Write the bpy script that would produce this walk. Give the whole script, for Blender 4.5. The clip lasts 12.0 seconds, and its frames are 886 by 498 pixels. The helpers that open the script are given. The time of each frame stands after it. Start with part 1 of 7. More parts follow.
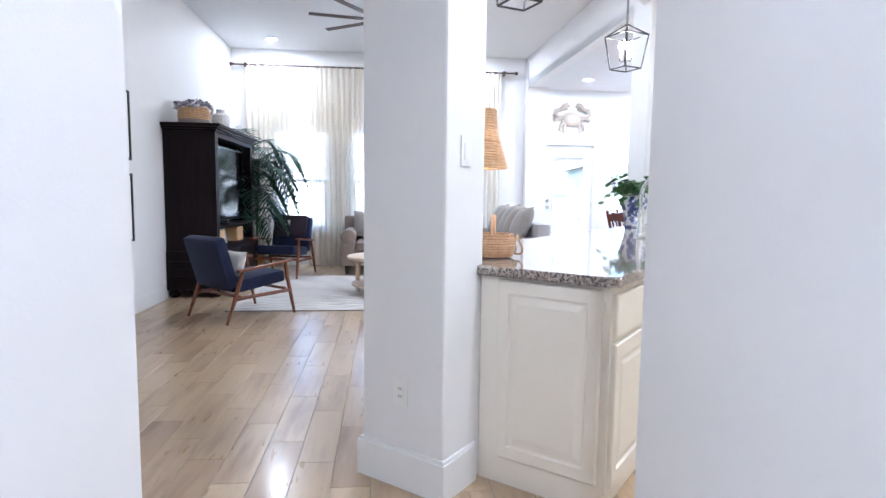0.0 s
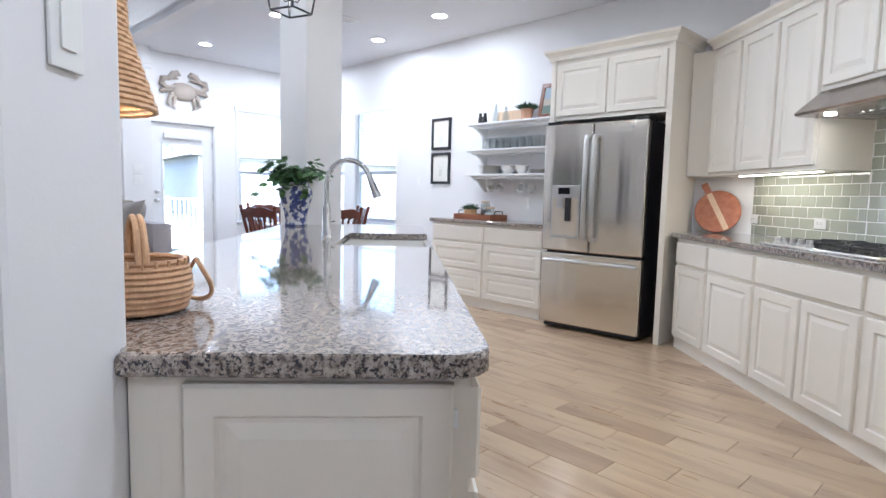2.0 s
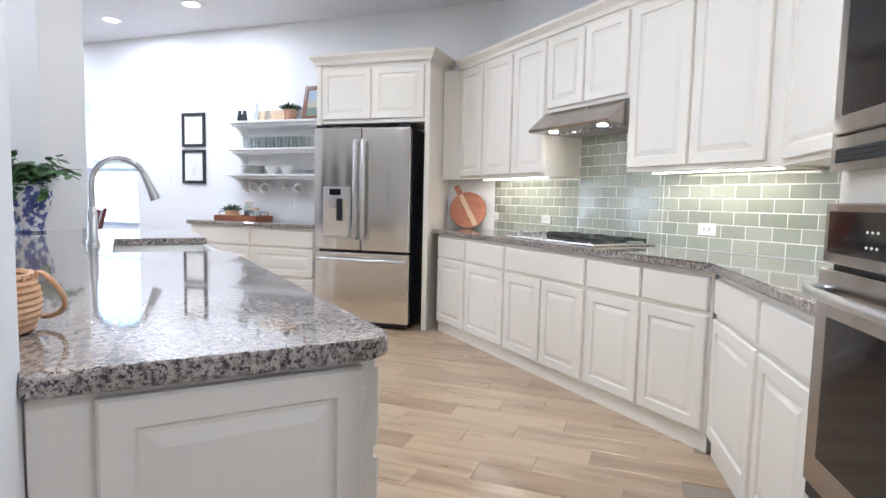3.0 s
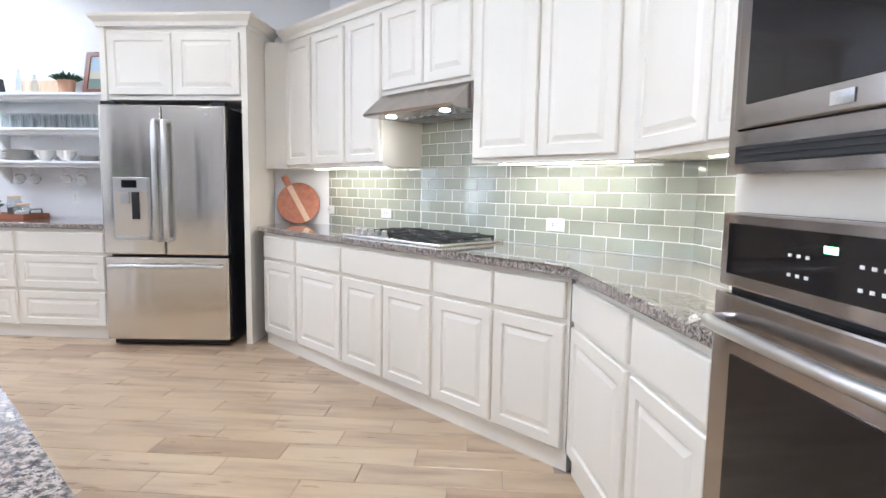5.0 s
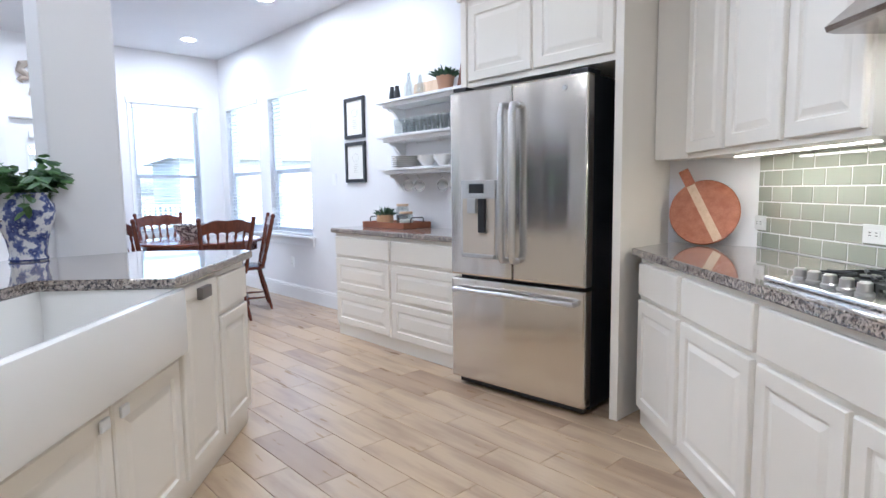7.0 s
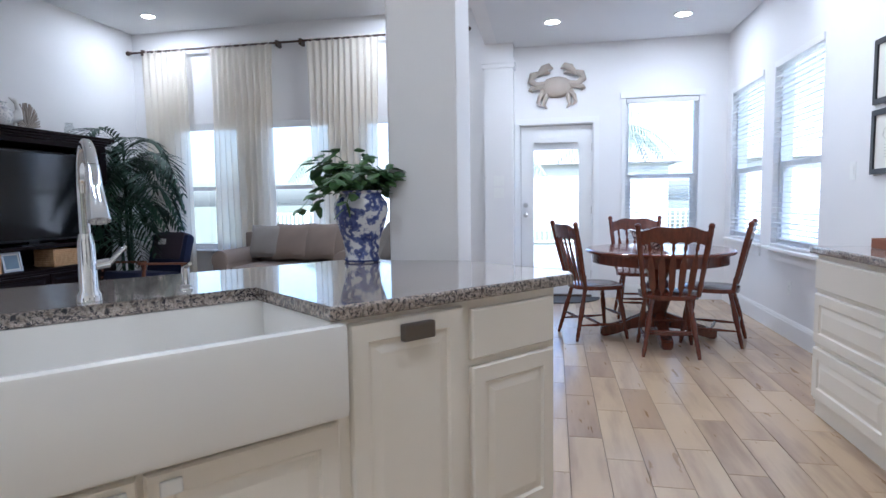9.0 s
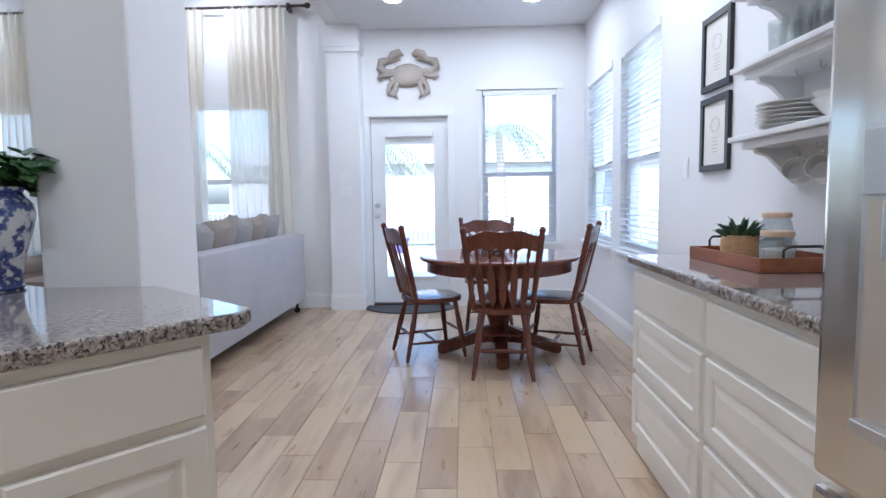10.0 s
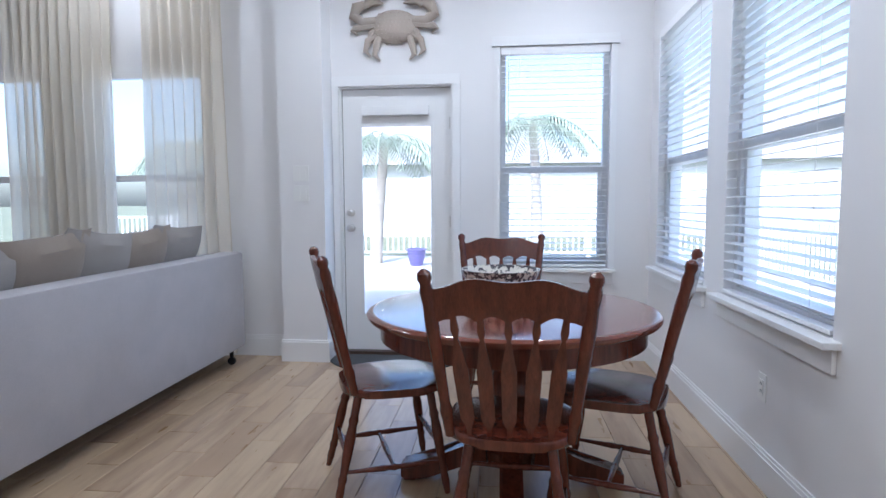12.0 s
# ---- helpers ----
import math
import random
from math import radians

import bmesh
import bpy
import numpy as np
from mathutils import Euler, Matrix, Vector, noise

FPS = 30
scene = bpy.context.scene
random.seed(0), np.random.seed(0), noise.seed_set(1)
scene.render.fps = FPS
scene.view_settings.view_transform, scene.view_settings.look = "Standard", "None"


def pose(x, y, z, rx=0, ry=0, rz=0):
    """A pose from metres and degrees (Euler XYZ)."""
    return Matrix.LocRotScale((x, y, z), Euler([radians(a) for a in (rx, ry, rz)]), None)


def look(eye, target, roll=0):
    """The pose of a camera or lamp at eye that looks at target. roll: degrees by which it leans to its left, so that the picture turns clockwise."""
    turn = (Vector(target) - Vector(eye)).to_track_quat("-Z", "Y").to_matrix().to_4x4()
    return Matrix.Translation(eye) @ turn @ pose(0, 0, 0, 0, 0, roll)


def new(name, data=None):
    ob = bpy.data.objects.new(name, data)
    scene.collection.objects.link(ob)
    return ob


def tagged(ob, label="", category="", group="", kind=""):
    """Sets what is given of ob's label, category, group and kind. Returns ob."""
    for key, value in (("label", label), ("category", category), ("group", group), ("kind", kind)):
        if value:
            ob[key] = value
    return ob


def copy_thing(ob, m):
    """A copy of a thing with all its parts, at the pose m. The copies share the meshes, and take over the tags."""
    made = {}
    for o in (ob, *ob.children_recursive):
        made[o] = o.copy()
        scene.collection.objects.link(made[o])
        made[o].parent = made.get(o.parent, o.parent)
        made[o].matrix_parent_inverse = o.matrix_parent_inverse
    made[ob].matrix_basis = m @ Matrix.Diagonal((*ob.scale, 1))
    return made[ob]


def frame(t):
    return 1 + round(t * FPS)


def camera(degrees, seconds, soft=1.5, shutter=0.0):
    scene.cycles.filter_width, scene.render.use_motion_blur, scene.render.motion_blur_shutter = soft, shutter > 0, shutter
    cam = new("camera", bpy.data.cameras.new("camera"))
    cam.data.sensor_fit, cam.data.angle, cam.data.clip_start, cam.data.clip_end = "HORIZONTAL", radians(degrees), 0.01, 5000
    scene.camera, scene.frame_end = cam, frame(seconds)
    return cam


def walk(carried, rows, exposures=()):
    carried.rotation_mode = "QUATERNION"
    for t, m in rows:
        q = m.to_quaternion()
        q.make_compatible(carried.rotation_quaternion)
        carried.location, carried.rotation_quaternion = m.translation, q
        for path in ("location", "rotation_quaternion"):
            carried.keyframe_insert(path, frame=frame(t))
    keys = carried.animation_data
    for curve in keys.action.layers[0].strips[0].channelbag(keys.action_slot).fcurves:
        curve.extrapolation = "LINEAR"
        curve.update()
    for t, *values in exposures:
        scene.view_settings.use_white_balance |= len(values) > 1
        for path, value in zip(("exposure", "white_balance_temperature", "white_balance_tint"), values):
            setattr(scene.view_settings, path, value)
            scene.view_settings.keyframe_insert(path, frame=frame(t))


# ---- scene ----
cam = camera(75.6, 12.0)
PATH = [
    (0, (0.229, -0.722, 1.203), (0.434, 1.259, 1.012), 0.7),
    (0.5, (0.285, -0.331, 1.202), (0.638, 1.628, 1.002), 0.7),
    (0.7, (0.303, -0.175, 1.191), (0.703, 1.775, 0.996), 0.7),
    (1, (0.323, 0.039, 1.186), (0.822, 1.965, 0.984), 0.9),
    (1.5, (0.345, 0.33, 1.184), (1.298, 2.078, 0.991), 0.6),
    (2, (0.37, 0.63, 1.165), (1.764, 2.053, 0.978), 1.4),
    (2.5, (0.243, 0.786, 1.152), (1.964, 1.79, 0.977), 1.6),
    (3, (0.082, 0.759, 1.173), (1.953, 1.445, 1.004), 1.3),
    (3.5, (-0.073, 0.721, 1.196), (1.868, 1.173, 1.031), 1.2),
    (3.7, (-0.087, 0.726, 1.208), (1.871, 1.098, 1.036), 1.0),
    (5.3, (0.817, 0.875, 1.231), (2.8, 1.021, 1.018), 0.9),
    (5.5, (0.981, 0.897, 1.221), (2.96, 1.095, 1.008), 0.5),
    (6, (1.411, 0.946, 1.219), (3.327, 1.478, 1.007), 0.3),
    (6.5, (1.839, 0.987, 1.204), (3.576, 1.957, 0.997), -0.2),
    (7, (2.171, 1.118, 1.224), (3.518, 2.582, 1.018), -0.7),
    (7.5, (2.465, 1.214, 1.22), (3.18, 3.072, 1.028), -1.4),
    (7.7, (2.559, 1.243, 1.225), (3.037, 3.177, 1.043), -1.5),
    (9.3, (3.599, 2.163, 1.176), (3.185, 4.113, 1.011), -0.8),
    (9.5, (3.714, 2.301, 1.196), (3.4, 4.268, 1.025), -1.0),
    (10, (4.006, 2.714, 1.178), (3.934, 4.705, 1.004), -0.8),
    (10.5, (4.167, 3.155, 1.158), (4.121, 5.147, 0.986), -0.5),
    (11, (4.211, 3.646, 1.156), (4.177, 5.638, 0.979), -0.3),
    (11.5, (4.244, 4.178, 1.181), (4.106, 6.166, 1.02), -0.3),
    (12, (4.228, 4.644, 1.195), (4.026, 6.628, 1.033), -0.3),
]
walk(cam, [(t, look(eye, target, roll)) for t, eye, target, roll in PATH],
     [(0.0, 3.24, 5150, 10), (1.0, 2.80, 5000, 10), (2.0, 2.59, 5220, 10), (3.5, 2.88, 5220, 10), (5.5, 2.97, 5100, 10), (6.5, 2.78, 5050, 10), (7.5, 2.47, 5080, 10),
      (9.5, 2.14, 5080, 10), (10.5, 2.18, 5100, 10), (12.0, 1.84, 5180, 10)])

# ---- world, sun, large lights ----
world = bpy.data.worlds.new("sky_world")
world.use_nodes = True
scene.world = world
_n, _l = world.node_tree.nodes, world.node_tree.links
_sky = _n.new("ShaderNodeTexSky")
_sky.sky_type = "NISHITA"
_sky.sun_disc = False
_sky.sun_elevation = radians(48)
_sky.sun_rotation = radians(200)
_sky.air_density, _sky.dust_density = 1.0, 3.0
_bg = _n["Background"]
_bg.inputs["Strength"].default_value = 0.15
_l.new(_sky.outputs["Color"], _bg.inputs["Color"])

sun = new("sun", bpy.data.lights.new("sun", "SUN"))
sun.data.energy, sun.data.angle, sun.data.color = 2.2, radians(3), (1.0, 0.95, 0.88)
sun.matrix_world = look((0, 0, 20), (5, 20, 0))


def lamp(name, kind, m, energy, size, colour=(1, 0.93, 0.85), size_y=None):
    data = bpy.data.lights.new(name, kind)
    data.energy, data.color = energy, colour
    if kind == "AREA":
        data.shape = "RECTANGLE" if size_y else "DISK"
        data.size = size
        if size_y:
            data.size_y = size_y
    else:
        data.shadow_soft_size = size
    ob = new(name, data)
    ob.matrix_world = m
    return ob


# ---- materials ----
def material(name, colour, rough=0.5, metal=0.0):
    m = bpy.data.materials.new(name)
    m.use_nodes = True
    b = m.node_tree.nodes["Principled BSDF"]
    b.inputs["Base Color"].default_value = (*colour, 1)
    b.inputs["Roughness"].default_value = rough
    b.inputs["Metallic"].default_value = metal
    m.diffuse_color = (*colour, 1)
    return m


def tools(m):
    nt = m.node_tree
    return nt.nodes, nt.links, nt.nodes["Principled BSDF"]


def coords(m, scale=(1, 1, 1), rot=(0, 0, 0), kind="Object"):
    n, l, b = tools(m)
    tc, mp = n.new("ShaderNodeTexCoord"), n.new("ShaderNodeMapping")
    mp.inputs["Scale"].default_value = scale
    mp.inputs["Rotation"].default_value = rot
    l.new(tc.outputs[kind], mp.inputs["Vector"])
    return mp.outputs["Vector"]


def noise_tex(m, vec, scale, detail=4, rough=0.6):
    n, l, b = tools(m)
    t = n.new("ShaderNodeTexNoise")
    t.inputs["Scale"].default_value, t.inputs["Detail"].default_value, t.inputs["Roughness"].default_value = scale, detail, rough
    l.new(vec, t.inputs["Vector"])
    return t.outputs["Fac"]


def ramp(m, fac, stops):
    n, l, b = tools(m)
    r = n.new("ShaderNodeValToRGB")
    el = r.color_ramp.elements
    while len(el) < len(stops):
        el.new(0.5)
    for e, (p, c) in zip(el, stops):
        e.position, e.color = p, (*c, 1) if len(c) == 3 else c
    l.new(fac, r.inputs["Fac"])
    return r.outputs["Color"]


def mix(m, fac, a, b_, blend="MIX"):
    n, l, b = tools(m)
    x = n.new("ShaderNodeMix")
    x.data_type, x.blend_type = "RGBA", blend
    for sock, v in ((x.inputs[0], fac), (x.inputs[6], a), (x.inputs[7], b_)):
        if isinstance(v, (int, float)):
            sock.default_value = v
        elif isinstance(v, tuple):
            sock.default_value = (*v, 1)
        else:
            l.new(v, sock)
    return x.outputs[2]


def bump(m, height, strength=0.2, distance=0.002):
    n, l, b = tools(m)
    x = n.new("ShaderNodeBump")
    x.inputs["Strength"].default_value, x.inputs["Distance"].default_value = strength, distance
    l.new(height, x.inputs["Height"])
    l.new(x.outputs["Normal"], b.inputs["Normal"])


def to(m, sock, value):
    n, l, b = tools(m)
    l.new(value, b.inputs[sock])


def scaled(colour, k):
    return tuple(min(1.0, c * k) for c in colour)


def painted(name, colour, rough=0.55, grain=180, strength=0.12, soil=0.05):
    m = material(name, colour, rough)
    v = coords(m)
    big = noise_tex(m, v, 1.3, 3)
    to(m, "Base Color", ramp(m, big, [(0.3, scaled(colour, 1 - soil)), (0.7, scaled(colour, 1 + soil * 0.4))]))
    bump(m, noise_tex(m, v, grain, 3), strength, 0.0015)
    return m


def wooden(name, dark, light, rough=0.35, scale=6.0, axis=2, stretch=10.0, coat=0.0, vary=True):
    m = material(name, light, rough)
    n, l, b = tools(m)
    sc = [stretch, stretch, stretch]
    sc[axis] = 1.0
    v = coords(m, tuple(sc))
    if vary:
        info = n.new("ShaderNodeObjectInfo")
        add = n.new("ShaderNodeVectorMath")
        add.operation = "MULTIPLY_ADD"
        l.new(info.outputs["Random"], add.inputs[0])
        add.inputs[1].default_value = (31, 17, 23)
        l.new(v, add.inputs[2])
        v = add.outputs[0]
    g = noise_tex(m, v, scale, 6, 0.65)
    fine = noise_tex(m, v, scale * 7, 3)
    c = ramp(m, g, [(0.3, dark), (0.7, light)])
    c = mix(m, 0.25, c, ramp(m, fine, [(0.35, dark), (0.65, light)]))
    to(m, "Base Color", c)
    bump(m, fine, 0.08, 0.001)
    b.inputs["Coat Weight"].default_value = coat
    b.inputs["Specular IOR Level"].default_value = 0.5 if coat else 0.3
    b.inputs["Coat Roughness"].default_value = 0.15
    return m


def fabric(name, colour, rough=0.9, weave=900, vary=0.12):
    m = material(name, colour, rough)
    n, l, b = tools(m)
    v = coords(m)
    to(m, "Base Color", mix(m, 0.5, ramp(m, noise_tex(m, v, 4, 4), [(0.3, scaled(colour, 1 - vary)), (0.7, scaled(colour, 1 + vary))]),
                            ramp(m, noise_tex(m, v, 260, 2), [(0.3, scaled(colour, 1 - vary)), (0.7, scaled(colour, 1 + vary))])))
    bump(m, noise_tex(m, v, weave, 2), 0.35, 0.002)
    b.inputs["Sheen Weight"].default_value = 0.15
    return m


WALL = painted("wall_paint", (0.80, 0.79, 0.79), 0.6, 140, 0.25, 0.02)
CEIL = painted("ceiling_paint", (0.76, 0.765, 0.775), 0.7, 90, 0.35, 0.02)
TRIM = painted("trim_paint", (0.82, 0.82, 0.82), 0.35, 60, 0.05, 0.02)
CAB = painted("cabinet_paint", (0.83, 0.78, 0.69), 0.36, 45, 0.06, 0.025)
SHELF = painted("shelf_paint", (0.80, 0.80, 0.80), 0.4, 60, 0.05, 0.02)
PLASTIC = painted("white_plastic", (0.82, 0.82, 0.80), 0.35, 60, 0.03, 0.01)
CERAMIC = material("white_ceramic", (0.82, 0.80, 0.76), 0.12)
BLACK = painted("black_satin", (0.012, 0.012, 0.014), 0.4, 80, 0.1, 0.2)
BRONZE = painted("dark_bronze", (0.06, 0.035, 0.025), 0.4, 80, 0.1, 0.2)
CHROME = material("chrome", (0.75, 0.77, 0.8), 0.08, 1.0)
NICKEL = material("brushed_nickel", (0.62, 0.61, 0.6), 0.32, 1.0)
IRON = painted("cast_iron", (0.02, 0.02, 0.02), 0.55, 120, 0.4, 0.2)
DARKGLASS = material("dark_glass", (0.012, 0.010, 0.010), 0.06)
DARKGLASS.node_tree.nodes["Principled BSDF"].inputs["Specular IOR Level"].default_value = 0.3
SCREEN = material("tv_screen", (0.006, 0.006, 0.008), 0.12)


def steel_material():
    m = material("brushed_steel", (0.70, 0.67, 0.625), 0.24, 1.0)
    n, l, b = tools(m)
    v = coords(m, (1, 1, 120))
    g = noise_tex(m, v, 6, 4)
    to(m, "Roughness", ramp(m, g, [(0.3, (0.13, 0.13, 0.13)), (0.7, (0.22, 0.22, 0.22))]))
    w = noise_tex(m, coords(m, (2.0, 2.0, 0.22)), 2.0, 1)
    bump(m, w, 0.6, 0.03)
    return m


STEEL = steel_material()
OVENSTEEL = STEEL.copy()
OVENSTEEL.name = "dark_brushed_steel"
OVENSTEEL.node_tree.nodes["Principled BSDF"].inputs["Base Color"].default_value = (0.40, 0.37, 0.35, 1)


def granite_material():
    m = material("speckled_granite", (0.45, 0.43, 0.42), 0.07)
    n, l, b = tools(m)
    v = coords(m)
    big = noise_tex(m, v, 60, 5, 0.75)
    base = ramp(m, big, [(0.34, (0.05, 0.045, 0.05)), (0.43, (0.20, 0.165, 0.14)), (0.50, (0.36, 0.32, 0.29)), (0.62, (0.47, 0.42, 0.37))])
    dark = noise_tex(m, v, 105, 4, 0.75)
    c = mix(m, ramp(m, dark, [(0.515, (0, 0, 0)), (0.565, (1, 1, 1))]), base, (0.025, 0.027, 0.038))
    vor = n.new("ShaderNodeTexVoronoi")
    vor.inputs["Scale"].default_value = 230
    l.new(v, vor.inputs["Vector"])
    c = mix(m, 0.35, c, ramp(m, vor.outputs["Distance"], [(0.1, (0.12, 0.11, 0.11)), (0.5, (0.70, 0.65, 0.58))]), "OVERLAY")
    to(m, "Base Color", c)
    b.inputs["Specular IOR Level"].default_value = 0.6
    b.inputs["Coat Weight"].default_value = 0.5
    b.inputs["Coat Roughness"].default_value = 0.03
    return m


GRANITE = granite_material()


def plank_material():
    m = material("wood_look_tile", (0.42, 0.31, 0.22), 0.3)
    n, l, b = tools(m)
    info = n.new("ShaderNodeObjectInfo")
    geo = n.new("ShaderNodeNewGeometry")
    rnd = n.new("ShaderNodeMath")
    rnd.operation = "ADD"
    l.new(info.outputs["Random"], rnd.inputs[0])
    l.new(geo.outputs["Random Per Island"], rnd.inputs[1])
    fr = n.new("ShaderNodeMath")
    fr.operation = "FRACT"
    l.new(rnd.outputs[0], fr.inputs[0])
    tc = n.new("ShaderNodeTexCoord")
    off = n.new("ShaderNodeVectorMath")
    off.operation = "MULTIPLY_ADD"
    l.new(fr.outputs[0], off.inputs[0])
    off.inputs[1].default_value = (37, 53, 11)
    mp = n.new("ShaderNodeMapping")
    mp.inputs["Scale"].default_value = (8, 1.1, 8)
    l.new(tc.outputs["Object"], mp.inputs["Vector"])
    l.new(mp.outputs["Vector"], off.inputs[2])
    g = noise_tex(m, off.outputs[0], 1.2, 4, 0.55)
    fine = noise_tex(m, off.outputs[0], 3.2, 4, 0.5)
    tone = ramp(m, fr.outputs[0], [(0.0, (0.37, 0.25, 0.148)), (0.14, (0.47, 0.34, 0.207)), (0.55, (0.545, 0.415, 0.262)), (0.86, (0.49, 0.36, 0.225)), (1.0, (0.34, 0.225, 0.132))])
    dark = ramp(m, fr.outputs[0], [(0.0, (0.23, 0.145, 0.085)), (0.5, (0.40, 0.28, 0.175)), (1.0, (0.22, 0.135, 0.08))])
    c = mix(m, ramp(m, g, [(0.44, (0, 0, 0)), (0.68, (1, 1, 1))]), tone, dark)
    c = mix(m, 0.14, c, ramp(m, fine, [(0.35, (0.36, 0.255, 0.165)), (0.65, (0.54, 0.42, 0.30))]))
    to(m, "Base Color", c)
    to(m, "Roughness", ramp(m, fine, [(0.3, (0.27, 0.27, 0.27)), (0.7, (0.36, 0.36, 0.36))]))
    bump(m, fine, 0.03, 0.001)
    b.inputs["Coat Weight"].default_value = 0.35
    b.inputs["Coat Roughness"].default_value = 0.16
    return m


PLANK = plank_material()
GROUT = painted("floor_grout", (0.33, 0.27, 0.21), 0.8, 200, 0.3, 0.1)
TILEGROUT = painted("tile_grout", (0.86, 0.86, 0.83), 0.8, 200, 0.3, 0.05)


def glass_tile_material():
    m = material("green_glass_tile", (0.30, 0.345, 0.27), 0.06)
    n, l, b = tools(m)
    info = n.new("ShaderNodeObjectInfo")
    to(m, "Base Color", ramp(m, info.outputs["Random"], [(0.0, (0.34, 0.36, 0.29)), (0.5, (0.39, 0.405, 0.33)), (1.0, (0.44, 0.45, 0.37))]))
    bump(m, noise_tex(m, coords(m), 14, 2), 0.08, 0.004)
    b.inputs["Coat Weight"].default_value = 0.6
    b.inputs["Coat Roughness"].default_value = 0.03
    return m


GLASSTILE = glass_tile_material()


def pane_material():
    m = bpy.data.materials.new("window_glass")
    m.use_nodes = True
    n, l = m.node_tree.nodes, m.node_tree.links
    n.clear()
    out, mx, tr, gl, fr = (n.new(k) for k in ("ShaderNodeOutputMaterial", "ShaderNodeMixShader", "ShaderNodeBsdfTransparent", "ShaderNodeBsdfGlossy", "ShaderNodeValue"))
    gl.inputs["Roughness"].default_value = 0.01
    mx.inputs[0].default_value = 0.05
    l.new(tr.outputs[0], mx.inputs[1])
    l.new(gl.outputs[0], mx.inputs[2])
    l.new(mx.outputs[0], out.inputs[0])
    return m


PANE = pane_material()


def thin_glass():
    m = PANE.copy()
    m.name = "glassware"
    n = m.node_tree.nodes
    n["Mix Shader"].inputs[0].default_value = 0.13
    n["Transparent BSDF"].inputs[0].default_value = (0.93, 0.95, 0.95, 1)
    return m


GLASSWARE = thin_glass()


def curtain_material():
    m = bpy.data.materials.new("sheer_linen")
    m.use_nodes = True
    n, l = m.node_tree.nodes, m.node_tree.links
    n.clear()
    out, mx, mx2, tr, df, tp = (n.new(k) for k in ("ShaderNodeOutputMaterial", "ShaderNodeMixShader", "ShaderNodeMixShader", "ShaderNodeBsdfTranslucent", "ShaderNodeBsdfDiffuse", "ShaderNodeBsdfTransparent"))
    tr.inputs["Color"].default_value = (0.92, 0.88, 0.80, 1)
    tc, nz, rp = n.new("ShaderNodeTexCoord"), n.new("ShaderNodeTexNoise"), n.new("ShaderNodeValToRGB")
    nz.inputs["Scale"].default_value = 60
    rp.color_ramp.elements[0].color = (0.83, 0.77, 0.67, 1)
    rp.color_ramp.elements[1].color = (0.90, 0.84, 0.73, 1)
    l.new(tc.outputs["Object"], nz.inputs["Vector"])
    l.new(nz.outputs["Fac"], rp.inputs["Fac"])
    l.new(rp.outputs["Color"], df.inputs["Color"])
    mx.inputs[0].default_value = 0.4
    mx2.inputs[0].default_value = 0.16
    l.new(df.outputs[0], mx.inputs[1])
    l.new(tr.outputs[0], mx.inputs[2])
    l.new(mx.outputs[0], mx2.inputs[1])
    l.new(tp.outputs[0], mx2.inputs[2])
    l.new(mx2.outputs[0], out.inputs[0])
    return m


CURTAIN = curtain_material()
CHERRY = wooden("cherry_wood", (0.060, 0.014, 0.008), (0.155, 0.037, 0.019), 0.25, 5, 2, 8, 0.3)
CHERRYTOP = wooden("cherry_top", (0.085, 0.020, 0.011), (0.20, 0.052, 0.026), 0.14, 3, 0, 8, 0.6)
ESPRESSO = wooden("espresso_wood", (0.006, 0.004, 0.005), (0.017, 0.010, 0.011), 0.42, 4, 2, 8, 0.0)
ESPRESSO.node_tree.nodes["Principled BSDF"].inputs["Specular IOR Level"].default_value = 0.09
NAVY_SHEEN = 0.04
WALNUT = wooden("walnut_wood", (0.10, 0.035, 0.018), (0.23, 0.085, 0.042), 0.35, 5, 2, 8)
ACACIA = wooden("acacia_wood", (0.30, 0.10, 0.05), (0.48, 0.20, 0.11), 0.4, 4, 2, 6)
MAPLE = wooden("maple_wood", (0.55, 0.38, 0.24), (0.72, 0.55, 0.38), 0.4, 4, 2, 6)
TRAYWOOD = wooden("tray_wood", (0.20, 0.065, 0.03), (0.36, 0.14, 0.07), 0.4, 4, 0, 6)
PALEWOOD = wooden("whitewashed_wood", (0.55, 0.43, 0.31), (0.72, 0.60, 0.46), 0.5, 4, 0, 6)
RATTAN = wooden("rattan", (0.42, 0.24, 0.12), (0.66, 0.43, 0.25), 0.5, 12, 2, 3)
WICKER = wooden("wicker", (0.48, 0.28, 0.13), (0.72, 0.49, 0.28), 0.6, 18, 2, 2)
NAVY = fabric("navy_wool", (0.006, 0.011, 0.045))
NAVY.node_tree.nodes["Principled BSDF"].inputs["Sheen Weight"].default_value = NAVY_SHEEN
PLAID = fabric("dark_plaid_wool", (0.030, 0.018, 0.030))
SOFA = fabric("grey_linen", (0.40, 0.385, 0.395), 0.9)
TAUPE = fabric("taupe_velvet", (0.24, 0.185, 0.15), 0.85)
GREYPILLOW = fabric("grey_cotton", (0.27, 0.245, 0.225), 0.9)
TANPILLOW = fabric("tan_chenille", (0.25, 0.205, 0.165), 0.9)
RUG = fabric("ivory_rug", (0.62, 0.59, 0.56), 0.95, 300)
MAT = fabric("black_coir", (0.025, 0.027, 0.03), 0.95, 300)
PAPER = painted("paper", (0.80, 0.78, 0.72), 0.8, 300, 0.05, 0.03)
INK = painted("ink", (0.10, 0.10, 0.11), 0.8, 100, 0.05, 0.2)
SOIL = painted("soil", (0.05, 0.035, 0.025), 0.9, 90, 0.6, 0.3)
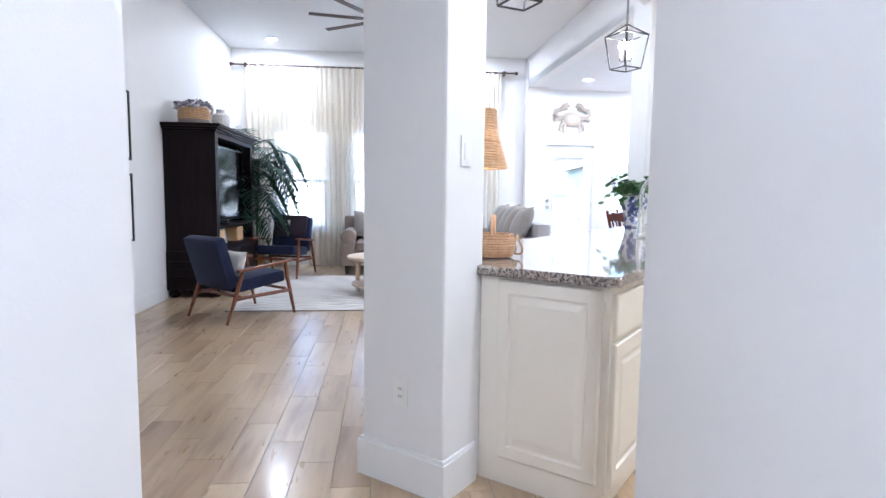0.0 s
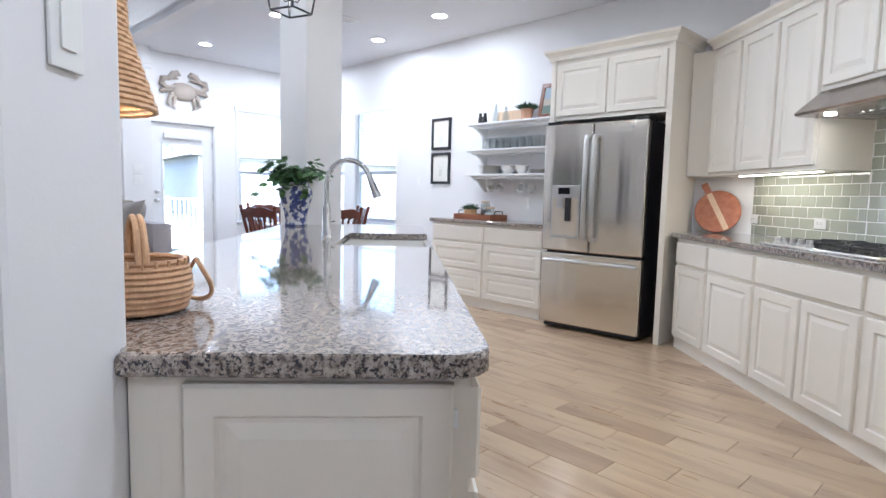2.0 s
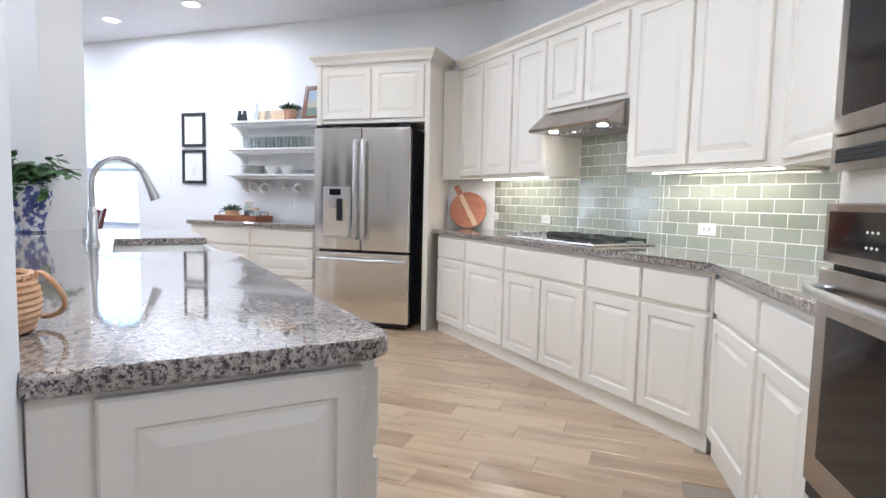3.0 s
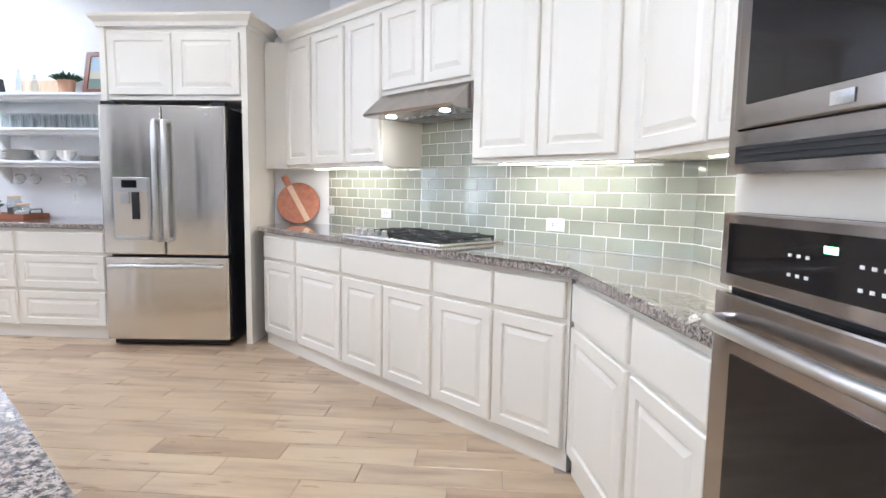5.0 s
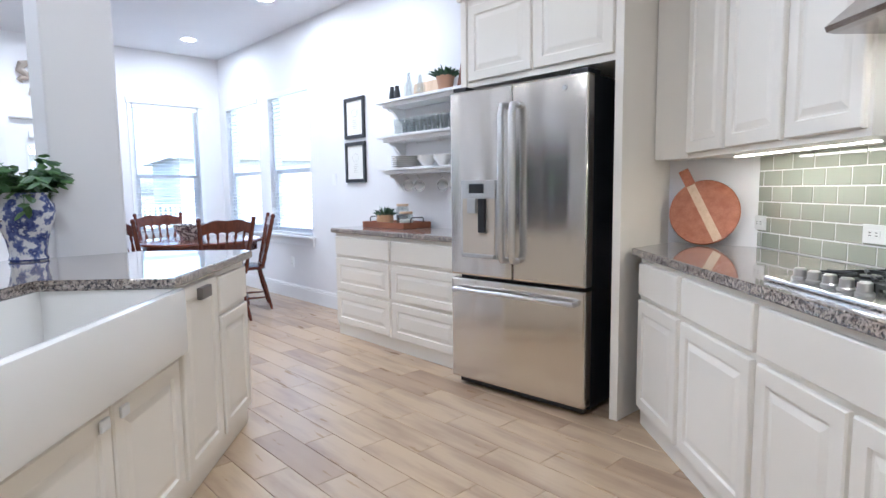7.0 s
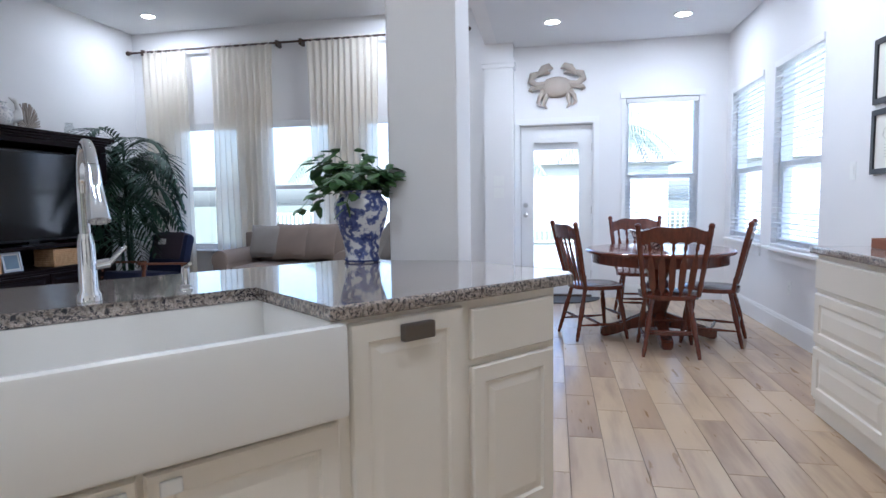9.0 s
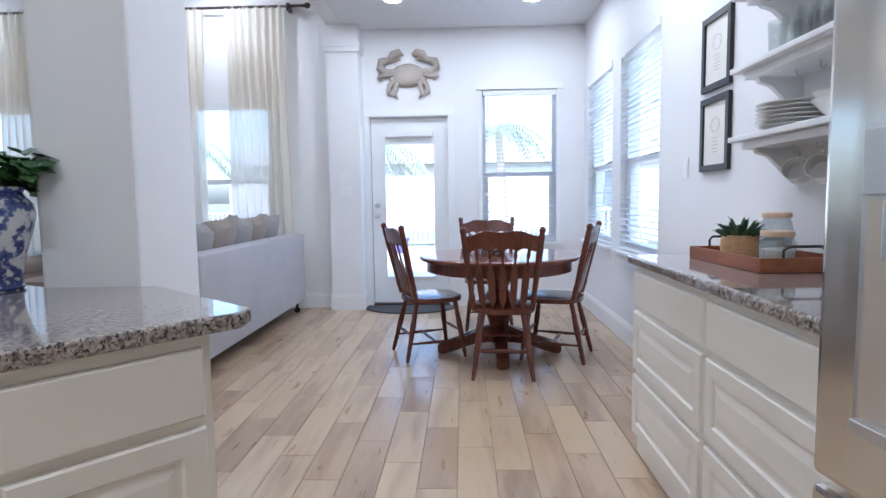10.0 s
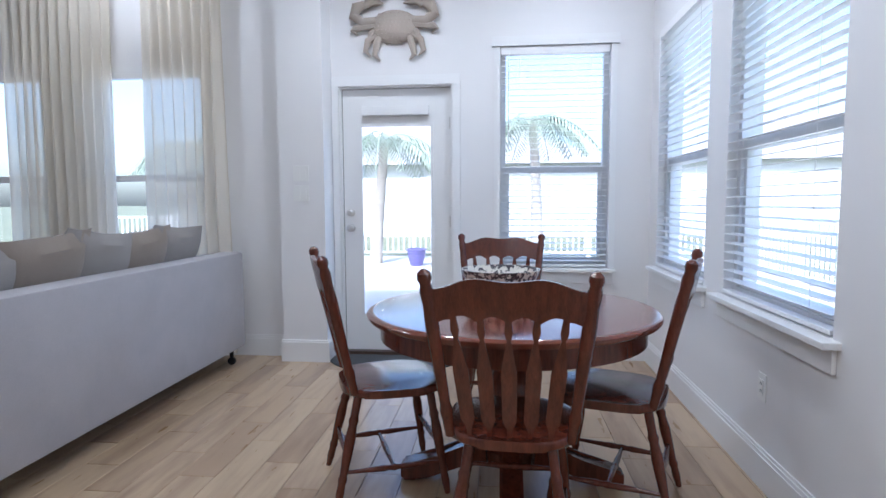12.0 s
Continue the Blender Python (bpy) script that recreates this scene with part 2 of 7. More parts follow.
TERRA = painted("terracotta", (0.52, 0.30, 0.19), 0.7, 90, 0.2, 0.1)
CORAL = painted("bleached_wood", (0.46, 0.40, 0.34), 0.8, 55, 1.0, 0.4)


def leafy(name, dark, light):
    m = material(name, light, 0.45)
    n, l, b = tools(m)
    geo = n.new("ShaderNodeNewGeometry")
    to(m, "Base Color", ramp(m, geo.outputs["Random Per Island"], [(0, dark), (1, light)]))
    b.inputs["Subsurface Weight"].default_value = 0.0
    return m


IVY = leafy("ivy_leaf", (0.03, 0.085, 0.03), (0.10, 0.20, 0.06))
PALM = leafy("palm_leaf", (0.010, 0.035, 0.022), (0.035, 0.085, 0.045))
SUCC = leafy("succulent_leaf", (0.02, 0.06, 0.03), (0.07, 0.14, 0.07))
# garden fronds: the haze of the outdoor glare is mixed in as pale grey-green
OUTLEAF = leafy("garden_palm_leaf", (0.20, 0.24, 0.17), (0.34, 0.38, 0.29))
DRIED = leafy("dried_flower", (0.25, 0.24, 0.30), (0.55, 0.53, 0.58))


def porcelain_material():
    m = material("blue_white_porcelain", (0.75, 0.76, 0.78), 0.1)
    v = coords(m)
    a = noise_tex(m, v, 17, 3, 0.55)
    c = ramp(m, a, [(0.44, (0.70, 0.70, 0.72)), (0.49, (0.12, 0.15, 0.34)), (0.60, (0.03, 0.045, 0.18)), (0.66, (0.62, 0.63, 0.68))])
    to(m, "Base Color", c)
    return m


PORCELAIN = porcelain_material()


def bowl_material():
    m = material("painted_bowl", (0.75, 0.72, 0.66), 0.15)
    v = coords(m)
    a = noise_tex(m, v, 26, 3, 0.55)
    to(m, "Base Color", ramp(m, a, [(0.46, (0.70, 0.67, 0.60)), (0.50, (0.05, 0.05, 0.06)), (0.58, (0.09, 0.07, 0.08)), (0.62, (0.60, 0.52, 0.46))]))
    return m


BOWL = bowl_material()


def glow(name, colour, strength):
    m = bpy.data.materials.new(name)
    m.use_nodes = True
    b = m.node_tree.nodes["Principled BSDF"]
    b.inputs["Base Color"].default_value = (*colour, 1)
    b.inputs["Emission Color"].default_value = (*colour, 1)
    b.inputs["Emission Strength"].default_value = strength
    return m


BULB = glow("warm_bulb", (1.0, 0.88, 0.70), 12)
LED = glow("led_strip", (1.0, 0.86, 0.62), 3)


# ---- mesh helpers ----
def box(bm, x0, x1, y0, y1, z0, z1, bevel=0.0, m=None):
    vs = [bm.verts.new((x, y, z)) for x in (x0, x1) for y in (y0, y1) for z in (z0, z1)]
    fs = [bm.faces.new([vs[i] for i in f]) for f in ((0, 1, 3, 2), (4, 6, 7, 5), (0, 4, 5, 1), (2, 3, 7, 6), (0, 2, 6, 4), (1, 5, 7, 3))]
    if bevel:
        es = list({e for f in fs for e in f.edges})
        r = bmesh.ops.bevel(bm, geom=es, offset=bevel, segments=2, profile=0.6, affect="EDGES")
        vs = list({v for f in r["faces"] for v in f.verts} | {v for v in vs if v.is_valid})
    if m is not None:
        bmesh.ops.transform(bm, matrix=m, verts=vs)
    return vs


def rod(bm, p0, p1, r0, r1=None, seg=10, caps=True):
    p0, p1 = Vector(p0), Vector(p1)
    r1 = r0 if r1 is None else r1
    d = (p1 - p0)
    q = d.to_track_quat("Z", "Y").to_matrix()
    rings = []
    for p, r in ((p0, r0), (p1, r1)):
        rings.append([bm.verts.new(p + q @ Vector((r * math.cos(2 * math.pi * i / seg), r * math.sin(2 * math.pi * i / seg), 0))) for i in range(seg)])
    for i in range(seg):
        j = (i + 1) % seg
        bm.faces.new((rings[0][i], rings[0][j], rings[1][j], rings[1][i]))
    if caps:
        bm.faces.new(rings[0][::-1])
        bm.faces.new(rings[1])


def tube(bm, pts, r, seg=8):
    pts = [Vector(p) for p in pts]
    rings = []
    side = None
    for i, p in enumerate(pts):
        d = (pts[min(i + 1, len(pts) - 1)] - pts[max(i - 1, 0)]).normalized()
        if side is None:
            side = d.orthogonal().normalized()
        side = (side - d * side.dot(d)).normalized()
        up = d.cross(side)
        rr = r[i] if isinstance(r, (list, tuple)) else r
        rings.append([bm.verts.new(p + side * rr * math.cos(2 * math.pi * k / seg) + up * rr * math.sin(2 * math.pi * k / seg)) for k in range(seg)])
    for a, b in zip(rings, rings[1:]):
        for k in range(seg):
            bm.faces.new((a[k], a[(k + 1) % seg], b[(k + 1) % seg], b[k]))
    bm.faces.new(rings[0][::-1])
    bm.faces.new(rings[-1])


def lathe(bm, profile, seg=24, at=(0, 0, 0), axis=None, closed=True):
    """Turns (radius, height) pairs round the z axis, or along axis p0 to p1 with heights from 0 to 1."""
    q, o, k = Matrix.Identity(3), Vector(at), 1.0
    if axis:
        p0, p1 = Vector(axis[0]), Vector(axis[1])
        q, o, k = (p1 - p0).to_track_quat("Z", "Y").to_matrix(), p0, (p1 - p0).length
    rings = [[bm.verts.new(o + q @ Vector((r * math.cos(2 * math.pi * i / seg), r * math.sin(2 * math.pi * i / seg), z * k))) for i in range(seg)] for r, z in profile]
    for a, b in zip(rings, rings[1:]):
        for i in range(seg):
            j = (i + 1) % seg
            bm.faces.new((a[i], a[j], b[j], b[i]))
    if closed:
        bm.faces.new(rings[0][::-1])
        bm.faces.new(rings[-1])


def prism(bm, pts, z0, z1, bevel=0.0):
    lo = [bm.verts.new((x, y, z0)) for x, y in pts]
    hi = [bm.verts.new((x, y, z1)) for x, y in pts]
    n = len(pts)
    fs = [bm.faces.new(lo[::-1]), bm.faces.new(hi)]
    for i in range(n):
        fs.append(bm.faces.new((lo[i], lo[(i + 1) % n], hi[(i + 1) % n], hi[i])))
    if bevel:
        es = [e for e in fs[0].edges] + [e for e in fs[1].edges]
        bmesh.ops.bevel(bm, geom=es, offset=bevel, segments=3, profile=0.5, affect="EDGES")


def finish(name, bm, mat, smooth=False):
    bmesh.ops.recalc_face_normals(bm, faces=bm.faces)
    me = bpy.data.meshes.new(name)
    bm.to_mesh(me)
    bm.free()
    me.materials.append(mat)
    if smooth:
        for p in me.polygons:
            p.use_smooth = True
        me.set_sharp_from_angle(angle=radians(40))
    return me


def part(name, bm, mat, parent, label="", smooth=False, m=None):
    ob = new(name, finish(name, bm, mat, smooth) if isinstance(bm, bmesh.types.BMesh) else bm)
    ob.parent = parent
    if m is not None:
        ob.matrix_basis = m
    if label:
        ob["label"] = label
    return ob


def thing(name, m, label, category, group="", kind=""):
    ob = new(name)
    ob.empty_display_size = 0.1
    ob.matrix_world = m
    return tagged(ob, label, category, group, kind)


def whole(name, bm, mat, m, label, category, group="", kind="", smooth=False):
    ob = new(name, finish(name, bm, mat, smooth))
    ob.matrix_world = m
    return tagged(ob, label, category, group, kind)


def B(*boxes, bevel=0.0):
    bm = bmesh.new()
    for b in boxes:
        box(bm, *b, bevel=bevel)
    return bm


def panel(bm, w, h, x=0.0, z=0.0, flat=False, rail=0.055):
    """A cabinet front, w by h, standing on (x, z) with its back at y = 0 and its face towards -y."""
    rings = [(0, 0), (0, 0.014), (0.005, 0.020)]
    if not flat:
        rings += [(rail, 0.020), (rail + 0.006, 0.011), (rail + 0.014, 0.011), (rail + 0.040, 0.0185)]
    loops = []
    for i, d in rings:
        loops.append([bm.verts.new((x + a, -d, z + b)) for a, b in ((i, i), (w - i, i), (w - i, h - i), (i, h - i))])
    for a, b in zip(loops, loops[1:]):
        for k in range(4):
            bm.faces.new((a[k], a[(k + 1) % 4], b[(k + 1) % 4], b[k]))
    bm.faces.new(loops[-1])
    bm.faces.new(loops[0][::-1])

# ---- plan ----
EAST, BACK, LRWALL, WEST = 5.32, 9.0, 8.92, -2.20
KCEIL, LCEIL = 3.0, 3.48
IA = 49.5                       # the island's long side, degrees from x
ISL = pose(1.05, 1.203, 0, 0, 0, IA)
RA = 48.0                       # the range wall's direction
SA = 8.5                        # the direction of the south run with the ovens
BEND = Vector((2.96, 0.49))
RDIR = Vector((math.cos(radians(RA)), math.sin(radians(RA))))
RNRM = Vector((RDIR.y, -RDIR.x))


def wall(name, m, length, height, thick, openings=(), mat=None, z0=0.0):
    """A wall along local x, its room face at y = 0, its body towards +y."""
    xs = sorted({0.0, length, *[v for o in openings for v in o[:2]]})
    zs = sorted({z0, height, *[v for o in openings for v in o[2:]]})
    bm = bmesh.new()
    for xa, xb in zip(xs, xs[1:]):
        run = None
        for za, zb in zip(zs, zs[1:]):
            hole = any(o[0] <= xa and xb <= o[1] and o[2] <= za and zb <= o[3] for o in openings)
            if hole:
                if run:
                    box(bm, xa, xb, 0, thick, *run)
                run = None
            else:
                run = (run[0] if run else za, zb)
        if run:
            box(bm, xa, xb, 0, thick, *run)
    return whole(name, bm, mat or WALL, m, "smooth white painted plaster wall", "wall", kind="structure")


def baseboard(m, length, h=0.165, name="baseboard"):
    bm = bmesh.new()
    box(bm, 0, length, -0.016, -0.001, 0, h * 0.82)
    box(bm, 0, length, -0.012, -0.001, h * 0.82, h * 0.92)
    box(bm, 0, length, -0.007, -0.001, h * 0.92, h)
    return whole(name, bm, TRIM, m, "tall white moulded baseboard", "baseboard", kind="structure")


# floor slab and outdoors ground come first; the planks are laid at the end of the file
whole("floor", B((-2.4, 5.6, -3.4, 9.15, -0.12, -0.006)), GROUT, Matrix(), "wood-look plank tile floor with narrow grout joints", "floor", kind="structure")

# back wall of the nook: door and window; local x runs east to west seen from inside
DOOR = (3.0, 3.845)
NWIN = (4.22, 5.02)
wall("wall_north", pose(2.58, BACK, 0), EAST + 0.15 - 2.58, 3.05, 0.16,
     [(DOOR[0] - 2.58 - 0.01, DOOR[1] - 2.58 + 0.01, 0.0, 2.08), (NWIN[0] - 2.58, NWIN[1] - 2.58, 0.70, 2.34)])
# living room window wall
LWINS = [(-1.60, -0.70), (-0.32, 0.58), (1.03, 1.93)]
wall("wall_living", pose(WEST - 0.15, LRWALL, 0), 2.58 - WEST + 0.15, 3.55, 0.16, [(a - WEST + 0.15, b - WEST + 0.15, 0.58, 2.26) for a, b in LWINS])
# east wall, seen from inside it runs along -y
EWINS = [(6.62, 7.57), (7.84, 8.80)]
wall("wall_east", pose(EAST, BACK, 0, 0, 0, -90), 7.6, 3.05, 0.16, [(BACK - b, BACK - a, 0.74, 2.36) for a, b in EWINS])
# west wall of the living room
wall("wall_west", pose(WEST, 0.1, 0, 0, 0, 90), 9.0, 3.55, 0.15)
# diagonal range wall
wo = BEND + RNRM * 0.64
wall("wall_range", pose(wo.x - RDIR.x * 0.6, wo.y - RDIR.y * 0.6, 0, 0, 0, RA) @ pose(4.2, 0, 0, 0, 0, 180), 4.2, 3.05, 0.12)
# south wall behind the ovens
wall("wall_south", pose(2.96, 0.49, 0, 0, 0, 180 + SA) @ pose(-1.4, 0.65, 0), 3.70, 3.05, 0.12)
# hall walls, the opening that the walk comes out of
whole("wall_hall_right", B((0.712, 0.82, -3.3, 0.29, 0, 3.05), (0.82, 0.92, -0.62, 0.10, 0, 3.05)), WALL, Matrix(), "smooth white painted hall wall with a rounded corner", "wall", kind="structure")
whole("wall_hall_left", B((-2.28, -0.158, 0.06, 0.20, 0, 3.5), (-0.28, -0.158, -3.3, 0.06, 0, 3.05)), WALL, Matrix(), "smooth white painted hall wall", "wall", kind="structure")
whole("wall_hall_end", B((-0.30, 0.84, -3.42, -3.3, 0, 3.05)), WALL, Matrix(), "plain white wall at the hall's end", "wall", kind="structure")

# ceilings: the living room's is higher than the kitchen's
HEADER = [(2.60, 9.1), (2.68, 4.66), (0.32, 1.98), (-0.2, 1.5), (-0.25, 0.1)]
bm = bmesh.new()
prism(bm, [(5.55, 9.1), (5.55, -3.4), (-0.35, -3.4)] + HEADER[::-1], KCEIL, KCEIL + 0.1)
whole("ceiling_kitchen", bm, CEIL, Matrix(), "flat white kitchen ceiling", "ceiling", kind="structure")
bm = bmesh.new()
prism(bm, [(-2.3, 9.1), (-2.3, 0.0), (3.2, 0.0), (3.2, 9.1)], LCEIL, LCEIL + 0.1)
whole("ceiling_living", bm, CEIL, Matrix(), "high flat white living room ceiling", "ceiling", kind="structure")
bm = bmesh.new()
for (ax, ay), (bx, by) in zip(HEADER, HEADER[1:]):
    d = Vector((bx - ax, by - ay))
    box(bm, 0, d.length, 0, 0.14, KCEIL - 0.004, LCEIL, m=pose(ax, ay, 0, 0, 0, math.degrees(math.atan2(d.y, d.x))))
whole("header_beam", bm, WALL, Matrix(), "white plaster header between the two ceilings", "beam", kind="structure")

# the two pillars and the pilaster by the door
whole("pillar_hall", B((-0.23, 0.05, 0.582, 1.0, 0, 3.4), bevel=0.012), WALL, ISL, "white plaster pillar with a light switch beside the island", "pillar", kind="structure")
bm = B((-0.247, 0.0, 0.565, 1.017, 0.0, 0.15), (-0.240, -0.005, 0.572, 1.01, 0.15, 0.165))
whole("baseboard_pillar_hall", bm, TRIM, ISL, "white baseboard round the pillar", "baseboard", kind="structure")
whole("pillar_island", B((2.665, 2.985, 4.47, 4.87, 0, 3.4), bevel=0.012), WALL, Matrix(), "square white plaster pillar at the end of the island", "pillar", kind="structure")
bm = B((2.8, 3.002, 4.6, 4.887, 0, 0.15), (2.8, 2.995, 4.6, 4.88, 0.15, 0.165))
whole("baseboard_pillar_island", bm, TRIM, Matrix(), "white baseboard round the pillar", "baseboard", kind="structure")
bm = B((2.59, 2.93, 8.77, 9.02, 0, 3.4), (2.575, 2.945, 8.755, 8.995, 2.72, 2.77), (2.565, 2.955, 8.745, 8.995, 2.77, 2.80), (2.58, 2.94, 8.76, 8.995, 2.80, 2.83))
whole("pilaster", bm, WALL, Matrix(), "white pilaster with a moulded capital beside the door", "pillar", kind="structure")
bm = B((2.573, 2.947, 8.753, 8.99, 0, 0.15), (2.58, 2.94, 8.76, 8.99, 0.15, 0.165))
whole("baseboard_pilaster", bm, TRIM, Matrix(), "white baseboard round the pilaster", "baseboard", kind="structure")
baseboard(pose(2.0, LRWALL, 0), 0.57)
baseboard(pose(WEST, LRWALL, 0), 4.1)
baseboard(pose(3.95, BACK, 0), EAST - 3.95)
baseboard(pose(EAST, BACK, 0, 0, 0, -90), BACK - 5.36)
baseboard(pose(WEST, 0.2, 0, 0, 0, 90), 5.6)
baseboard(pose(-0.158, -3.2, 0, 0, 0, 90), 3.4)
baseboard(pose(0.712, 0.29, 0, 0, 0, -90), 3.4)


# ---- cabinets ----
def child_lock(parent, x, z, y=-0.021):
    bm = bmesh.new()
    box(bm, x - 0.024, x + 0.024, y - 0.012, y - 0.001, z - 0.018, z + 0.018, bevel=0.006)
    return part("child_lock", bm, PLASTIC, parent, "rounded white plastic child lock")


def base_unit(m, w, fronts, label, group, depth=0.58, h=0.875, name="base_cabinet", finished=True):
    """fronts: rows of (x, z, width, height, kind) with kind door, drawer or flat."""
    c = thing(name, m, label, "cabinet", group)
    bm = B((0.0, w, 0.0, depth, 0.085, h))
    box(bm, 0.0, w, 0.012, depth, 0.0, 0.085)
    part("body", bm, CAB, c)
    for x, z, fw, fh, kind in fronts:
        bm = bmesh.new()
        panel(bm, fw, fh, x, z, flat=kind == "flat", rail=min(0.055, fh * 0.22))
        part("door" if kind == "door" else "drawer_front", bm, CAB, c)
    return c


def door_unit(m, w, n, label, group, drawers=None, **kw):
    """A base cabinet w wide with drawers above n doors."""
    fronts = []
    drawers = drawers or n
    g = 0.018
    dw = (w - g * (drawers + 1)) / drawers
    for i in range(drawers):
        fronts.append((g + i * (dw + g), 0.685, dw, 0.16, "flat"))
    dw = (w - g * (n + 1)) / n
    for i in range(n):
        fronts.append((g + i * (dw + g), 0.105, dw, 0.555, "door"))
    return base_unit(m, w, fronts, label, group, **kw)


def upper_unit(m, w, n, z0, z1, label, group, depth=0.34, extra=0.0):
    c = thing("wall_cabinet", m, label, "cabinet", group)
    part("body", B((0, w + extra, 0, depth, z0, z1)), CAB, c)
    g = 0.018
    dw = (w - g * (n + 1)) / n
    for i in range(n):
        bm = bmesh.new()
        panel(bm, dw, z1 - z0 - 0.05, g + i * (dw + g), z0 + 0.025)
        part("door", bm, CAB, c)
    return c


# range run: local x runs from the fridge end to the bend, fronts face the room
def range_frame(along, off, z=0.0):
    p = BEND + RDIR * along + RNRM * off
    return pose(p.x, p.y, z, 0, 0, RA + 180)


G1 = "cabinets along the range wall"
LBL = "cream painted base cabinet with a plain drawer over a raised-panel door"
door_unit(range_frame(2.80, 0.03), 0.50, 1, LBL, G1)
door_unit(range_frame(2.30, 0.03), 0.575, 1, LBL, G1)
door_unit(range_frame(1.725, 0.03), 0.865, 2, "cream cabinet under the cooktop with two raised-panel doors", G1, drawers=1)
door_unit(range_frame(0.86, 0.03), 0.85, 2, "cream painted base cabinet with two drawers and two raised-panel doors", G1)
# south run, between the bend and the ovens
SM = pose(BEND.x, BEND.y, 0, 0, 0, 180 + SA)
TOWER = (1.10, 2.02)
door_unit(SM @ pose(-0.01, 0.03, 0), 0.62, 1, LBL, G1)
door_unit(SM @ pose(0.61, 0.03, 0), TOWER[0] - 0.61, 1, LBL, G1)

# granite top of the range run, one slab with a bend, left end at the fridge panel
def counter_slab(name, pts, label, m=None, z0=0.875, z1=0.915):
    bm = bmesh.new()
    prism(bm, pts, z0, z1, bevel=0.010)
    return whole(name, bm, GRANITE, m or Matrix(), label, "countertop")


e0 = BEND + RDIR * 2.86
w1 = BEND + RNRM * 0.638
wl = lambda s: BEND + RNRM * 0.638 + RDIR * s
# where the range wall meets the south wall
sin_ = math.sin(radians(RA - SA))
sx = (0.648 - 0.638 * math.cos(radians(RA - SA))) / sin_
corner = w1 - RDIR * sx
sp = lambda x, y: tuple((SM @ Vector((x, y, 0)))[:2])
counter_slab("range_countertop", [tuple(BEND), tuple(e0), (EAST - 0.003, e0.y), (EAST - 0.003, wl((EAST - w1.x) / RDIR.x).y), tuple(corner), sp(TOWER[0], 0.648), sp(TOWER[0], 0.0)],
             "speckled grey granite countertop along the range wall")

# fridge surround
FX = 4.80
fs = thing("fridge_cabinet", pose(FX, 2.64, 0), "cream cabinet surround above and beside the fridge", "cabinet")
part("side_panel", B((0, EAST - FX, 0, 0.045, 0, 2.40)), CAB, fs)
part("side_panel", B((0, EAST - FX, 1.10, 1.145, 0, 2.40)), CAB, fs)
part("body", B((0.02, EAST - FX, 0.045, 1.10, 1.865, 2.40)), CAB, fs)
for k in range(2):
    bm = bmesh.new()
    panel(bm, 0.50, 0.455, 0, 0)
    part("door", bm, CAB, fs, m=pose(0.02, 1.085 - k * 0.525, 1.90, 0, 0, -90))


def crown(bm, pts, z):
    """Crown moulding on the left of a polyline that runs along cabinet fronts."""
    prof = [(0.0, 0.0), (-0.012, 0.0), (-0.018, 0.03), (-0.05, 0.065), (-0.055, 0.085), (0.0, 0.085)]
    rows = []
    for i, p in enumerate(pts):
        p = Vector(p)
        d0 = (p - Vector(pts[i - 1])).normalized() if i else None
        d1 = (Vector(pts[i + 1]) - p).normalized() if i + 1 < len(pts) else None
        d0, d1 = d0 or d1, d1 or d0
        n0, n1 = Vector((-d0.y, d0.x)), Vector((-d1.y, d1.x))
        n = (n0 + n1) / (1 + n0.dot(n1))
        rows.append([bm.verts.new((p.x - n.x * a, p.y - n.y * a, z + b)) for a, b in prof])
    for a, b in zip(rows, rows[1:]):
        for k in range(len(prof)):
            k2 = (k + 1) % len(prof)
            bm.faces.new((a[k], a[k2], b[k2], b[k]))
    bm.faces.new(rows[0])
    bm.faces.new(rows[-1][::-1])


bm = bmesh.new()
crown(bm, [(EAST, 3.79), (FX - 0.004, 3.79), (FX - 0.004, 2.634), (EAST, 2.634)][::-1], 2.40)
part("crown_moulding", bm, CAB, fs, m=pose(-FX, -2.64, 0))

# upper cabinets on the range wall
G2 = "wall cabinets on the range wall"
U = 0.30
upper_unit(range_frame(2.92, U), 0.40, 1, 1.37, 2.36, "tall cream wall cabinet with a raised-panel door", G2)
upper_unit(range_frame(2.52, U), 0.44, 1, 1.37, 2.36, "tall cream wall cabinet with a raised-panel door", G2)
upper_unit(range_frame(2.08, U), 0.42, 1, 1.37, 2.36, "tall cream wall cabinet with a raised-panel door", G2)
upper_unit(range_frame(1.66, U), 0.80, 2, 1.82, 2.36, "short cream wall cabinet above the range hood", G2)
upper_unit(range_frame(0.86, U), 0.90, 2, 1.37, 2.36, "wide cream wall cabinet with two raised-panel doors", G2, extra=U * (1 - math.cos(radians(RA - SA))) / sin_ - 0.042)
us = U * (1 - math.cos(radians(RA - SA))) / sin_
ub = BEND + RNRM * U - RDIR * us
ux = (SM.inverted() @ Vector((ub.x, ub.y, 0))).x
upper_unit(SM @ pose(ux, U, 0), TOWER[0] - ux, 2, 1.37, 2.36, "cream wall cabinet between the range wall and the oven tower", G2, depth=0.345)
bm = bmesh.new()
uc = BEND + RNRM * (U - 0.004)
crown(bm, [sp(TOWER[0], U - 0.004), tuple(ub + (BEND - ub).normalized() * 0.005), tuple(uc + RDIR * 2.95), (EAST, (uc + RDIR * 2.95).y + 0.02)], 2.36)
whole("crown_moulding", bm, CAB, Matrix(), "cream crown moulding along the wall cabinets", "trim", kind="structure")
fl = BEND + RNRM * (U + 0.02) + RDIR * 2.92
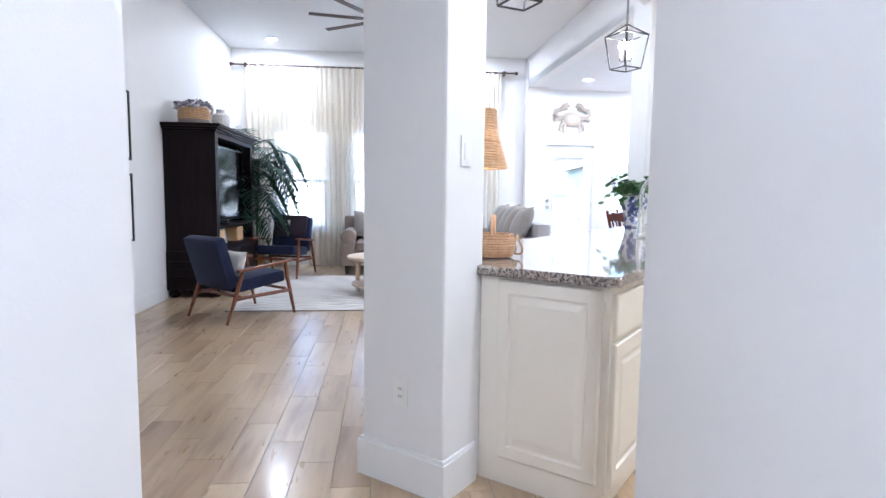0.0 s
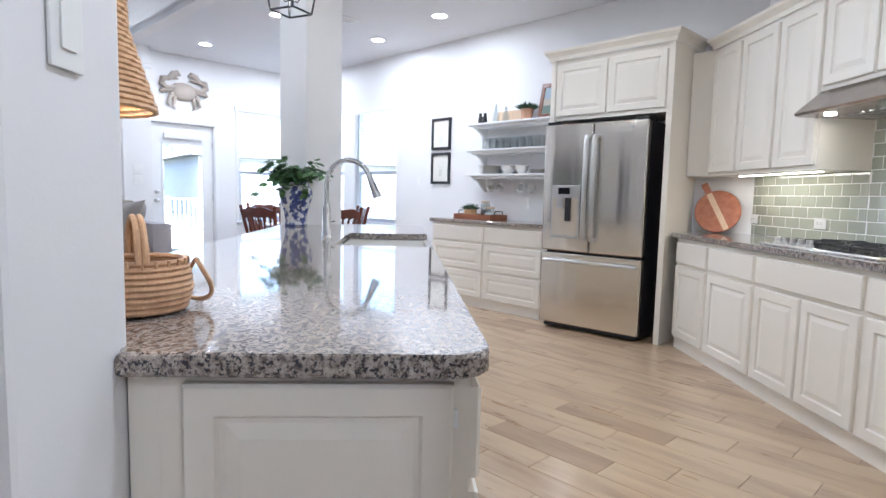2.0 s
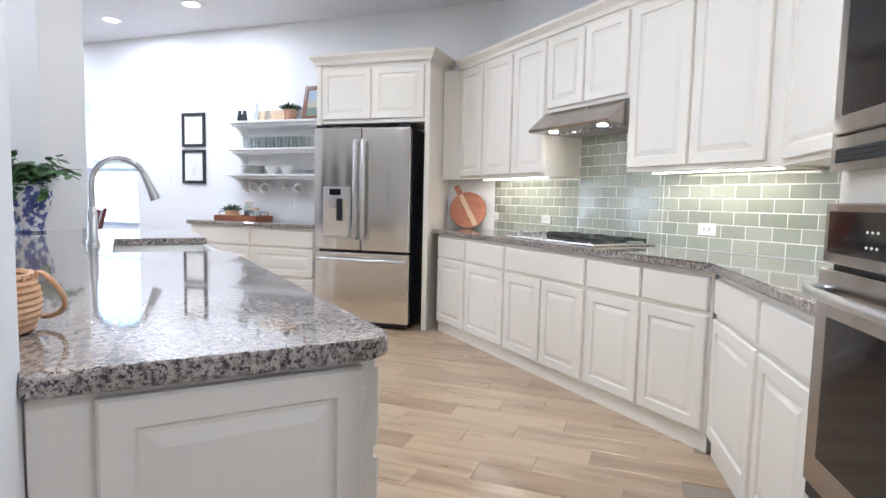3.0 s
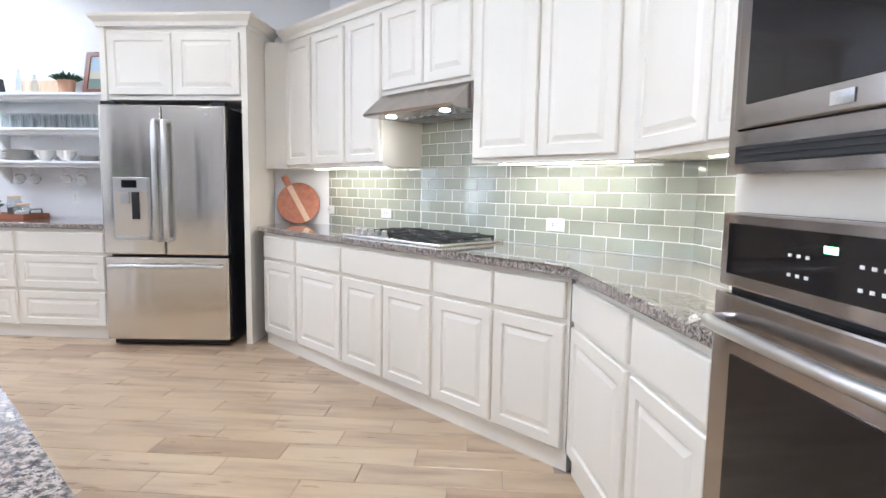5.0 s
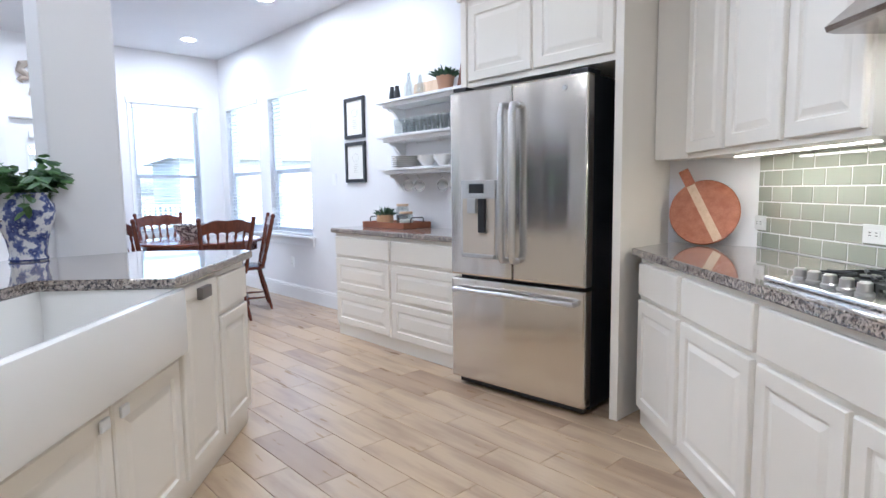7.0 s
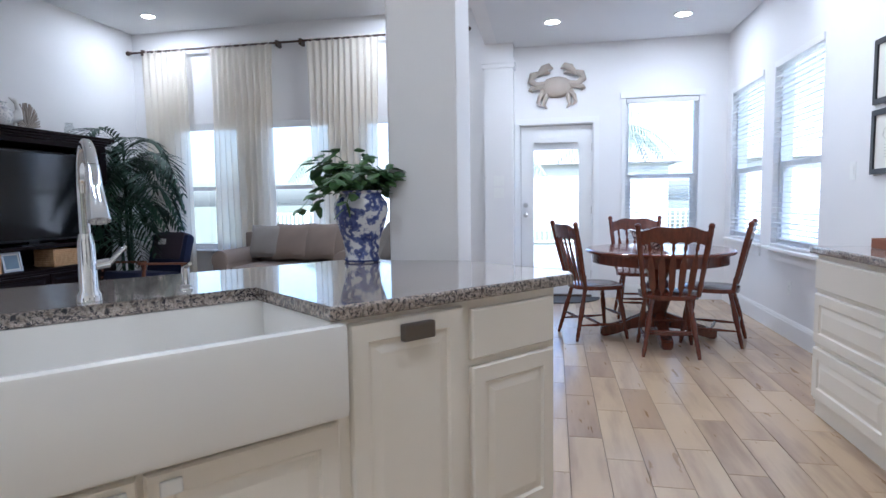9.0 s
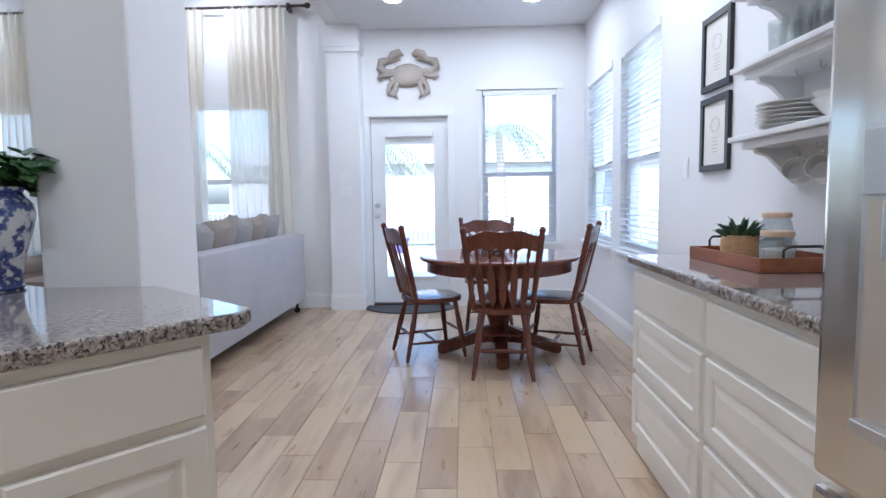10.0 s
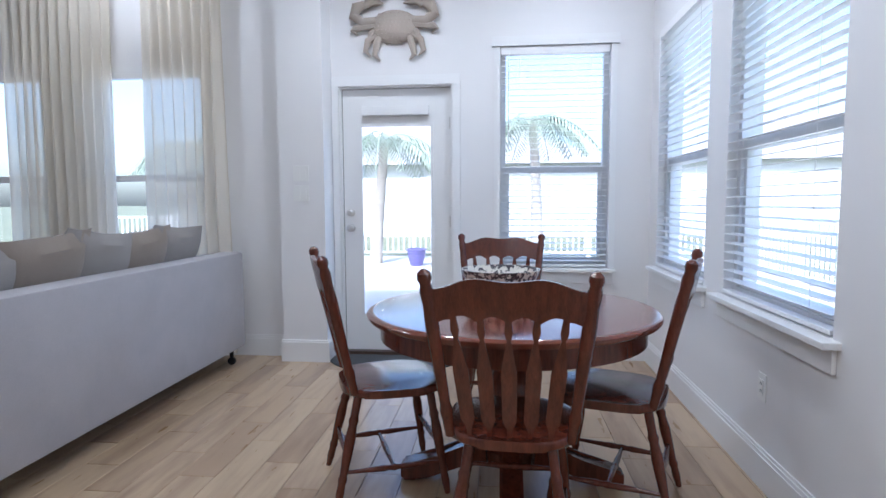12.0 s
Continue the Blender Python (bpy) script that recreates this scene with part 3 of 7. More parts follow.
whole("cabinet_filler", B((fl.x - 0.02, EAST - 0.002, 2.44, 2.635, 1.37, 2.36)), CAB, Matrix(), "cream filler panel between fridge surround and wall cabinets", "cabinet")

# oven tower
TM = SM @ pose(TOWER[0], 0.03, 0)
tw = thing("oven_tower", TM, "tall cream cabinet tower that holds the two ovens", "cabinet")
TW = TOWER[1] - TOWER[0]
part("body", B((0, TW, 0, 0.60, 0, 2.40)), CAB, tw)
bm = bmesh.new()
panel(bm, TW - 0.06, 0.24, 0.03, 0.10, flat=True)
part("drawer_front", bm, CAB, tw)
for k in range(2):
    bm = bmesh.new()
    panel(bm, TW / 2 - 0.03, 0.48, 0.02 + k * (TW / 2 - 0.01), 1.88)
    part("door", bm, CAB, tw)

OX0, OX1 = 0.03, 0.03 + 0.86


def oven(z0, z1):
    o = thing("wall_oven", TM, "stainless steel built-in wall oven with a dark glass door", "oven")
    part("body", B((OX0 + 0.01, OX1 - 0.01, -0.018, -0.001, z0, z1)), BLACK, o)
    zc = z1 - 0.155
    fr = part("control_panel", B((OX0, OX1, -0.042, -0.019, zc, z1), bevel=0.005), OVENSTEEL, o)
    part("display", B((OX0 + 0.03, OX1 - 0.03, -0.045, -0.0425, zc + 0.028, z1 - 0.022)), DARKGLASS, fr, "black glass display strip")
    bm = bmesh.new()
    for i in range(4):
        for j in range(3):
            x = OX0 + 0.22 + j * 0.022 + (0.16 if i % 2 else 0)
            box(bm, x, x + 0.009, -0.0462, -0.0452, zc + 0.05 + (i // 2) * 0.035, zc + 0.056 + (i // 2) * 0.035)
    tagged(part("buttons", bm, PAPER, fr, "small pale control marks"), kind="stuff")
    part("clock_digits", B((OX0 + 0.305, OX0 + 0.335, -0.0462, -0.0452, zc + 0.10, zc + 0.112)), glow("clock_green", (0.3, 1.0, 0.3), 1.0), fr, "green clock digits")
    dr = part("door", B((OX0, OX1, -0.050, -0.019, z0 + 0.045, zc - 0.012), bevel=0.006), OVENSTEEL, o)
    part("window", B((OX0 + 0.075, OX1 - 0.075, -0.053, -0.0505, z0 + 0.13, zc - 0.135)), DARKGLASS, dr, "dark tinted oven glass")
    bm = bmesh.new()
    zh = zc - 0.07
    tube(bm, [(OX0 + 0.035, -0.05, zh), (OX0 + 0.04, -0.085, zh), (OX0 + 0.10, -0.098, zh), ((OX0 + OX1) / 2, -0.104, zh), (OX1 - 0.10, -0.098, zh), (OX1 - 0.04, -0.085, zh), (OX1 - 0.035, -0.05, zh)], 0.014, 10)
    part("handle", bm, NICKEL, dr, "bowed steel bar handle", True)
    part("badge", B(((OX0 + OX1) / 2 - 0.03, (OX0 + OX1) / 2 + 0.03, -0.0525, -0.0505, z0 + 0.07, z0 + 0.09)), CHROME, dr)
    part("kick_vent", B((OX0, OX1, -0.040, -0.019, z0, z0 + 0.035)), BLACK, o)
    return o


def microwave(z0, z1):
    o = thing("built_in_microwave", TM, "stainless steel built-in microwave above the oven", "microwave")
    part("trim_frame", B((OX0, OX1, -0.040, -0.001, z0, z0 + 0.085), (OX0, OX1, -0.040, -0.001, z1 - 0.06, z1), (OX0, OX0 + 0.03, -0.040, -0.001, z0 + 0.085, z1 - 0.06), (OX1 - 0.03, OX1, -0.040, -0.001, z0 + 0.085, z1 - 0.06)), OVENSTEEL, o)
    for a, b in ((z0 + 0.02, z0 + 0.055), (z1 - 0.045, z1 - 0.018)):
        v = part("vent", B((OX0 + 0.03, OX1 - 0.03, -0.0425, -0.0405, a, b)), BLACK, o, "black louvred vent strip")
        bm = bmesh.new()
        for i in range(3):
            zz = a + (b - a) * (i + 0.5) / 3
            box(bm, OX0 + 0.035, OX1 - 0.035, -0.046, -0.043, zz - 0.002, zz + 0.002)
        part("louvres", bm, IRON, v)
    xm = OX1 - 0.21
    dr = part("door", B((OX0 + 0.032, xm, -0.052, -0.020, z0 + 0.088, z1 - 0.063), bevel=0.004), OVENSTEEL, o)
    part("window", B((OX0 + 0.075, xm - 0.055, -0.055, -0.0525, z0 + 0.135, z1 - 0.10)), DARKGLASS, dr, "dark tinted microwave window")
    part("badge", B(((OX0 + xm) / 2 - 0.025, (OX0 + xm) / 2 + 0.025, -0.0545, -0.0525, z0 + 0.10, z0 + 0.122)), CHROME, dr)
    kp = part("keypad", B((xm + 0.004, OX1 - 0.034, -0.050, -0.020, z0 + 0.088, z1 - 0.063), bevel=0.004), OVENSTEEL, o)
    part("keypad_glass", B((xm + 0.03, OX1 - 0.055, -0.0525, -0.0505, z0 + 0.18, z1 - 0.085)), DARKGLASS, kp)
    bm = bmesh.new()
    for i in range(9):
        for j in range(4):
            x = xm + 0.040 + j * 0.022
            z = z0 + 0.20 + i * 0.021
            box(bm, x, x + 0.010, -0.0538, -0.0528, z, z + 0.007)
    tagged(part("keys", bm, PAPER, kp, "small pale key marks"), kind="stuff")
    part("door_button", B((xm + 0.03, OX1 - 0.055, -0.0535, -0.0505, z0 + 0.11, z0 + 0.155), bevel=0.001), OVENSTEEL, kp)


oven(0.40, 1.19)
microwave(1.27, 1.80)


# ---- fridge ----
def fridge():
    f = thing("refrigerator", pose(4.60, 3.682, 0, 0, 0, -85) @ Matrix.Diagonal((1, 1, 1.022, 1)), "stainless steel french-door refrigerator with a bottom freezer", "refrigerator")
    W, D = 0.92, 0.60
    part("body", B((0.012, W - 0.012, 0.085, D, 0.03, 1.765)), BLACK, f, "black cabinet sides")
    part("foot_grille", B((0.03, W - 0.03, 0.05, 0.084, 0.015, 0.07)), BLACK, f)
    fz = part("freezer_drawer", B((0, W, 0.0, 0.08, 0.055, 0.672), bevel=0.012), STEEL, f)
    dl = part("door", B((0, W / 2 - 0.003, 0.0, 0.08, 0.69, 1.765), bevel=0.012), STEEL, f)
    dr = part("door", B((W / 2 + 0.003, W, 0.0, 0.08, 0.69, 1.765), bevel=0.012), STEEL, f)
    for side, d in ((-1, dl), (1, dr)):
        x = W / 2 + side * 0.036
        bm = bmesh.new()
        tube(bm, [(x, 0.0, 0.80), (x, -0.045, 0.805), (x, -0.058, 0.85), (x, -0.058, 1.60), (x, -0.045, 1.645), (x, 0.0, 1.65)], 0.019, 12)
        part("handle", bm, NICKEL, d, "round steel bar handle", True)
    bm = bmesh.new()
    tube(bm, [(0.05, 0.0, 0.605), (0.055, -0.04, 0.607), (0.10, -0.05, 0.61), (W - 0.10, -0.05, 0.61), (W - 0.055, -0.04, 0.607), (W - 0.05, 0.0, 0.605)], 0.0145, 12)
    part("handle", bm, NICKEL, fz, "round steel bar handle", True)
    disp = part("dispenser", B((0.09, 0.36, -0.006, -0.001, 0.80, 1.25), bevel=0.002), NICKEL, dl, "water and ice dispenser in the door")
    part("control_face", B((0.10, 0.35, -0.016, -0.0065, 1.15, 1.245), bevel=0.002), NICKEL, disp)
    part("display", B((0.16, 0.27, -0.0185, -0.0165, 1.175, 1.23)), SCREEN, disp)
    part("recess", B((0.105, 0.345, -0.0095, -0.0065, 0.825, 1.145)), material("recess_steel", (0.62, 0.55, 0.46), 0.38, 0.6), disp)
    part("spout", B((0.235, 0.285, -0.03, -0.010, 0.95, 1.145), bevel=0.004), BLACK, disp)
    part("ice_chute", B((0.15, 0.215, -0.026, -0.010, 1.06, 1.145), bevel=0.004), NICKEL, disp)
    part("drip_tray", B((0.115, 0.35, -0.032, -0.0065, 0.805, 0.825), bevel=0.002), NICKEL, disp)
    bm = bmesh.new()
    lathe(bm, [(0.014, 0), (0.014, 0.003), (0.010, 0.004)], 16)
    part("badge", bm, CHROME, dr, m=pose(W - 0.13, -0.0015, 1.70, 90))
    for x in (0.06, W - 0.06):
        part("hinge_cover", B((x - 0.05, x + 0.05, 0.02, 0.16, 1.766, 1.79), bevel=0.004), BLACK, f)


fridge()

# ---- bar beside the fridge ----
BARX = 4.79
G3 = "drawer cabinets of the coffee bar"
for k, (y1, w) in enumerate(((5.31, 0.77), (4.54, 0.75))):
    fr = []
    g = 0.016
    for z, h, kd in ((0.69, 0.155, "flat"), (0.40, 0.265, "drawer"), (0.105, 0.27, "drawer")):
        fr.append((g, z, w - 2 * g, h, kd))
    base_unit(pose(BARX, y1, 0, 0, 0, -90), w, fr, "cream painted three-drawer base cabinet", G3, depth=EAST - BARX - 0.003, name="drawer_cabinet")
counter_slab("bar_countertop", [(4.755, 3.79), (EAST - 0.003, 3.79), (EAST - 0.003, 5.335), (4.755, 5.335)], "speckled grey granite bar countertop")

# ---- island ----
CL, CD = 3.785, 1.08
SINK = (1.79, 2.807)
G4 = "cabinets of the island"
isl_m = lambda x: ISL @ pose(x, 0.03, 0)
base_unit(isl_m(0.035), 1.125, [(0.018, 0.685, 0.533, 0.16, "flat"), (0.573, 0.685, 0.533, 0.16, "flat"), (0.018, 0.105, 0.533, 0.555, "door"), (0.573, 0.105, 0.533, 0.555, "door")], "cream island cabinet with two drawers over two doors", G4, depth=0.50)
c = base_unit(isl_m(1.825), 0.985, [(0.02, 0.105, 0.465, 0.50, "door"), (0.50, 0.105, 0.465, 0.50, "door")], "cream sink cabinet with two raised-panel doors", G4, depth=0.50, h=0.62)
child_lock(c, 0.44, 0.57)
child_lock(c, 0.55, 0.57)
c = base_unit(isl_m(2.81), 0.43, [(0.018, 0.105, 0.394, 0.755, "door")], "cream pull-out bin cabinet with a bin pull", G4, depth=0.50)
part("bin_pull", B((0.175, 0.285, -0.045, -0.021, 0.79, 0.84), bevel=0.006), material("pewter", (0.22, 0.20, 0.185), 0.4, 1.0), c, "dark pewter bin pull")
c = base_unit(isl_m(3.24), 0.42, [(0.018, 0.685, 0.384, 0.16, "flat"), (0.018, 0.105, 0.384, 0.555, "door")], "cream island end cabinet with a drawer over a door", G4, depth=0.50)
# end panel and back of the island
ep = thing("island_panelling", ISL, "cream raised-panel end and back panelling of the island", "panelling")
bm = bmesh.new()
panel(bm, 0.43, 0.74, 0.04, 0.12, rail=0.05)
part("end_panel", bm, CAB, ep, m=pose(0.034, 0.53, 0, 0, 0, -90))
part("end_frame", B((0.0345, 0.0518, 0.53, 0.578, 0, 0.875), (0.052, 3.66, 0.532, 0.76, 0.0, 0.875)), CAB, ep)
part("end_panel", B((3.66, 3.675, 0.05, 0.74, 0.0, 0.875)), CAB, ep)
child_lock(ep, 0.0, 0.0, 0.0).matrix_basis = pose(0.0345, 0.075, 0.80, 0, 0, -90)
# granite top with the cut-out for the sink, round near corner
arc = [(0.05 - 0.05 * math.cos(a), 0.05 - 0.05 * math.sin(a)) for a in [math.pi / 2 * k / 6 for k in range(7)]]
p2 = [ISL.inverted() @ Vector(v) for v in ((2.662, 4.467, 0), (2.988, 4.467, 0))]
pts = arc + [(SINK[0] + 0.08, 0.0), (SINK[0] + 0.08, 0.50), (SINK[1] - 0.04, 0.50), (SINK[1] - 0.04, 0.0), (CL - 0.05, 0.0), (CL, 0.05),
             (CL, p2[1].y - 0.02), (p2[1].x, p2[1].y), (p2[0].x, p2[0].y), (p2[0].x - 0.02, CD), (0.053, CD), (0.053, 0.580), (0.0, 0.580)]
counter_slab("island_countertop", pts, "polished speckled grey granite island countertop", ISL)


def sink():
    s = thing("farmhouse_sink", ISL @ pose(SINK[0], 0, 0), "white ceramic apron-front farmhouse sink", "sink")
    w = SINK[1] - SINK[0]
    bm = B((0, w, -0.025, 0.02, 0.625, 0.872), bevel=0.018)
    part("apron", bm, CERAMIC, s, "", True)
    for q in ((0, 0.03, 0.0195, 0.52, 0.63, 0.873), (w - 0.03, w, 0.0195, 0.52, 0.63, 0.873), (0.03, w - 0.03, 0.49, 0.52, 0.63, 0.873)):
        part("basin_wall", B(q), CERAMIC, s)
    part("basin_floor", B((0.03, w - 0.03, 0.0195, 0.49, 0.63, 0.66)), CERAMIC, s)
    bm = bmesh.new()
    lathe(bm, [(0.045, 0), (0.045, 0.006), (0.03, 0.004)], 20, (w / 2, 0.3, 0.6605))
    part("drain", bm, CHROME, s)


sink()


def faucet():
    f = thing("kitchen_faucet", ISL @ pose(2.31, 0.575, 0.915), "tall chrome gooseneck kitchen faucet with pull-down spray", "faucet")
    bm = bmesh.new()
    lathe(bm, [(0.032, 0), (0.030, 0.02), (0.024, 0.03), (0.022, 0.16), (0.016, 0.19)], 20)
    part("base", bm, CHROME, f, "", True)
    bm = bmesh.new()
    pts = [(0, 0, 0.18), (0, 0, 0.30)]
    pts += [(0, -0.12 + 0.12 * math.cos(a), 0.30 + 0.13 * math.sin(a)) for a in [math.pi * k / 12 for k in range(1, 11)]]
    tube(bm, pts, 0.014, 12)
    part("spout", bm, CHROME, f, "", True)
    bm = bmesh.new()
    e = Vector(pts[-1])
    rod(bm, e, e + Vector((0, -0.022, -0.055)), 0.016, 0.017, 14)
    rod(bm, e + Vector((0, -0.022, -0.055)), e + Vector((0, -0.055, -0.135)), 0.018, 0.026, 14)
    part("spray_head", bm, CHROME, f, "", True)
    bm = bmesh.new()
    rod(bm, (0.02, 0, 0.10), (0.055, 0, 0.105), 0.014, 0.014)
    rod(bm, (0.055, 0, 0.105), (0.10, 0.0, 0.15), 0.008, 0.006)
    part("lever", bm, CHROME, f, "", True)
    s = thing("soap_dispenser", ISL @ pose(2.58, 0.62, 0.915), "short chrome soap pump beside the faucet", "dispenser")
    bm = bmesh.new()
    lathe(bm, [(0.02, 0), (0.018, 0.01), (0.012, 0.015), (0.012, 0.07)], 16)
    part("base", bm, CHROME, s, "", True)
    bm = bmesh.new()
    rod(bm, (0, 0, 0.07), (0, -0.06, 0.085), 0.008, 0.006)
    part("spout", bm, CHROME, s, "", True)


faucet()


def dishwasher():
    d = thing("dishwasher", ISL @ pose(1.163, 0.03, 0), "stainless steel dishwasher in the island", "dishwasher")
    part("body", B((0, 0.625, 0.0, 0.5, 0.09, 0.873)), BLACK, d)
    part("toe_kick", B((0, 0.625, 0.04, 0.06, 0.0, 0.089)), BLACK, d)
    dr = part("door", B((0.004, 0.621, -0.026, -0.001, 0.11, 0.860), bevel=0.005), STEEL, d)
    bm = bmesh.new()
    tube(bm, [(0.05, -0.026, 0.795), (0.06, -0.06, 0.795), (0.14, -0.075, 0.797), (0.312, -0.082, 0.798), (0.485, -0.075, 0.797), (0.565, -0.06, 0.795), (0.575, -0.026, 0.795)], 0.014, 10)
    part("handle", bm, NICKEL, dr, "bowed steel handle", True)


dishwasher()

# ---- windows and the back door ----
def sash_window(name, m, w, z0, z1, thick=0.16, casing=True, label="white double-hung window", sill=True, rail=None):
    """Local x along the wall, room side at y = 0, outside towards +y."""
    wd = thing(name, m, label, "window", kind="structure")
    f = 0.04
    fr = B((0, f, 0.05, 0.12, z0, z1), (w - f, w, 0.05, 0.12, z0, z1), (f, w - f, 0.05, 0.12, z1 - f, z1), (f, w - f, 0.05, 0.12, z0, z0 + f))
    part("window_frame", fr, TRIM, wd)
    zm = rail or (z0 + (z1 - z0) * 0.46)
    part("meeting_rail", B((f, w - f, 0.06, 0.115, zm - 0.025, zm + 0.025)), TRIM, wd)
    part("sash_stile", B((f, f + 0.03, 0.065, 0.095, z0 + f, zm - 0.025), (w - f - 0.03, w - f, 0.065, 0.095, z0 + f, zm - 0.025), (f + 0.03, w - f - 0.03, 0.065, 0.095, z0 + f, z0 + f + 0.035)), TRIM, wd)
    for a, b in ((z0 + f, zm - 0.025), (zm + 0.025, z1 - f)):
        p = part("pane", B((f, w - f, 0.088, 0.092, a, b)), PANE, wd)
        p.visible_shadow = False
    if sill:
        part("window_sill", B((-0.05, w + 0.05, -0.06, 0.05, z0 - 0.028, z0 - 0.003), bevel=0.004), TRIM, wd)
        part("apron", B((-0.03, w + 0.03, -0.018, -0.001, z0 - 0.115, z0 - 0.028), bevel=0.003), TRIM, wd)
    return wd


def blind(name, m, w, z0, z1, tilt=18):
    b = thing(name, m, "white wooden slat blind lowered over the window", "blind", "slat blinds of the breakfast nook")
    part("headrail", B((0.006, w - 0.006, -0.012, 0.045, z1 - 0.06, z1 - 0.004), bevel=0.003), TRIM, b)
    n = int((z1 - z0 - 0.10) / 0.044)
    bm = bmesh.new()
    box(bm, 0.01, w - 0.01, -0.024, 0.024, -0.0014, 0.0014)
    me = finish("slat", bm, TRIM)
    for i in range(n):
        part("slat", me, TRIM, b, m=pose(0, 0.018, z1 - 0.09 - i * 0.044, tilt))
    part("bottom_rail", B((0.01, w - 0.01, -0.006, 0.042, z0 + 0.008, z0 + 0.026), bevel=0.003), TRIM, b)
    for x in (0.14, w - 0.14):
        bm = bmesh.new()
        rod(bm, (x, -0.008, z0 + 0.02), (x, -0.008, z1 - 0.05), 0.0012, seg=5)
        part("ladder_cord", bm, TRIM, b)
    bm = bmesh.new()
    rod(bm, (0.06, -0.02, z1 - 0.75), (0.06, -0.02, z1 - 0.05), 0.004, seg=6)
    part("tilt_wand", bm, TRIM, b)
    return b


m = pose(NWIN[0], BACK, 0)
sash_window("window_1", m, NWIN[1] - NWIN[0], 0.70, 2.34, label="white double-hung window beside the back door", rail=1.44)
blind("window_blind", m, NWIN[1] - NWIN[0], 0.70, 2.34, 6)
whole("window_casing_1", B((NWIN[0] - 0.045, NWIN[0], -0.014 + BACK, BACK - 0.001, 0.70, 2.34), (NWIN[1], NWIN[1] + 0.045, BACK - 0.014, BACK - 0.001, 0.70, 2.34), (NWIN[0] - 0.06, NWIN[1] + 0.06, BACK - 0.03, BACK - 0.001, 2.34, 2.41)), TRIM, Matrix(), "white window casing", "casing", kind="structure")
for k, (a, b) in enumerate(EWINS):
    m = pose(EAST, b, 0, 0, 0, -90)
    sash_window("window_%d" % (k + 2), m, b - a, 0.74, 2.36, label="white double-hung nook window with deep sill", rail=1.46)
    blind("window_blind", m, b - a, 0.74, 2.36, 6)
for k, (a, b) in enumerate(LWINS):
    sash_window("window_%d" % (k + 4), pose(a, LRWALL, 0), b - a, 0.58, 2.26, label="white living room window behind sheer curtains", rail=1.40)
    bm = B((0.005, b - a - 0.005, -0.02, 0.045, 2.17, 2.255))
    whole("rolled_shade", bm, SHELF, pose(a, LRWALL, 0), "raised white blind stacked at the window's top", "blind", "raised blinds of the living room")


def back_door():
    d = thing("door_1", pose(DOOR[0], BACK, 0), "white glazed back door with a full-height glass pane", "door", kind="structure")
    w = DOOR[1] - DOOR[0]
    st = 0.135
    y0, y1 = 0.045, 0.09
    part("door_leaf", B((0.004, st, y0, y1, 0.03, 2.065), (w - st, w - 0.004, y0, y1, 0.03, 2.065), (st, w - st, y0, y1, 0.03, 0.30), (st, w - st, y0, y1, 1.80, 2.065)), TRIM, d)
    part("glazing_bead", B((st, st + 0.02, y0 - 0.012, y0 - 0.001, 0.30, 1.80), (w - st - 0.02, w - st, y0 - 0.012, y0 - 0.001, 0.30, 1.80), (st + 0.02, w - st - 0.02, y0 - 0.012, y0 - 0.001, 0.30, 0.32), (st + 0.02, w - st - 0.02, y0 - 0.012, y0 - 0.001, 1.78, 1.80)), TRIM, d)
    p = part("pane", B((st, w - st, 0.066, 0.070, 0.30, 1.80)), PANE, d)
    p.visible_shadow = False
    part("shade_valance", B((st + 0.03, w - st - 0.03, y0 - 0.05, y0 - 0.002, 1.86, 1.93), bevel=0.004), TRIM, d, "white enclosed blind valance")
    for z, r in ((1.00, 0.028), (1.12, 0.024)):
        bm = bmesh.new()
        lathe(bm, [(0.030, 0), (0.030, 0.008), (0.012, 0.012), (0.012, 0.035), (r, 0.042), (r, 0.06), (r * 0.6, 0.068)], 18)
        part("door_knob" if z < 1.05 else "deadbolt", bm, NICKEL, d, "brushed nickel", True, m=pose(0.06, y0 - 0.001, z, 90))
    for z in (0.28, 1.05, 1.80):
        part("hinge", B((w - 0.012, w + 0.008, y0 - 0.008, y0 - 0.001, z - 0.045, z + 0.045)), NICKEL, d)
    part("threshold", B((0, w, 0.0, 0.15, 0.0, 0.025)), BRONZE, d)
    part("door_frame", B((-0.012, 0.0, 0.0, 0.15, 0, 2.08), (w, w + 0.012, 0.0, 0.15, 0, 2.08), (0, w, 0.0, 0.15, 2.068, 2.08)), TRIM, d)
    part("weatherstrip", B((-0.0005, 0.0035, 0.046, 0.088, 0.03, 2.067), (0.0, w, 0.046, 0.088, 2.0655, 2.0678)), BRONZE, d, "thin dark weatherstrip")
    c = 0.075
    part("casing", B((-0.065, -0.012, -0.018, -0.002, 0, 2.08), (w + 0.012, w + c, -0.018, -0.002, 0, 2.08), (-0.065, w + c, -0.020, -0.002, 2.08, 2.08 + c)), TRIM, d)


back_door()


# ---- ceiling lights ----
def downlight(x, y, z, energy=2.6, colour=(1.0, 0.97, 0.94)):
    d = thing("recessed_light", pose(x, y, z), "round white recessed ceiling downlight, switched on", "ceiling light", "recessed downlights")
    bm = bmesh.new()
    lathe(bm, [(0.072, -0.004), (0.098, -0.006), (0.100, -0.001), (0.072, -0.001)], 28, closed=False)
    part("trim_ring", bm, TRIM, d)
    bm = bmesh.new()
    lathe(bm, [(0.071, -0.0035), (0.071, -0.001)], 24)
    part("lens", bm, BULB, d)
    lamp("downlight_lamp", "AREA", pose(x, y, z - 0.012), energy, 0.13, colour)


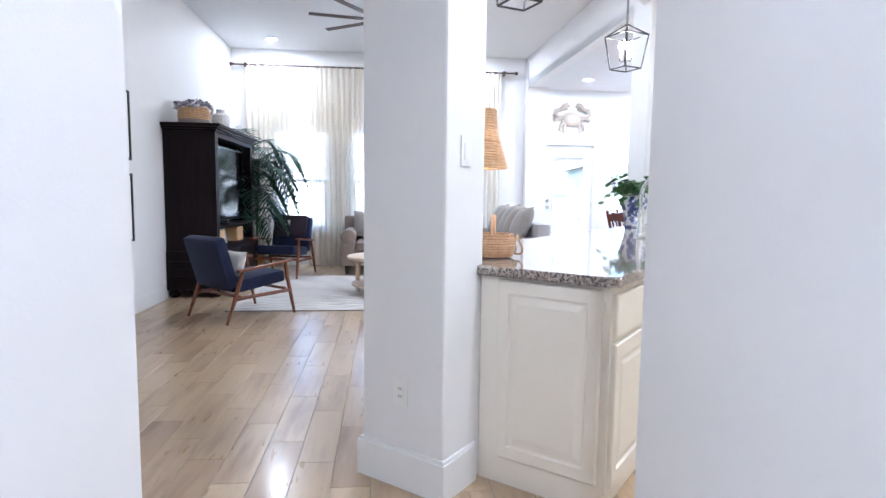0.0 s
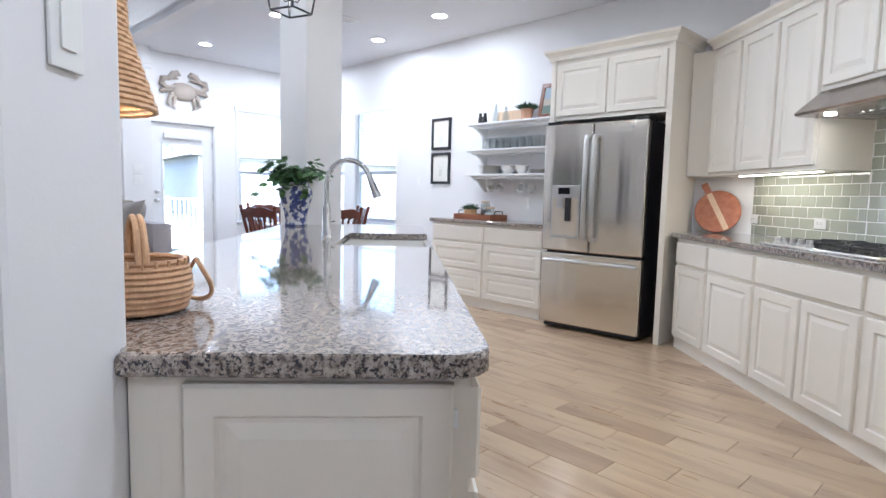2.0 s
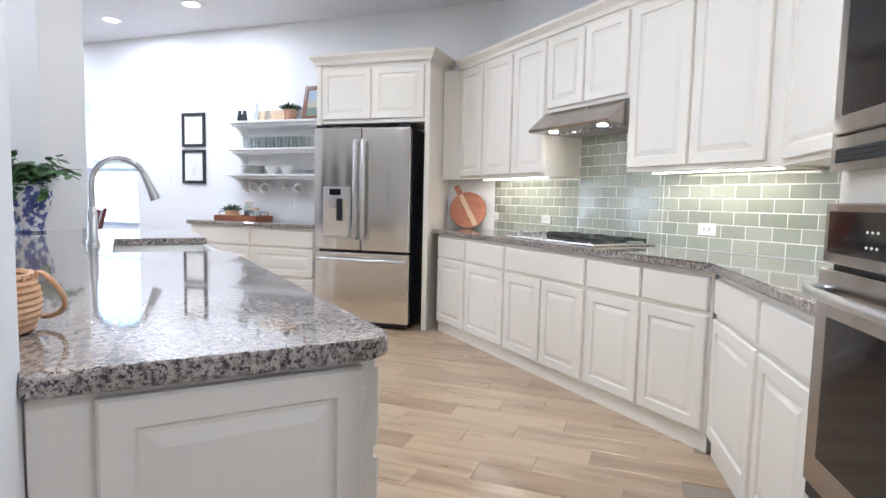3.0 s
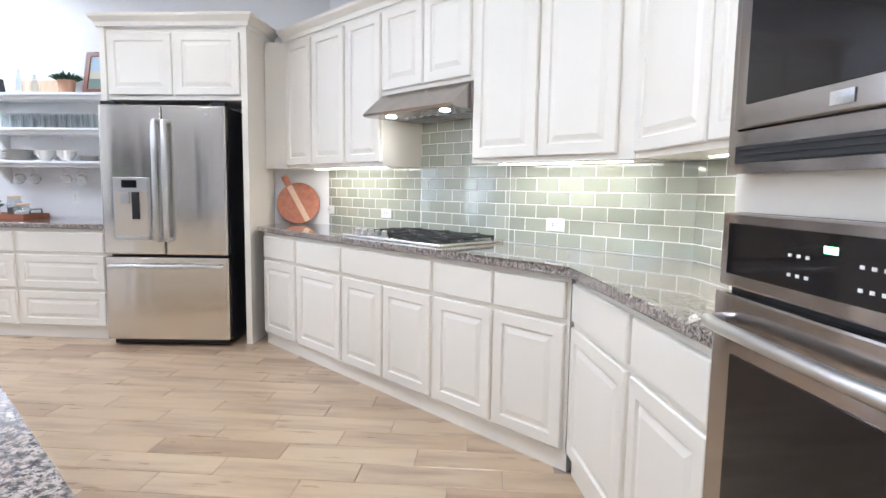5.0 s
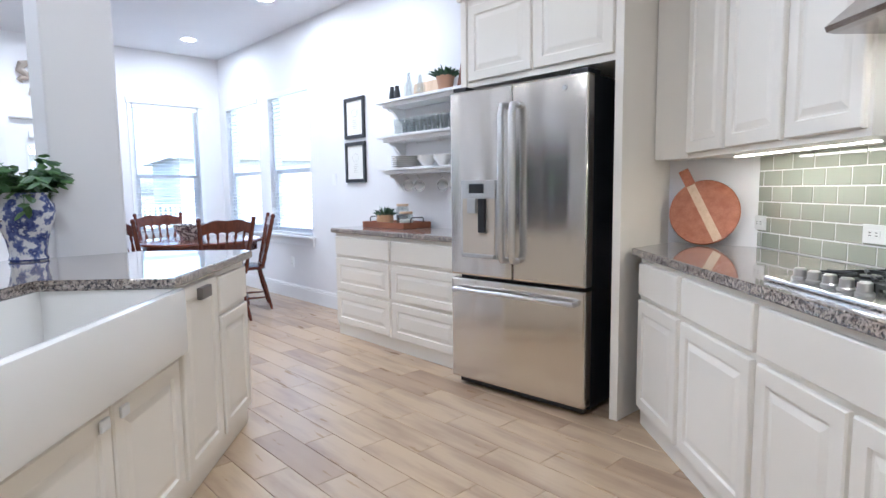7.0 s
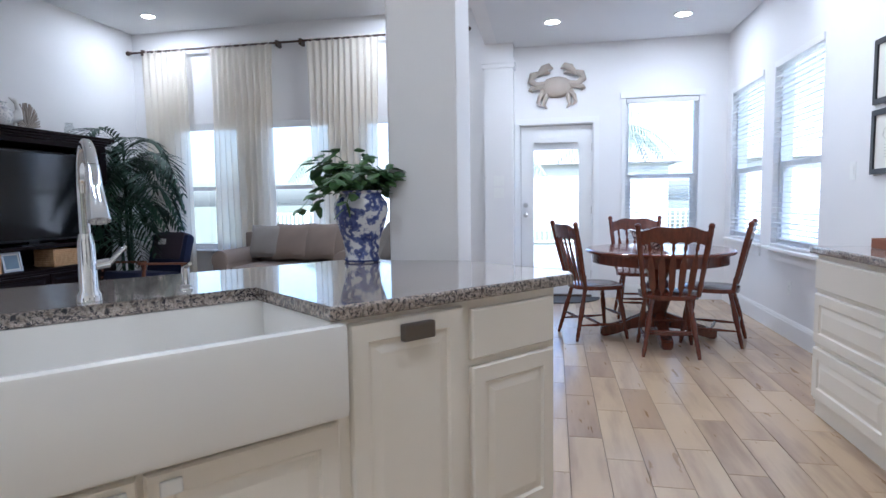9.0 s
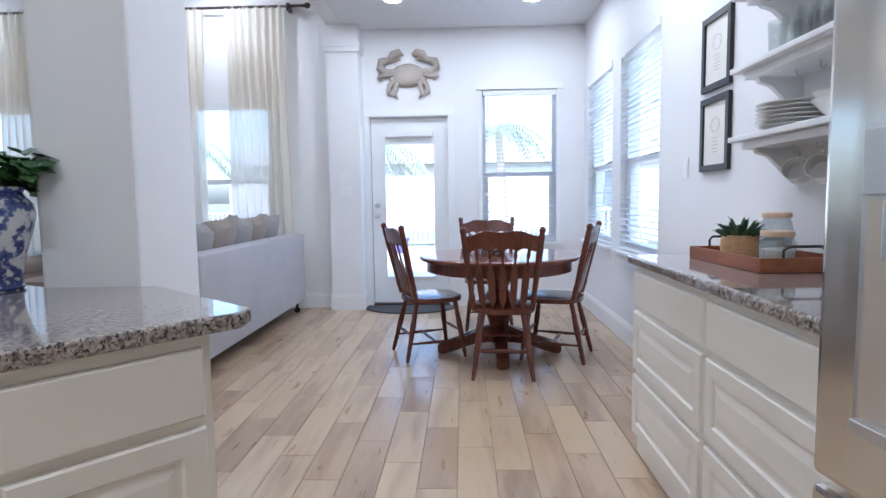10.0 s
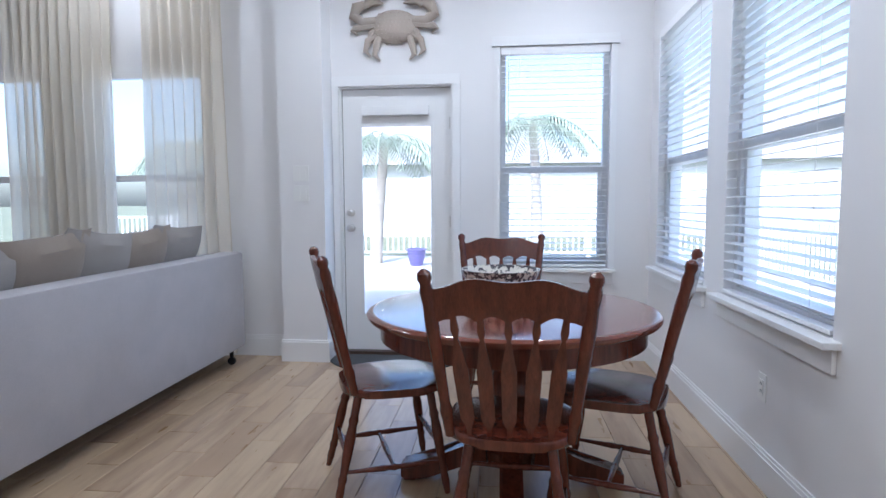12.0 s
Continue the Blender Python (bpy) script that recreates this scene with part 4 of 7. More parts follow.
# the last three are unseen, added in line with the grid to light the range end
LIGHTS = [(3.38, 8.10), (4.66, 8.15), (3.40, 6.28), (4.70, 6.25), (4.55, 5.03), (3.72, 3.30), (2.62, 1.95), (1.55, 0.95)]
for k, (x, y) in enumerate(LIGHTS):
    downlight(x, y, KCEIL, (2.6, 2.6, 2.6, 2.6, 2.6, 1.4, 2.4, 3.2)[k])
# the third one is an unseen addition that brightens the near living room
for x, y in ((-1.45, 8.30), (1.5, 8.3), (1.2, 4.9)):
    downlight(x, y, LCEIL, 3.6)
# unseen hall light behind the walk's start, added as fill
downlight(0.2, -1.6, KCEIL, 4.5)
for k in (0.3, 1.9):
    p = BEND + RNRM * 0.47 + RDIR * (0.4 if k < 1 else 2.3)
    ln = 0.8 if k < 1 else 0.9
    whole("under_cabinet_light", B((-ln / 2, ln / 2, -0.012, 0.012, 1.3655, 1.3705)), LED, pose(p.x, p.y, 0, 0, 0, RA), "thin warm under-cabinet light strip", "light", "under-cabinet lights")
    lamp("under_cabinet_lamp", "AREA", pose(p.x, p.y, 1.3635, 0, 0, RA), 0.32, ln, (1.0, 0.87, 0.68), 0.03)
whole("under_cabinet_light", B((0.15, 1.05, 0.488, 0.512, 1.3655, 1.3705)), LED, SM, "thin warm under-cabinet light strip", "light", "under-cabinet lights")
lamp("under_cabinet_lamp", "AREA", SM @ pose(0.60, 0.5, 1.3635), 0.60, 0.9, (1.0, 0.86, 0.66), 0.03)


# ---- kitchen things ----
def cooktop():
    c = thing("gas_cooktop", range_frame(1.79, 0.07, 0.915), "stainless steel gas cooktop with black cast-iron grates", "cooktop")
    W, D = 0.92, 0.53
    part("tray", B((0, W, 0, D, 0.001, 0.016), bevel=0.005), STEEL, c)
    for i in range(5):
        bm = bmesh.new()
        lathe(bm, [(0.024, 0), (0.024, 0.008), (0.019, 0.012), (0.018, 0.034), (0.013, 0.038)], 16)
        part("knob", bm, NICKEL, c, "brushed steel control knob", True, m=pose(0.10 + i * 0.068, 0.055, 0.0165))
    for i in range(3):
        x0 = 0.06 + i * 0.272
        x1 = x0 + 0.262
        y0, y1 = 0.115, 0.50
        bm = bmesh.new()
        z = 0.028
        for xx in (x0, x1 - 0.012):
            box(bm, xx, xx + 0.012, y0, y1, z, z + 0.012)
        for yy in (y0, (y0 + y1) / 2 - 0.006, y1 - 0.012):
            box(bm, x0 + 0.012, x1 - 0.012, yy, yy + 0.012, z, z + 0.012)
        for cx, cy in ((x0 + 0.122, y0 + 0.10), (x0 + 0.122, y1 - 0.10)):
            for a in range(6):
                d = Vector((math.cos(a * math.pi / 3 + 0.5), math.sin(a * math.pi / 3 + 0.5), 0))
                rod(bm, Vector((cx, cy, z + 0.012)) + d * 0.035, Vector((cx, cy, z + 0.012)) + d * 0.12, 0.006, 0.006, 6)
        for xx, yy in ((x0, y0), (x1 - 0.012, y0), (x0, y1 - 0.012), (x1 - 0.012, y1 - 0.012)):
            box(bm, xx, xx + 0.012, yy, yy + 0.012, 0.0165, z)
        part("grate", bm, IRON, c, "black cast-iron grate")
        for cy in ((y0 + 0.10), (y1 - 0.10)):
            bm = bmesh.new()
            lathe(bm, [(0.045, 0), (0.042, 0.012), (0.03, 0.014), (0.03, 0.022), (0.015, 0.024)], 18)
            part("burner", bm, IRON, c, "", True, m=pose(x0 + 0.122, cy, 0.0165))


cooktop()


def hood():
    h = thing("range_hood", range_frame(1.66, 0.64), "slanted stainless steel under-cabinet range hood with lit lamps", "range hood")
    W = 0.80
    prof = [(0.0, 1.665), (-0.47, 1.665), (-0.495, 1.669), (-0.502, 1.684), (-0.35, 1.815), (0.0, 1.815)]
    bm = bmesh.new()
    a = [bm.verts.new((0.002, y, z)) for y, z in prof]
    b = [bm.verts.new((W - 0.002, y, z)) for y, z in prof]
    bm.faces.new(a)
    bm.faces.new(b[::-1])
    for i in range(len(prof)):
        j = (i + 1) % len(prof)
        bm.faces.new((a[i], b[i], b[j], a[j]))
    part("canopy", bm, OVENSTEEL, h)
    bm = bmesh.new()
    for i in range(9):
        x = 0.10 + i * 0.07
        box(bm, x, x + 0.035, -0.30, -0.05, 1.660, 1.6645)
    tagged(part("filter", bm, NICKEL, h, "slotted grease filter"), kind="stuff")
    for x in (0.16, W - 0.16):
        bm = bmesh.new()
        lathe(bm, [(0.03, 0), (0.03, -0.004)], 18)
        part("lamp_lens", bm, BULB, h, m=pose(x, -0.40, 1.6645))
    lamps = h.matrix_world
    for x in (0.16, W - 0.16):
        p = lamps @ Vector((x, -0.40, 1.655))
        lamp("hood_lamp", "SPOT", pose(*p), 0.7, 0.02, (1.0, 0.9, 0.75))


hood()


def cutting_board():
    c = thing("cutting_board", pose(5.20, 2.40, 0.919, 0, 0, -78) @ pose(0, 0, 0, -14), "round reddish cutting board with a pale stripe, leaning", "cutting board")
    R = 0.175
    bm = bmesh.new()
    lathe(bm, [(R - 0.004, -0.009), (R, -0.005), (R, 0.005), (R - 0.004, 0.009)], 40)
    box(bm, -0.026, 0.026, R - 0.01, R + 0.085, -0.008, 0.008)
    part("board", bm, ACACIA, c, m=pose(0, 0, R, 90, 0, 0) @ pose(0, 0, 0, 0, 0, 28))
    part("stripe", B((-0.022, 0.022, -R + 0.008, R - 0.012, 0.0092, 0.0102)), MAPLE, c, "pale maple inlay stripe", m=pose(0, 0, R, 90) @ pose(0, 0, 0, 0, 0, 28))


cutting_board()


def wall_plate(m, n=1, kind="outlet", w=None):
    o = thing("wall_outlet" if kind == "outlet" else "light_switch", m, "white plastic wall %s plate" % ("outlet" if kind == "outlet" else "switch"), "outlet" if kind == "outlet" else "switch")
    w = w or (0.072 if n == 1 else 0.046 * n + 0.026)
    part("plate", B((-w / 2, w / 2, -0.006, -0.001, -0.058, 0.058), bevel=0.002), PLASTIC, o)
    for i in range(n):
        x = (i - (n - 1) / 2) * 0.046
        r = part("rocker" if kind != "outlet" else "socket", B((x - 0.0165, x + 0.0165, -0.009, -0.0062, -0.033, 0.033), bevel=0.001), PLASTIC, o)
        if kind == "outlet":
            for z in (0.016, -0.016):
                part("slot", B((x - 0.007, x - 0.004, -0.0096, -0.0091, z - 0.006, z + 0.006), (x + 0.004, x + 0.007, -0.0096, -0.0091, z - 0.006, z + 0.006)), IRON, r)
    return o


def on_range(s, z):
    p = BEND + RNRM * 0.627 + RDIR * s
    return pose(p.x, p.y, z, 0, 0, RA + 180)


wall_plate(on_range(2.80, 1.04) @ pose(0, 0, 0, 0, 90, 0))
wall_plate(on_range(2.04, 1.04) @ pose(0, 0, 0, 0, 90, 0))
wall_plate(on_range(0.52, 1.04) @ pose(0, 0, 0, 0, 90, 0))
wall_plate(SM @ pose(0.35, 0.637, 1.05), 2, "switch")
wall_plate(ISL @ pose(-0.10, 0.582, 1.37), 1, "switch")
wall_plate(ISL @ pose(-0.23, 0.79, 0.40, 0, 0, -90))
wall_plate(pose(EAST, 6.15, 1.34, 0, 0, -90), 1, "switch")
wall_plate(pose(EAST, 7.10, 0.42, 0, 0, -90))
wall_plate(pose(EAST, 4.42, 1.10, 0, 0, -90))
wall_plate(pose(WEST, 4.75, 0.42, 0, 0, 90))
wall_plate(pose(2.755, 8.77, 1.415), 2, "switch")
wall_plate(pose(2.755, 8.77, 1.268), 2, "switch")


def leaf(bm, o, d, n, ln, w, curl=0.25, mid=0.5):
    """A pointed leaf of four quads from o along d, with face normal n."""
    d = Vector(d).normalized()
    s = d.cross(Vector(n)).normalized()
    n = s.cross(d)
    rows = []
    for t, k in ((0, 0.06), (mid * 0.6, 0.85), (mid, 1.0), (0.8, 0.62), (1.0, 0.02)):
        c = Vector(o) + d * ln * t - n * ln * curl * t * t
        rows.append((bm.verts.new(c - s * w * k / 2), bm.verts.new(c + n * w * 0.08), bm.verts.new(c + s * w * k / 2)))
    for a, b in zip(rows, rows[1:]):
        bm.faces.new((a[0], a[1], b[1], b[0]))
        bm.faces.new((a[1], a[2], b[2], b[1]))


def vase_with_ivy():
    v = thing("ginger_jar", ISL @ pose(3.42, 0.95, 0.915), "blue and white floral porcelain jar standing on the island", "vase")
    bm = bmesh.new()
    lathe(bm, [(0.075, 0.0), (0.080, 0.012), (0.074, 0.03), (0.085, 0.10), (0.110, 0.18), (0.122, 0.23), (0.118, 0.265), (0.098, 0.29), (0.092, 0.305), (0.100, 0.318), (0.094, 0.320), (0.085, 0.305), (0.08, 0.27)], 40)
    part("jar", bm, PORCELAIN, v, "", True)
    bm = bmesh.new()
    lathe(bm, [(0.0785, 0.004), (0.0815, 0.008), (0.0785, 0.014)], 40, closed=False)
    part("foot_band", bm, material("cobalt_glaze", (0.03, 0.05, 0.2), 0.1), v, "dark blue foot band", True)
    i = thing("ivy_plant", ISL @ pose(3.42, 0.95, 1.21), "trailing green ivy growing from the porcelain jar", "plant")
    rnd = random.Random(4)
    bm, st = bmesh.new(), bmesh.new()
    for k in range(34):
        a = rnd.uniform(0, 2 * math.pi)
        reach = rnd.uniform(0.10, 0.24)
        top = rnd.uniform(0.05, 0.14)
        drop = rnd.uniform(-0.13, 0.04) if k % 3 == 0 else rnd.uniform(-0.02, 0.08)
        pts = []
        for t in (0, 0.25, 0.5, 0.75, 1.0):
            pts.append(Vector((math.cos(a) * reach * t, math.sin(a) * reach * t, top * math.sin(t * 2.2) + drop * t * t)))
        tube(st, pts, 0.0018, 4)
        for t in range(1, 5):
            for q in range(3):
                p = pts[t] + Vector((rnd.uniform(-1, 1), rnd.uniform(-1, 1), rnd.uniform(-0.6, 1))) * 0.028
                dd = Vector((math.cos(a + rnd.uniform(-1.4, 1.4)), math.sin(a + rnd.uniform(-1.4, 1.4)), rnd.uniform(-0.7, 0.3)))
                leaf(bm, p, dd, (rnd.uniform(-0.4, 0.4), rnd.uniform(-0.4, 0.4), 1), rnd.uniform(0.045, 0.07), rnd.uniform(0.04, 0.058), 0.2, 0.35)
    for a, rr, zz in ((2.2, 0.30, -0.10), (0.2, 0.30, -0.09), (3.9, 0.34, 0.02)):
        pts = [Vector((math.cos(a) * rr * t, math.sin(a) * rr * t, 0.09 * math.sin(t * 2.6) + zz * t * t)) for t in (0, 0.2, 0.4, 0.6, 0.8, 1.0)]
        tube(st, pts, 0.0018, 4)
        for p in pts[2:]:
            for s in (-1, 1):
                leaf(bm, p, (math.cos(a + s * 1.1), math.sin(a + s * 1.1), -0.4), (0, 0, 1), 0.06, 0.05, 0.2, 0.35)
    part("stems", st, IVY, i)
    tagged(part("leaves", bm, IVY, i), kind="stuff")
    bm = bmesh.new()
    lathe(bm, [(0.08, 0.0), (0.06, 0.012), (0.02, 0.016)], 20)
    part("soil", bm, SOIL, i)


vase_with_ivy()


def basket():
    b = thing("rattan_basket", ISL @ pose(0.31, 0.685, 0.918) @ Matrix.Scale(0.86, 4), "woven rattan basket with looped handles on the island", "basket")
    bm = bmesh.new()
    for k in range(9):
        r = 0.105 + 0.012 * math.sin(k * 0.4)
        tube(bm, [(r * math.cos(t * math.pi / 14), r * math.sin(t * math.pi / 14), 0.010 + k * 0.0135) for t in range(29)], 0.0072, 6)
    for k in range(24):
        a = k * math.pi / 12
        rod(bm, (0.104 * math.cos(a), 0.104 * math.sin(a), 0.003), (0.112 * math.cos(a), 0.112 * math.sin(a), 0.125), 0.004, 0.004, 5)
    part("weave", bm, RATTAN, b, "", True)
    bm = bmesh.new()
    lathe(bm, [(0.10, 0.003), (0.10, 0.008)], 24)
    part("bottom", bm, RATTAN, b)
    bm = bmesh.new()
    for dr in (-0.007, 0.007):
        tube(bm, [(0.115 * math.cos(a) + dr * 0, dr, 0.12 + 0.10 * math.sin(a)) for a in [math.pi * k / 14 for k in range(15)]], 0.0075, 8)
    part("handle", bm, RATTAN, b, "", True, m=pose(0, 0, 0, 0, 0, 30))
    bm = bmesh.new()
    for sx in (-1, 1):
        tube(bm, [(0.125 + 0.012 * math.sin(a * 2), sx * 0.045 + 0.055 * math.cos(a), 0.065 + 0.05 * math.sin(a)) for a in [2 * math.pi * k / 20 for k in range(21)]], 0.006, 6)
    part("loop_handle", bm, RATTAN, b, "", True, m=pose(0, 0, 0, 0, 0, -40))


basket()


def wicker_pendant():
    p = thing("wicker_pendant", pose(0.66, 2.06, 1.335), "bell-shaped woven wicker pendant lampshade", "pendant lamp")
    bm = bmesh.new()
    H = 0.27
    for k in range(23):
        z = k * H / 22
        t = z / H
        r = 0.162 - 0.045 * min(1, t * 1.6) - 0.015 * t
        r *= 1.0
        n = 40
        tube(bm, [((r + 0.0028 * (1 if (i + k) % 2 else -1)) * math.cos(2 * math.pi * i / n), (r + 0.0028 * (1 if (i + k) % 2 else -1)) * math.sin(2 * math.pi * i / n), z) for i in range(n + 1)], 0.0066, 5)
    tagged(part("shade", bm, WICKER, p, "", True), kind="stuff")
    bm = bmesh.new()
    rod(bm, (0, 0, H - 0.02), (0, 0, 3.0 - 1.335 - 0.001), 0.004, seg=6)
    rod(bm, (0, 0, 0.20), (0, 0, H), 0.02, seg=12)
    for a in range(3):
        rod(bm, (0, 0, H - 0.004), (0.09 * math.cos(a * 2.1), 0.09 * math.sin(a * 2.1), H - 0.004), 0.003, seg=5)
    part("cord", bm, SHELF, p)
    bm = bmesh.new()
    lathe(bm, [(0.012, 0.2), (0.03, 0.15), (0.03, 0.12), (0.01, 0.095)], 16)
    part("bulb", bm, BULB, p, "", True)


wicker_pendant()


def lantern(x, y, z):
    l = thing("lantern_pendant", pose(x, y, z, 0, 0, 20), "black metal cage lantern pendant with candle bulbs", "pendant lamp", "lantern pendants over the island")
    top, bot, h = 0.115, 0.082, 0.25
    bm = bmesh.new()
    ct = [(sx * top, sy * top, h) for sx, sy in ((-1, -1), (1, -1), (1, 1), (-1, 1))]
    cb = [(sx * bot, sy * bot, 0) for sx, sy in ((-1, -1), (1, -1), (1, 1), (-1, 1))]
    for i in range(4):
        j = (i + 1) % 4
        rod(bm, ct[i], ct[j], 0.006, seg=6)
        rod(bm, cb[i], cb[j], 0.006, seg=6)
        rod(bm, cb[i], ct[i], 0.006, seg=6)
        rod(bm, ct[i], (0, 0, h + 0.09), 0.006, seg=6)
    part("cage", bm, BLACK, l)
    bm = bmesh.new()
    rod(bm, (0, 0, 0.06), (0, 0, h + 0.09), 0.005, seg=6)
    for a in range(4):
        c, s = math.cos(a * math.pi / 2 + 0.6), math.sin(a * math.pi / 2 + 0.6)
        tube(bm, [(0, 0, 0.07), (0.035 * c, 0.035 * s, 0.055), (0.045 * c, 0.045 * s, 0.07), (0.045 * c, 0.045 * s, 0.085)], 0.004, 6)
    part("candelabra", bm, BLACK, l)
    for a in range(4):
        c, s = math.cos(a * math.pi / 2 + 0.6), math.sin(a * math.pi / 2 + 0.6)
        bm = bmesh.new()
        rod(bm, (0, 0, 0.085), (0, 0, 0.145), 0.010, seg=10)
        part("candle_sleeve", bm, PLASTIC, l, m=pose(0.045 * c, 0.045 * s, 0))
        bm = bmesh.new()
        lathe(bm, [(0.006, 0.146), (0.016, 0.165), (0.014, 0.185), (0.003, 0.215)], 12)
        part("bulb", bm, BULB, l, "", True, m=pose(0.045 * c, 0.045 * s, 0))
    bm = bmesh.new()
    zz = h + 0.09
    i = 0
    while zz < KCEIL - z - 0.03:
        rod(bm, (0.006 if i % 2 else 0, 0 if i % 2 else 0.006, zz), (0.006 if i % 2 else 0, 0 if i % 2 else 0.006, zz + 0.035), 0.0025, seg=5)
        rod(bm, (-0.006 if i % 2 else 0, 0 if i % 2 else -0.006, zz), (-0.006 if i % 2 else 0, 0 if i % 2 else -0.006, zz + 0.035), 0.0025, seg=5)
        zz += 0.03
        i += 1
    part("chain", bm, BLACK, l)
    bm = bmesh.new()
    lathe(bm, [(0.06, KCEIL - z - 0.001), (0.058, KCEIL - z - 0.02), (0.012, KCEIL - z - 0.03)], 20)
    part("ceiling_rose", bm, BLACK, l)
    lamp("lantern_lamp", "POINT", pose(x, y, z + 0.17), 0.9, 0.04, (1.0, 0.9, 0.75))


lantern(2.11, 3.71, 2.20)
lantern(0.93, 2.32, 2.20)


# ---- shelves over the bar ----
def bar_shelves():
    y0, y1 = 3.81, 5.06
    for k, z in enumerate((1.965, 1.68, 1.41)):
        s = thing("wall_shelf", pose(EAST, 0, z), "white painted wall shelf with curved brackets", "shelf", "shelves over the coffee bar")
        part("board", B((-0.235, -0.001, y0, y1 + 0.05, -0.022, 0.0), bevel=0.004), SHELF, s)
        part("rail", B((-0.20, -0.001, y0, y1, -0.052, -0.023)), SHELF, s)
        for y in (y1 - 0.06, 3.95):
            bm = bmesh.new()
            prof = [(0, -0.053), (-0.17, -0.053), (-0.165, -0.07), (-0.12, -0.085), (-0.085, -0.12), (-0.06, -0.15), (-0.035, -0.165), (-0.02, -0.19), (0, -0.195)]
            a = [bm.verts.new((x - 0.001, y, zz)) for x, zz in prof]
            b = [bm.verts.new((x - 0.001, y + 0.03, zz)) for x, zz in prof]
            bm.faces.new(a)
            bm.faces.new(b[::-1])
            for i in range(len(prof)):
                j = (i + 1) % len(prof)
                bm.faces.new((a[i], b[i], b[j], a[j]))
            part("bracket", bm, SHELF, s)
        if k > 0:
            for y in (4.86, 4.72, 4.44, 4.30):
                bm = bmesh.new()
                tube(bm, [(-0.11, y, -0.053), (-0.11, y, -0.068), (-0.105, y, -0.078), (-0.095, y, -0.078), (-0.09, y, -0.07)], 0.0022, 6)
                part("cup_hook", bm, NICKEL, s)


bar_shelves()


def mug(y):
    m = thing("coffee_mug", pose(EAST - 0.115, y - 0.03, 1.41 - 0.098, 0, 0, 48) @ pose(0, 0, 0, 0, -76, 0), "white ceramic mug hanging from a shelf hook", "mug", "hanging mugs")
    bm = bmesh.new()
    lathe(bm, [(0.034, -0.10), (0.040, -0.095), (0.043, -0.02), (0.044, -0.012), (0.041, -0.012), (0.039, -0.09)], 26, (-0.045, 0, 0.02))
    part("cup", bm, CERAMIC, m, "", True)
    bm = bmesh.new()
    tube(bm, [(-0.003 + 0.026 * math.sin(a) - 0.002, 0, -0.036 + 0.03 * math.cos(a)) for a in [math.pi * k / 10 for k in range(11)]], 0.005, 6)
    part("handle", bm, CERAMIC, m, "", True)


for y in (4.86, 4.72, 4.44, 4.30):
    mug(y)


def turned(name, profile, mat, m, label, category, group="", smooth=True, seg=28):
    bm = bmesh.new()
    lathe(bm, profile, seg)
    return whole(name, bm, mat, m, label, category, group, smooth=smooth)


sx_ = EAST - 0.12
for k in range(6):
    turned("plate", [(0.07, 0), (0.075, 0.004), (0.125, 0.012), (0.127, 0.015), (0.07, 0.008)], CERAMIC, pose(sx_, 4.84, 1.411 + k * 0.0155), "stacked white ceramic dinner plate", "plate", "stack of plates")
for y, r in ((4.585, 0.082), (4.40, 0.078)):
    for k in range(2):
        turned("bowl", [(0.03, 0), (0.035, 0.006), (r, 0.062), (r + 0.002, 0.066), (r - 0.004, 0.064), (0.03, 0.012)], CERAMIC, pose(sx_, y, 1.411 + k * 0.022), "white ceramic bowl in a small stack", "bowl", "bowls on the shelf")
for y in (4.20, 4.04):
    for k in range(4):
        turned("plate", [(0.05, 0), (0.055, 0.004), (0.085, 0.010), (0.05, 0.006)], CERAMIC, pose(sx_, y, 1.411 + k * 0.011), "stacked small white ceramic plate", "plate", "stack of side plates")
for i in range(9):
    for j in range(2):
        turned("drinking_glass", [(0.024, 0), (0.028, 0.004), (0.034, 0.125), (0.032, 0.125), (0.026, 0.01)], GLASSWARE, pose(EAST - 0.075 - j * 0.085, 4.90 - i * 0.095, 1.681), "clear straight drinking glass", "glass", "drinking glasses on the shelf", seg=18)


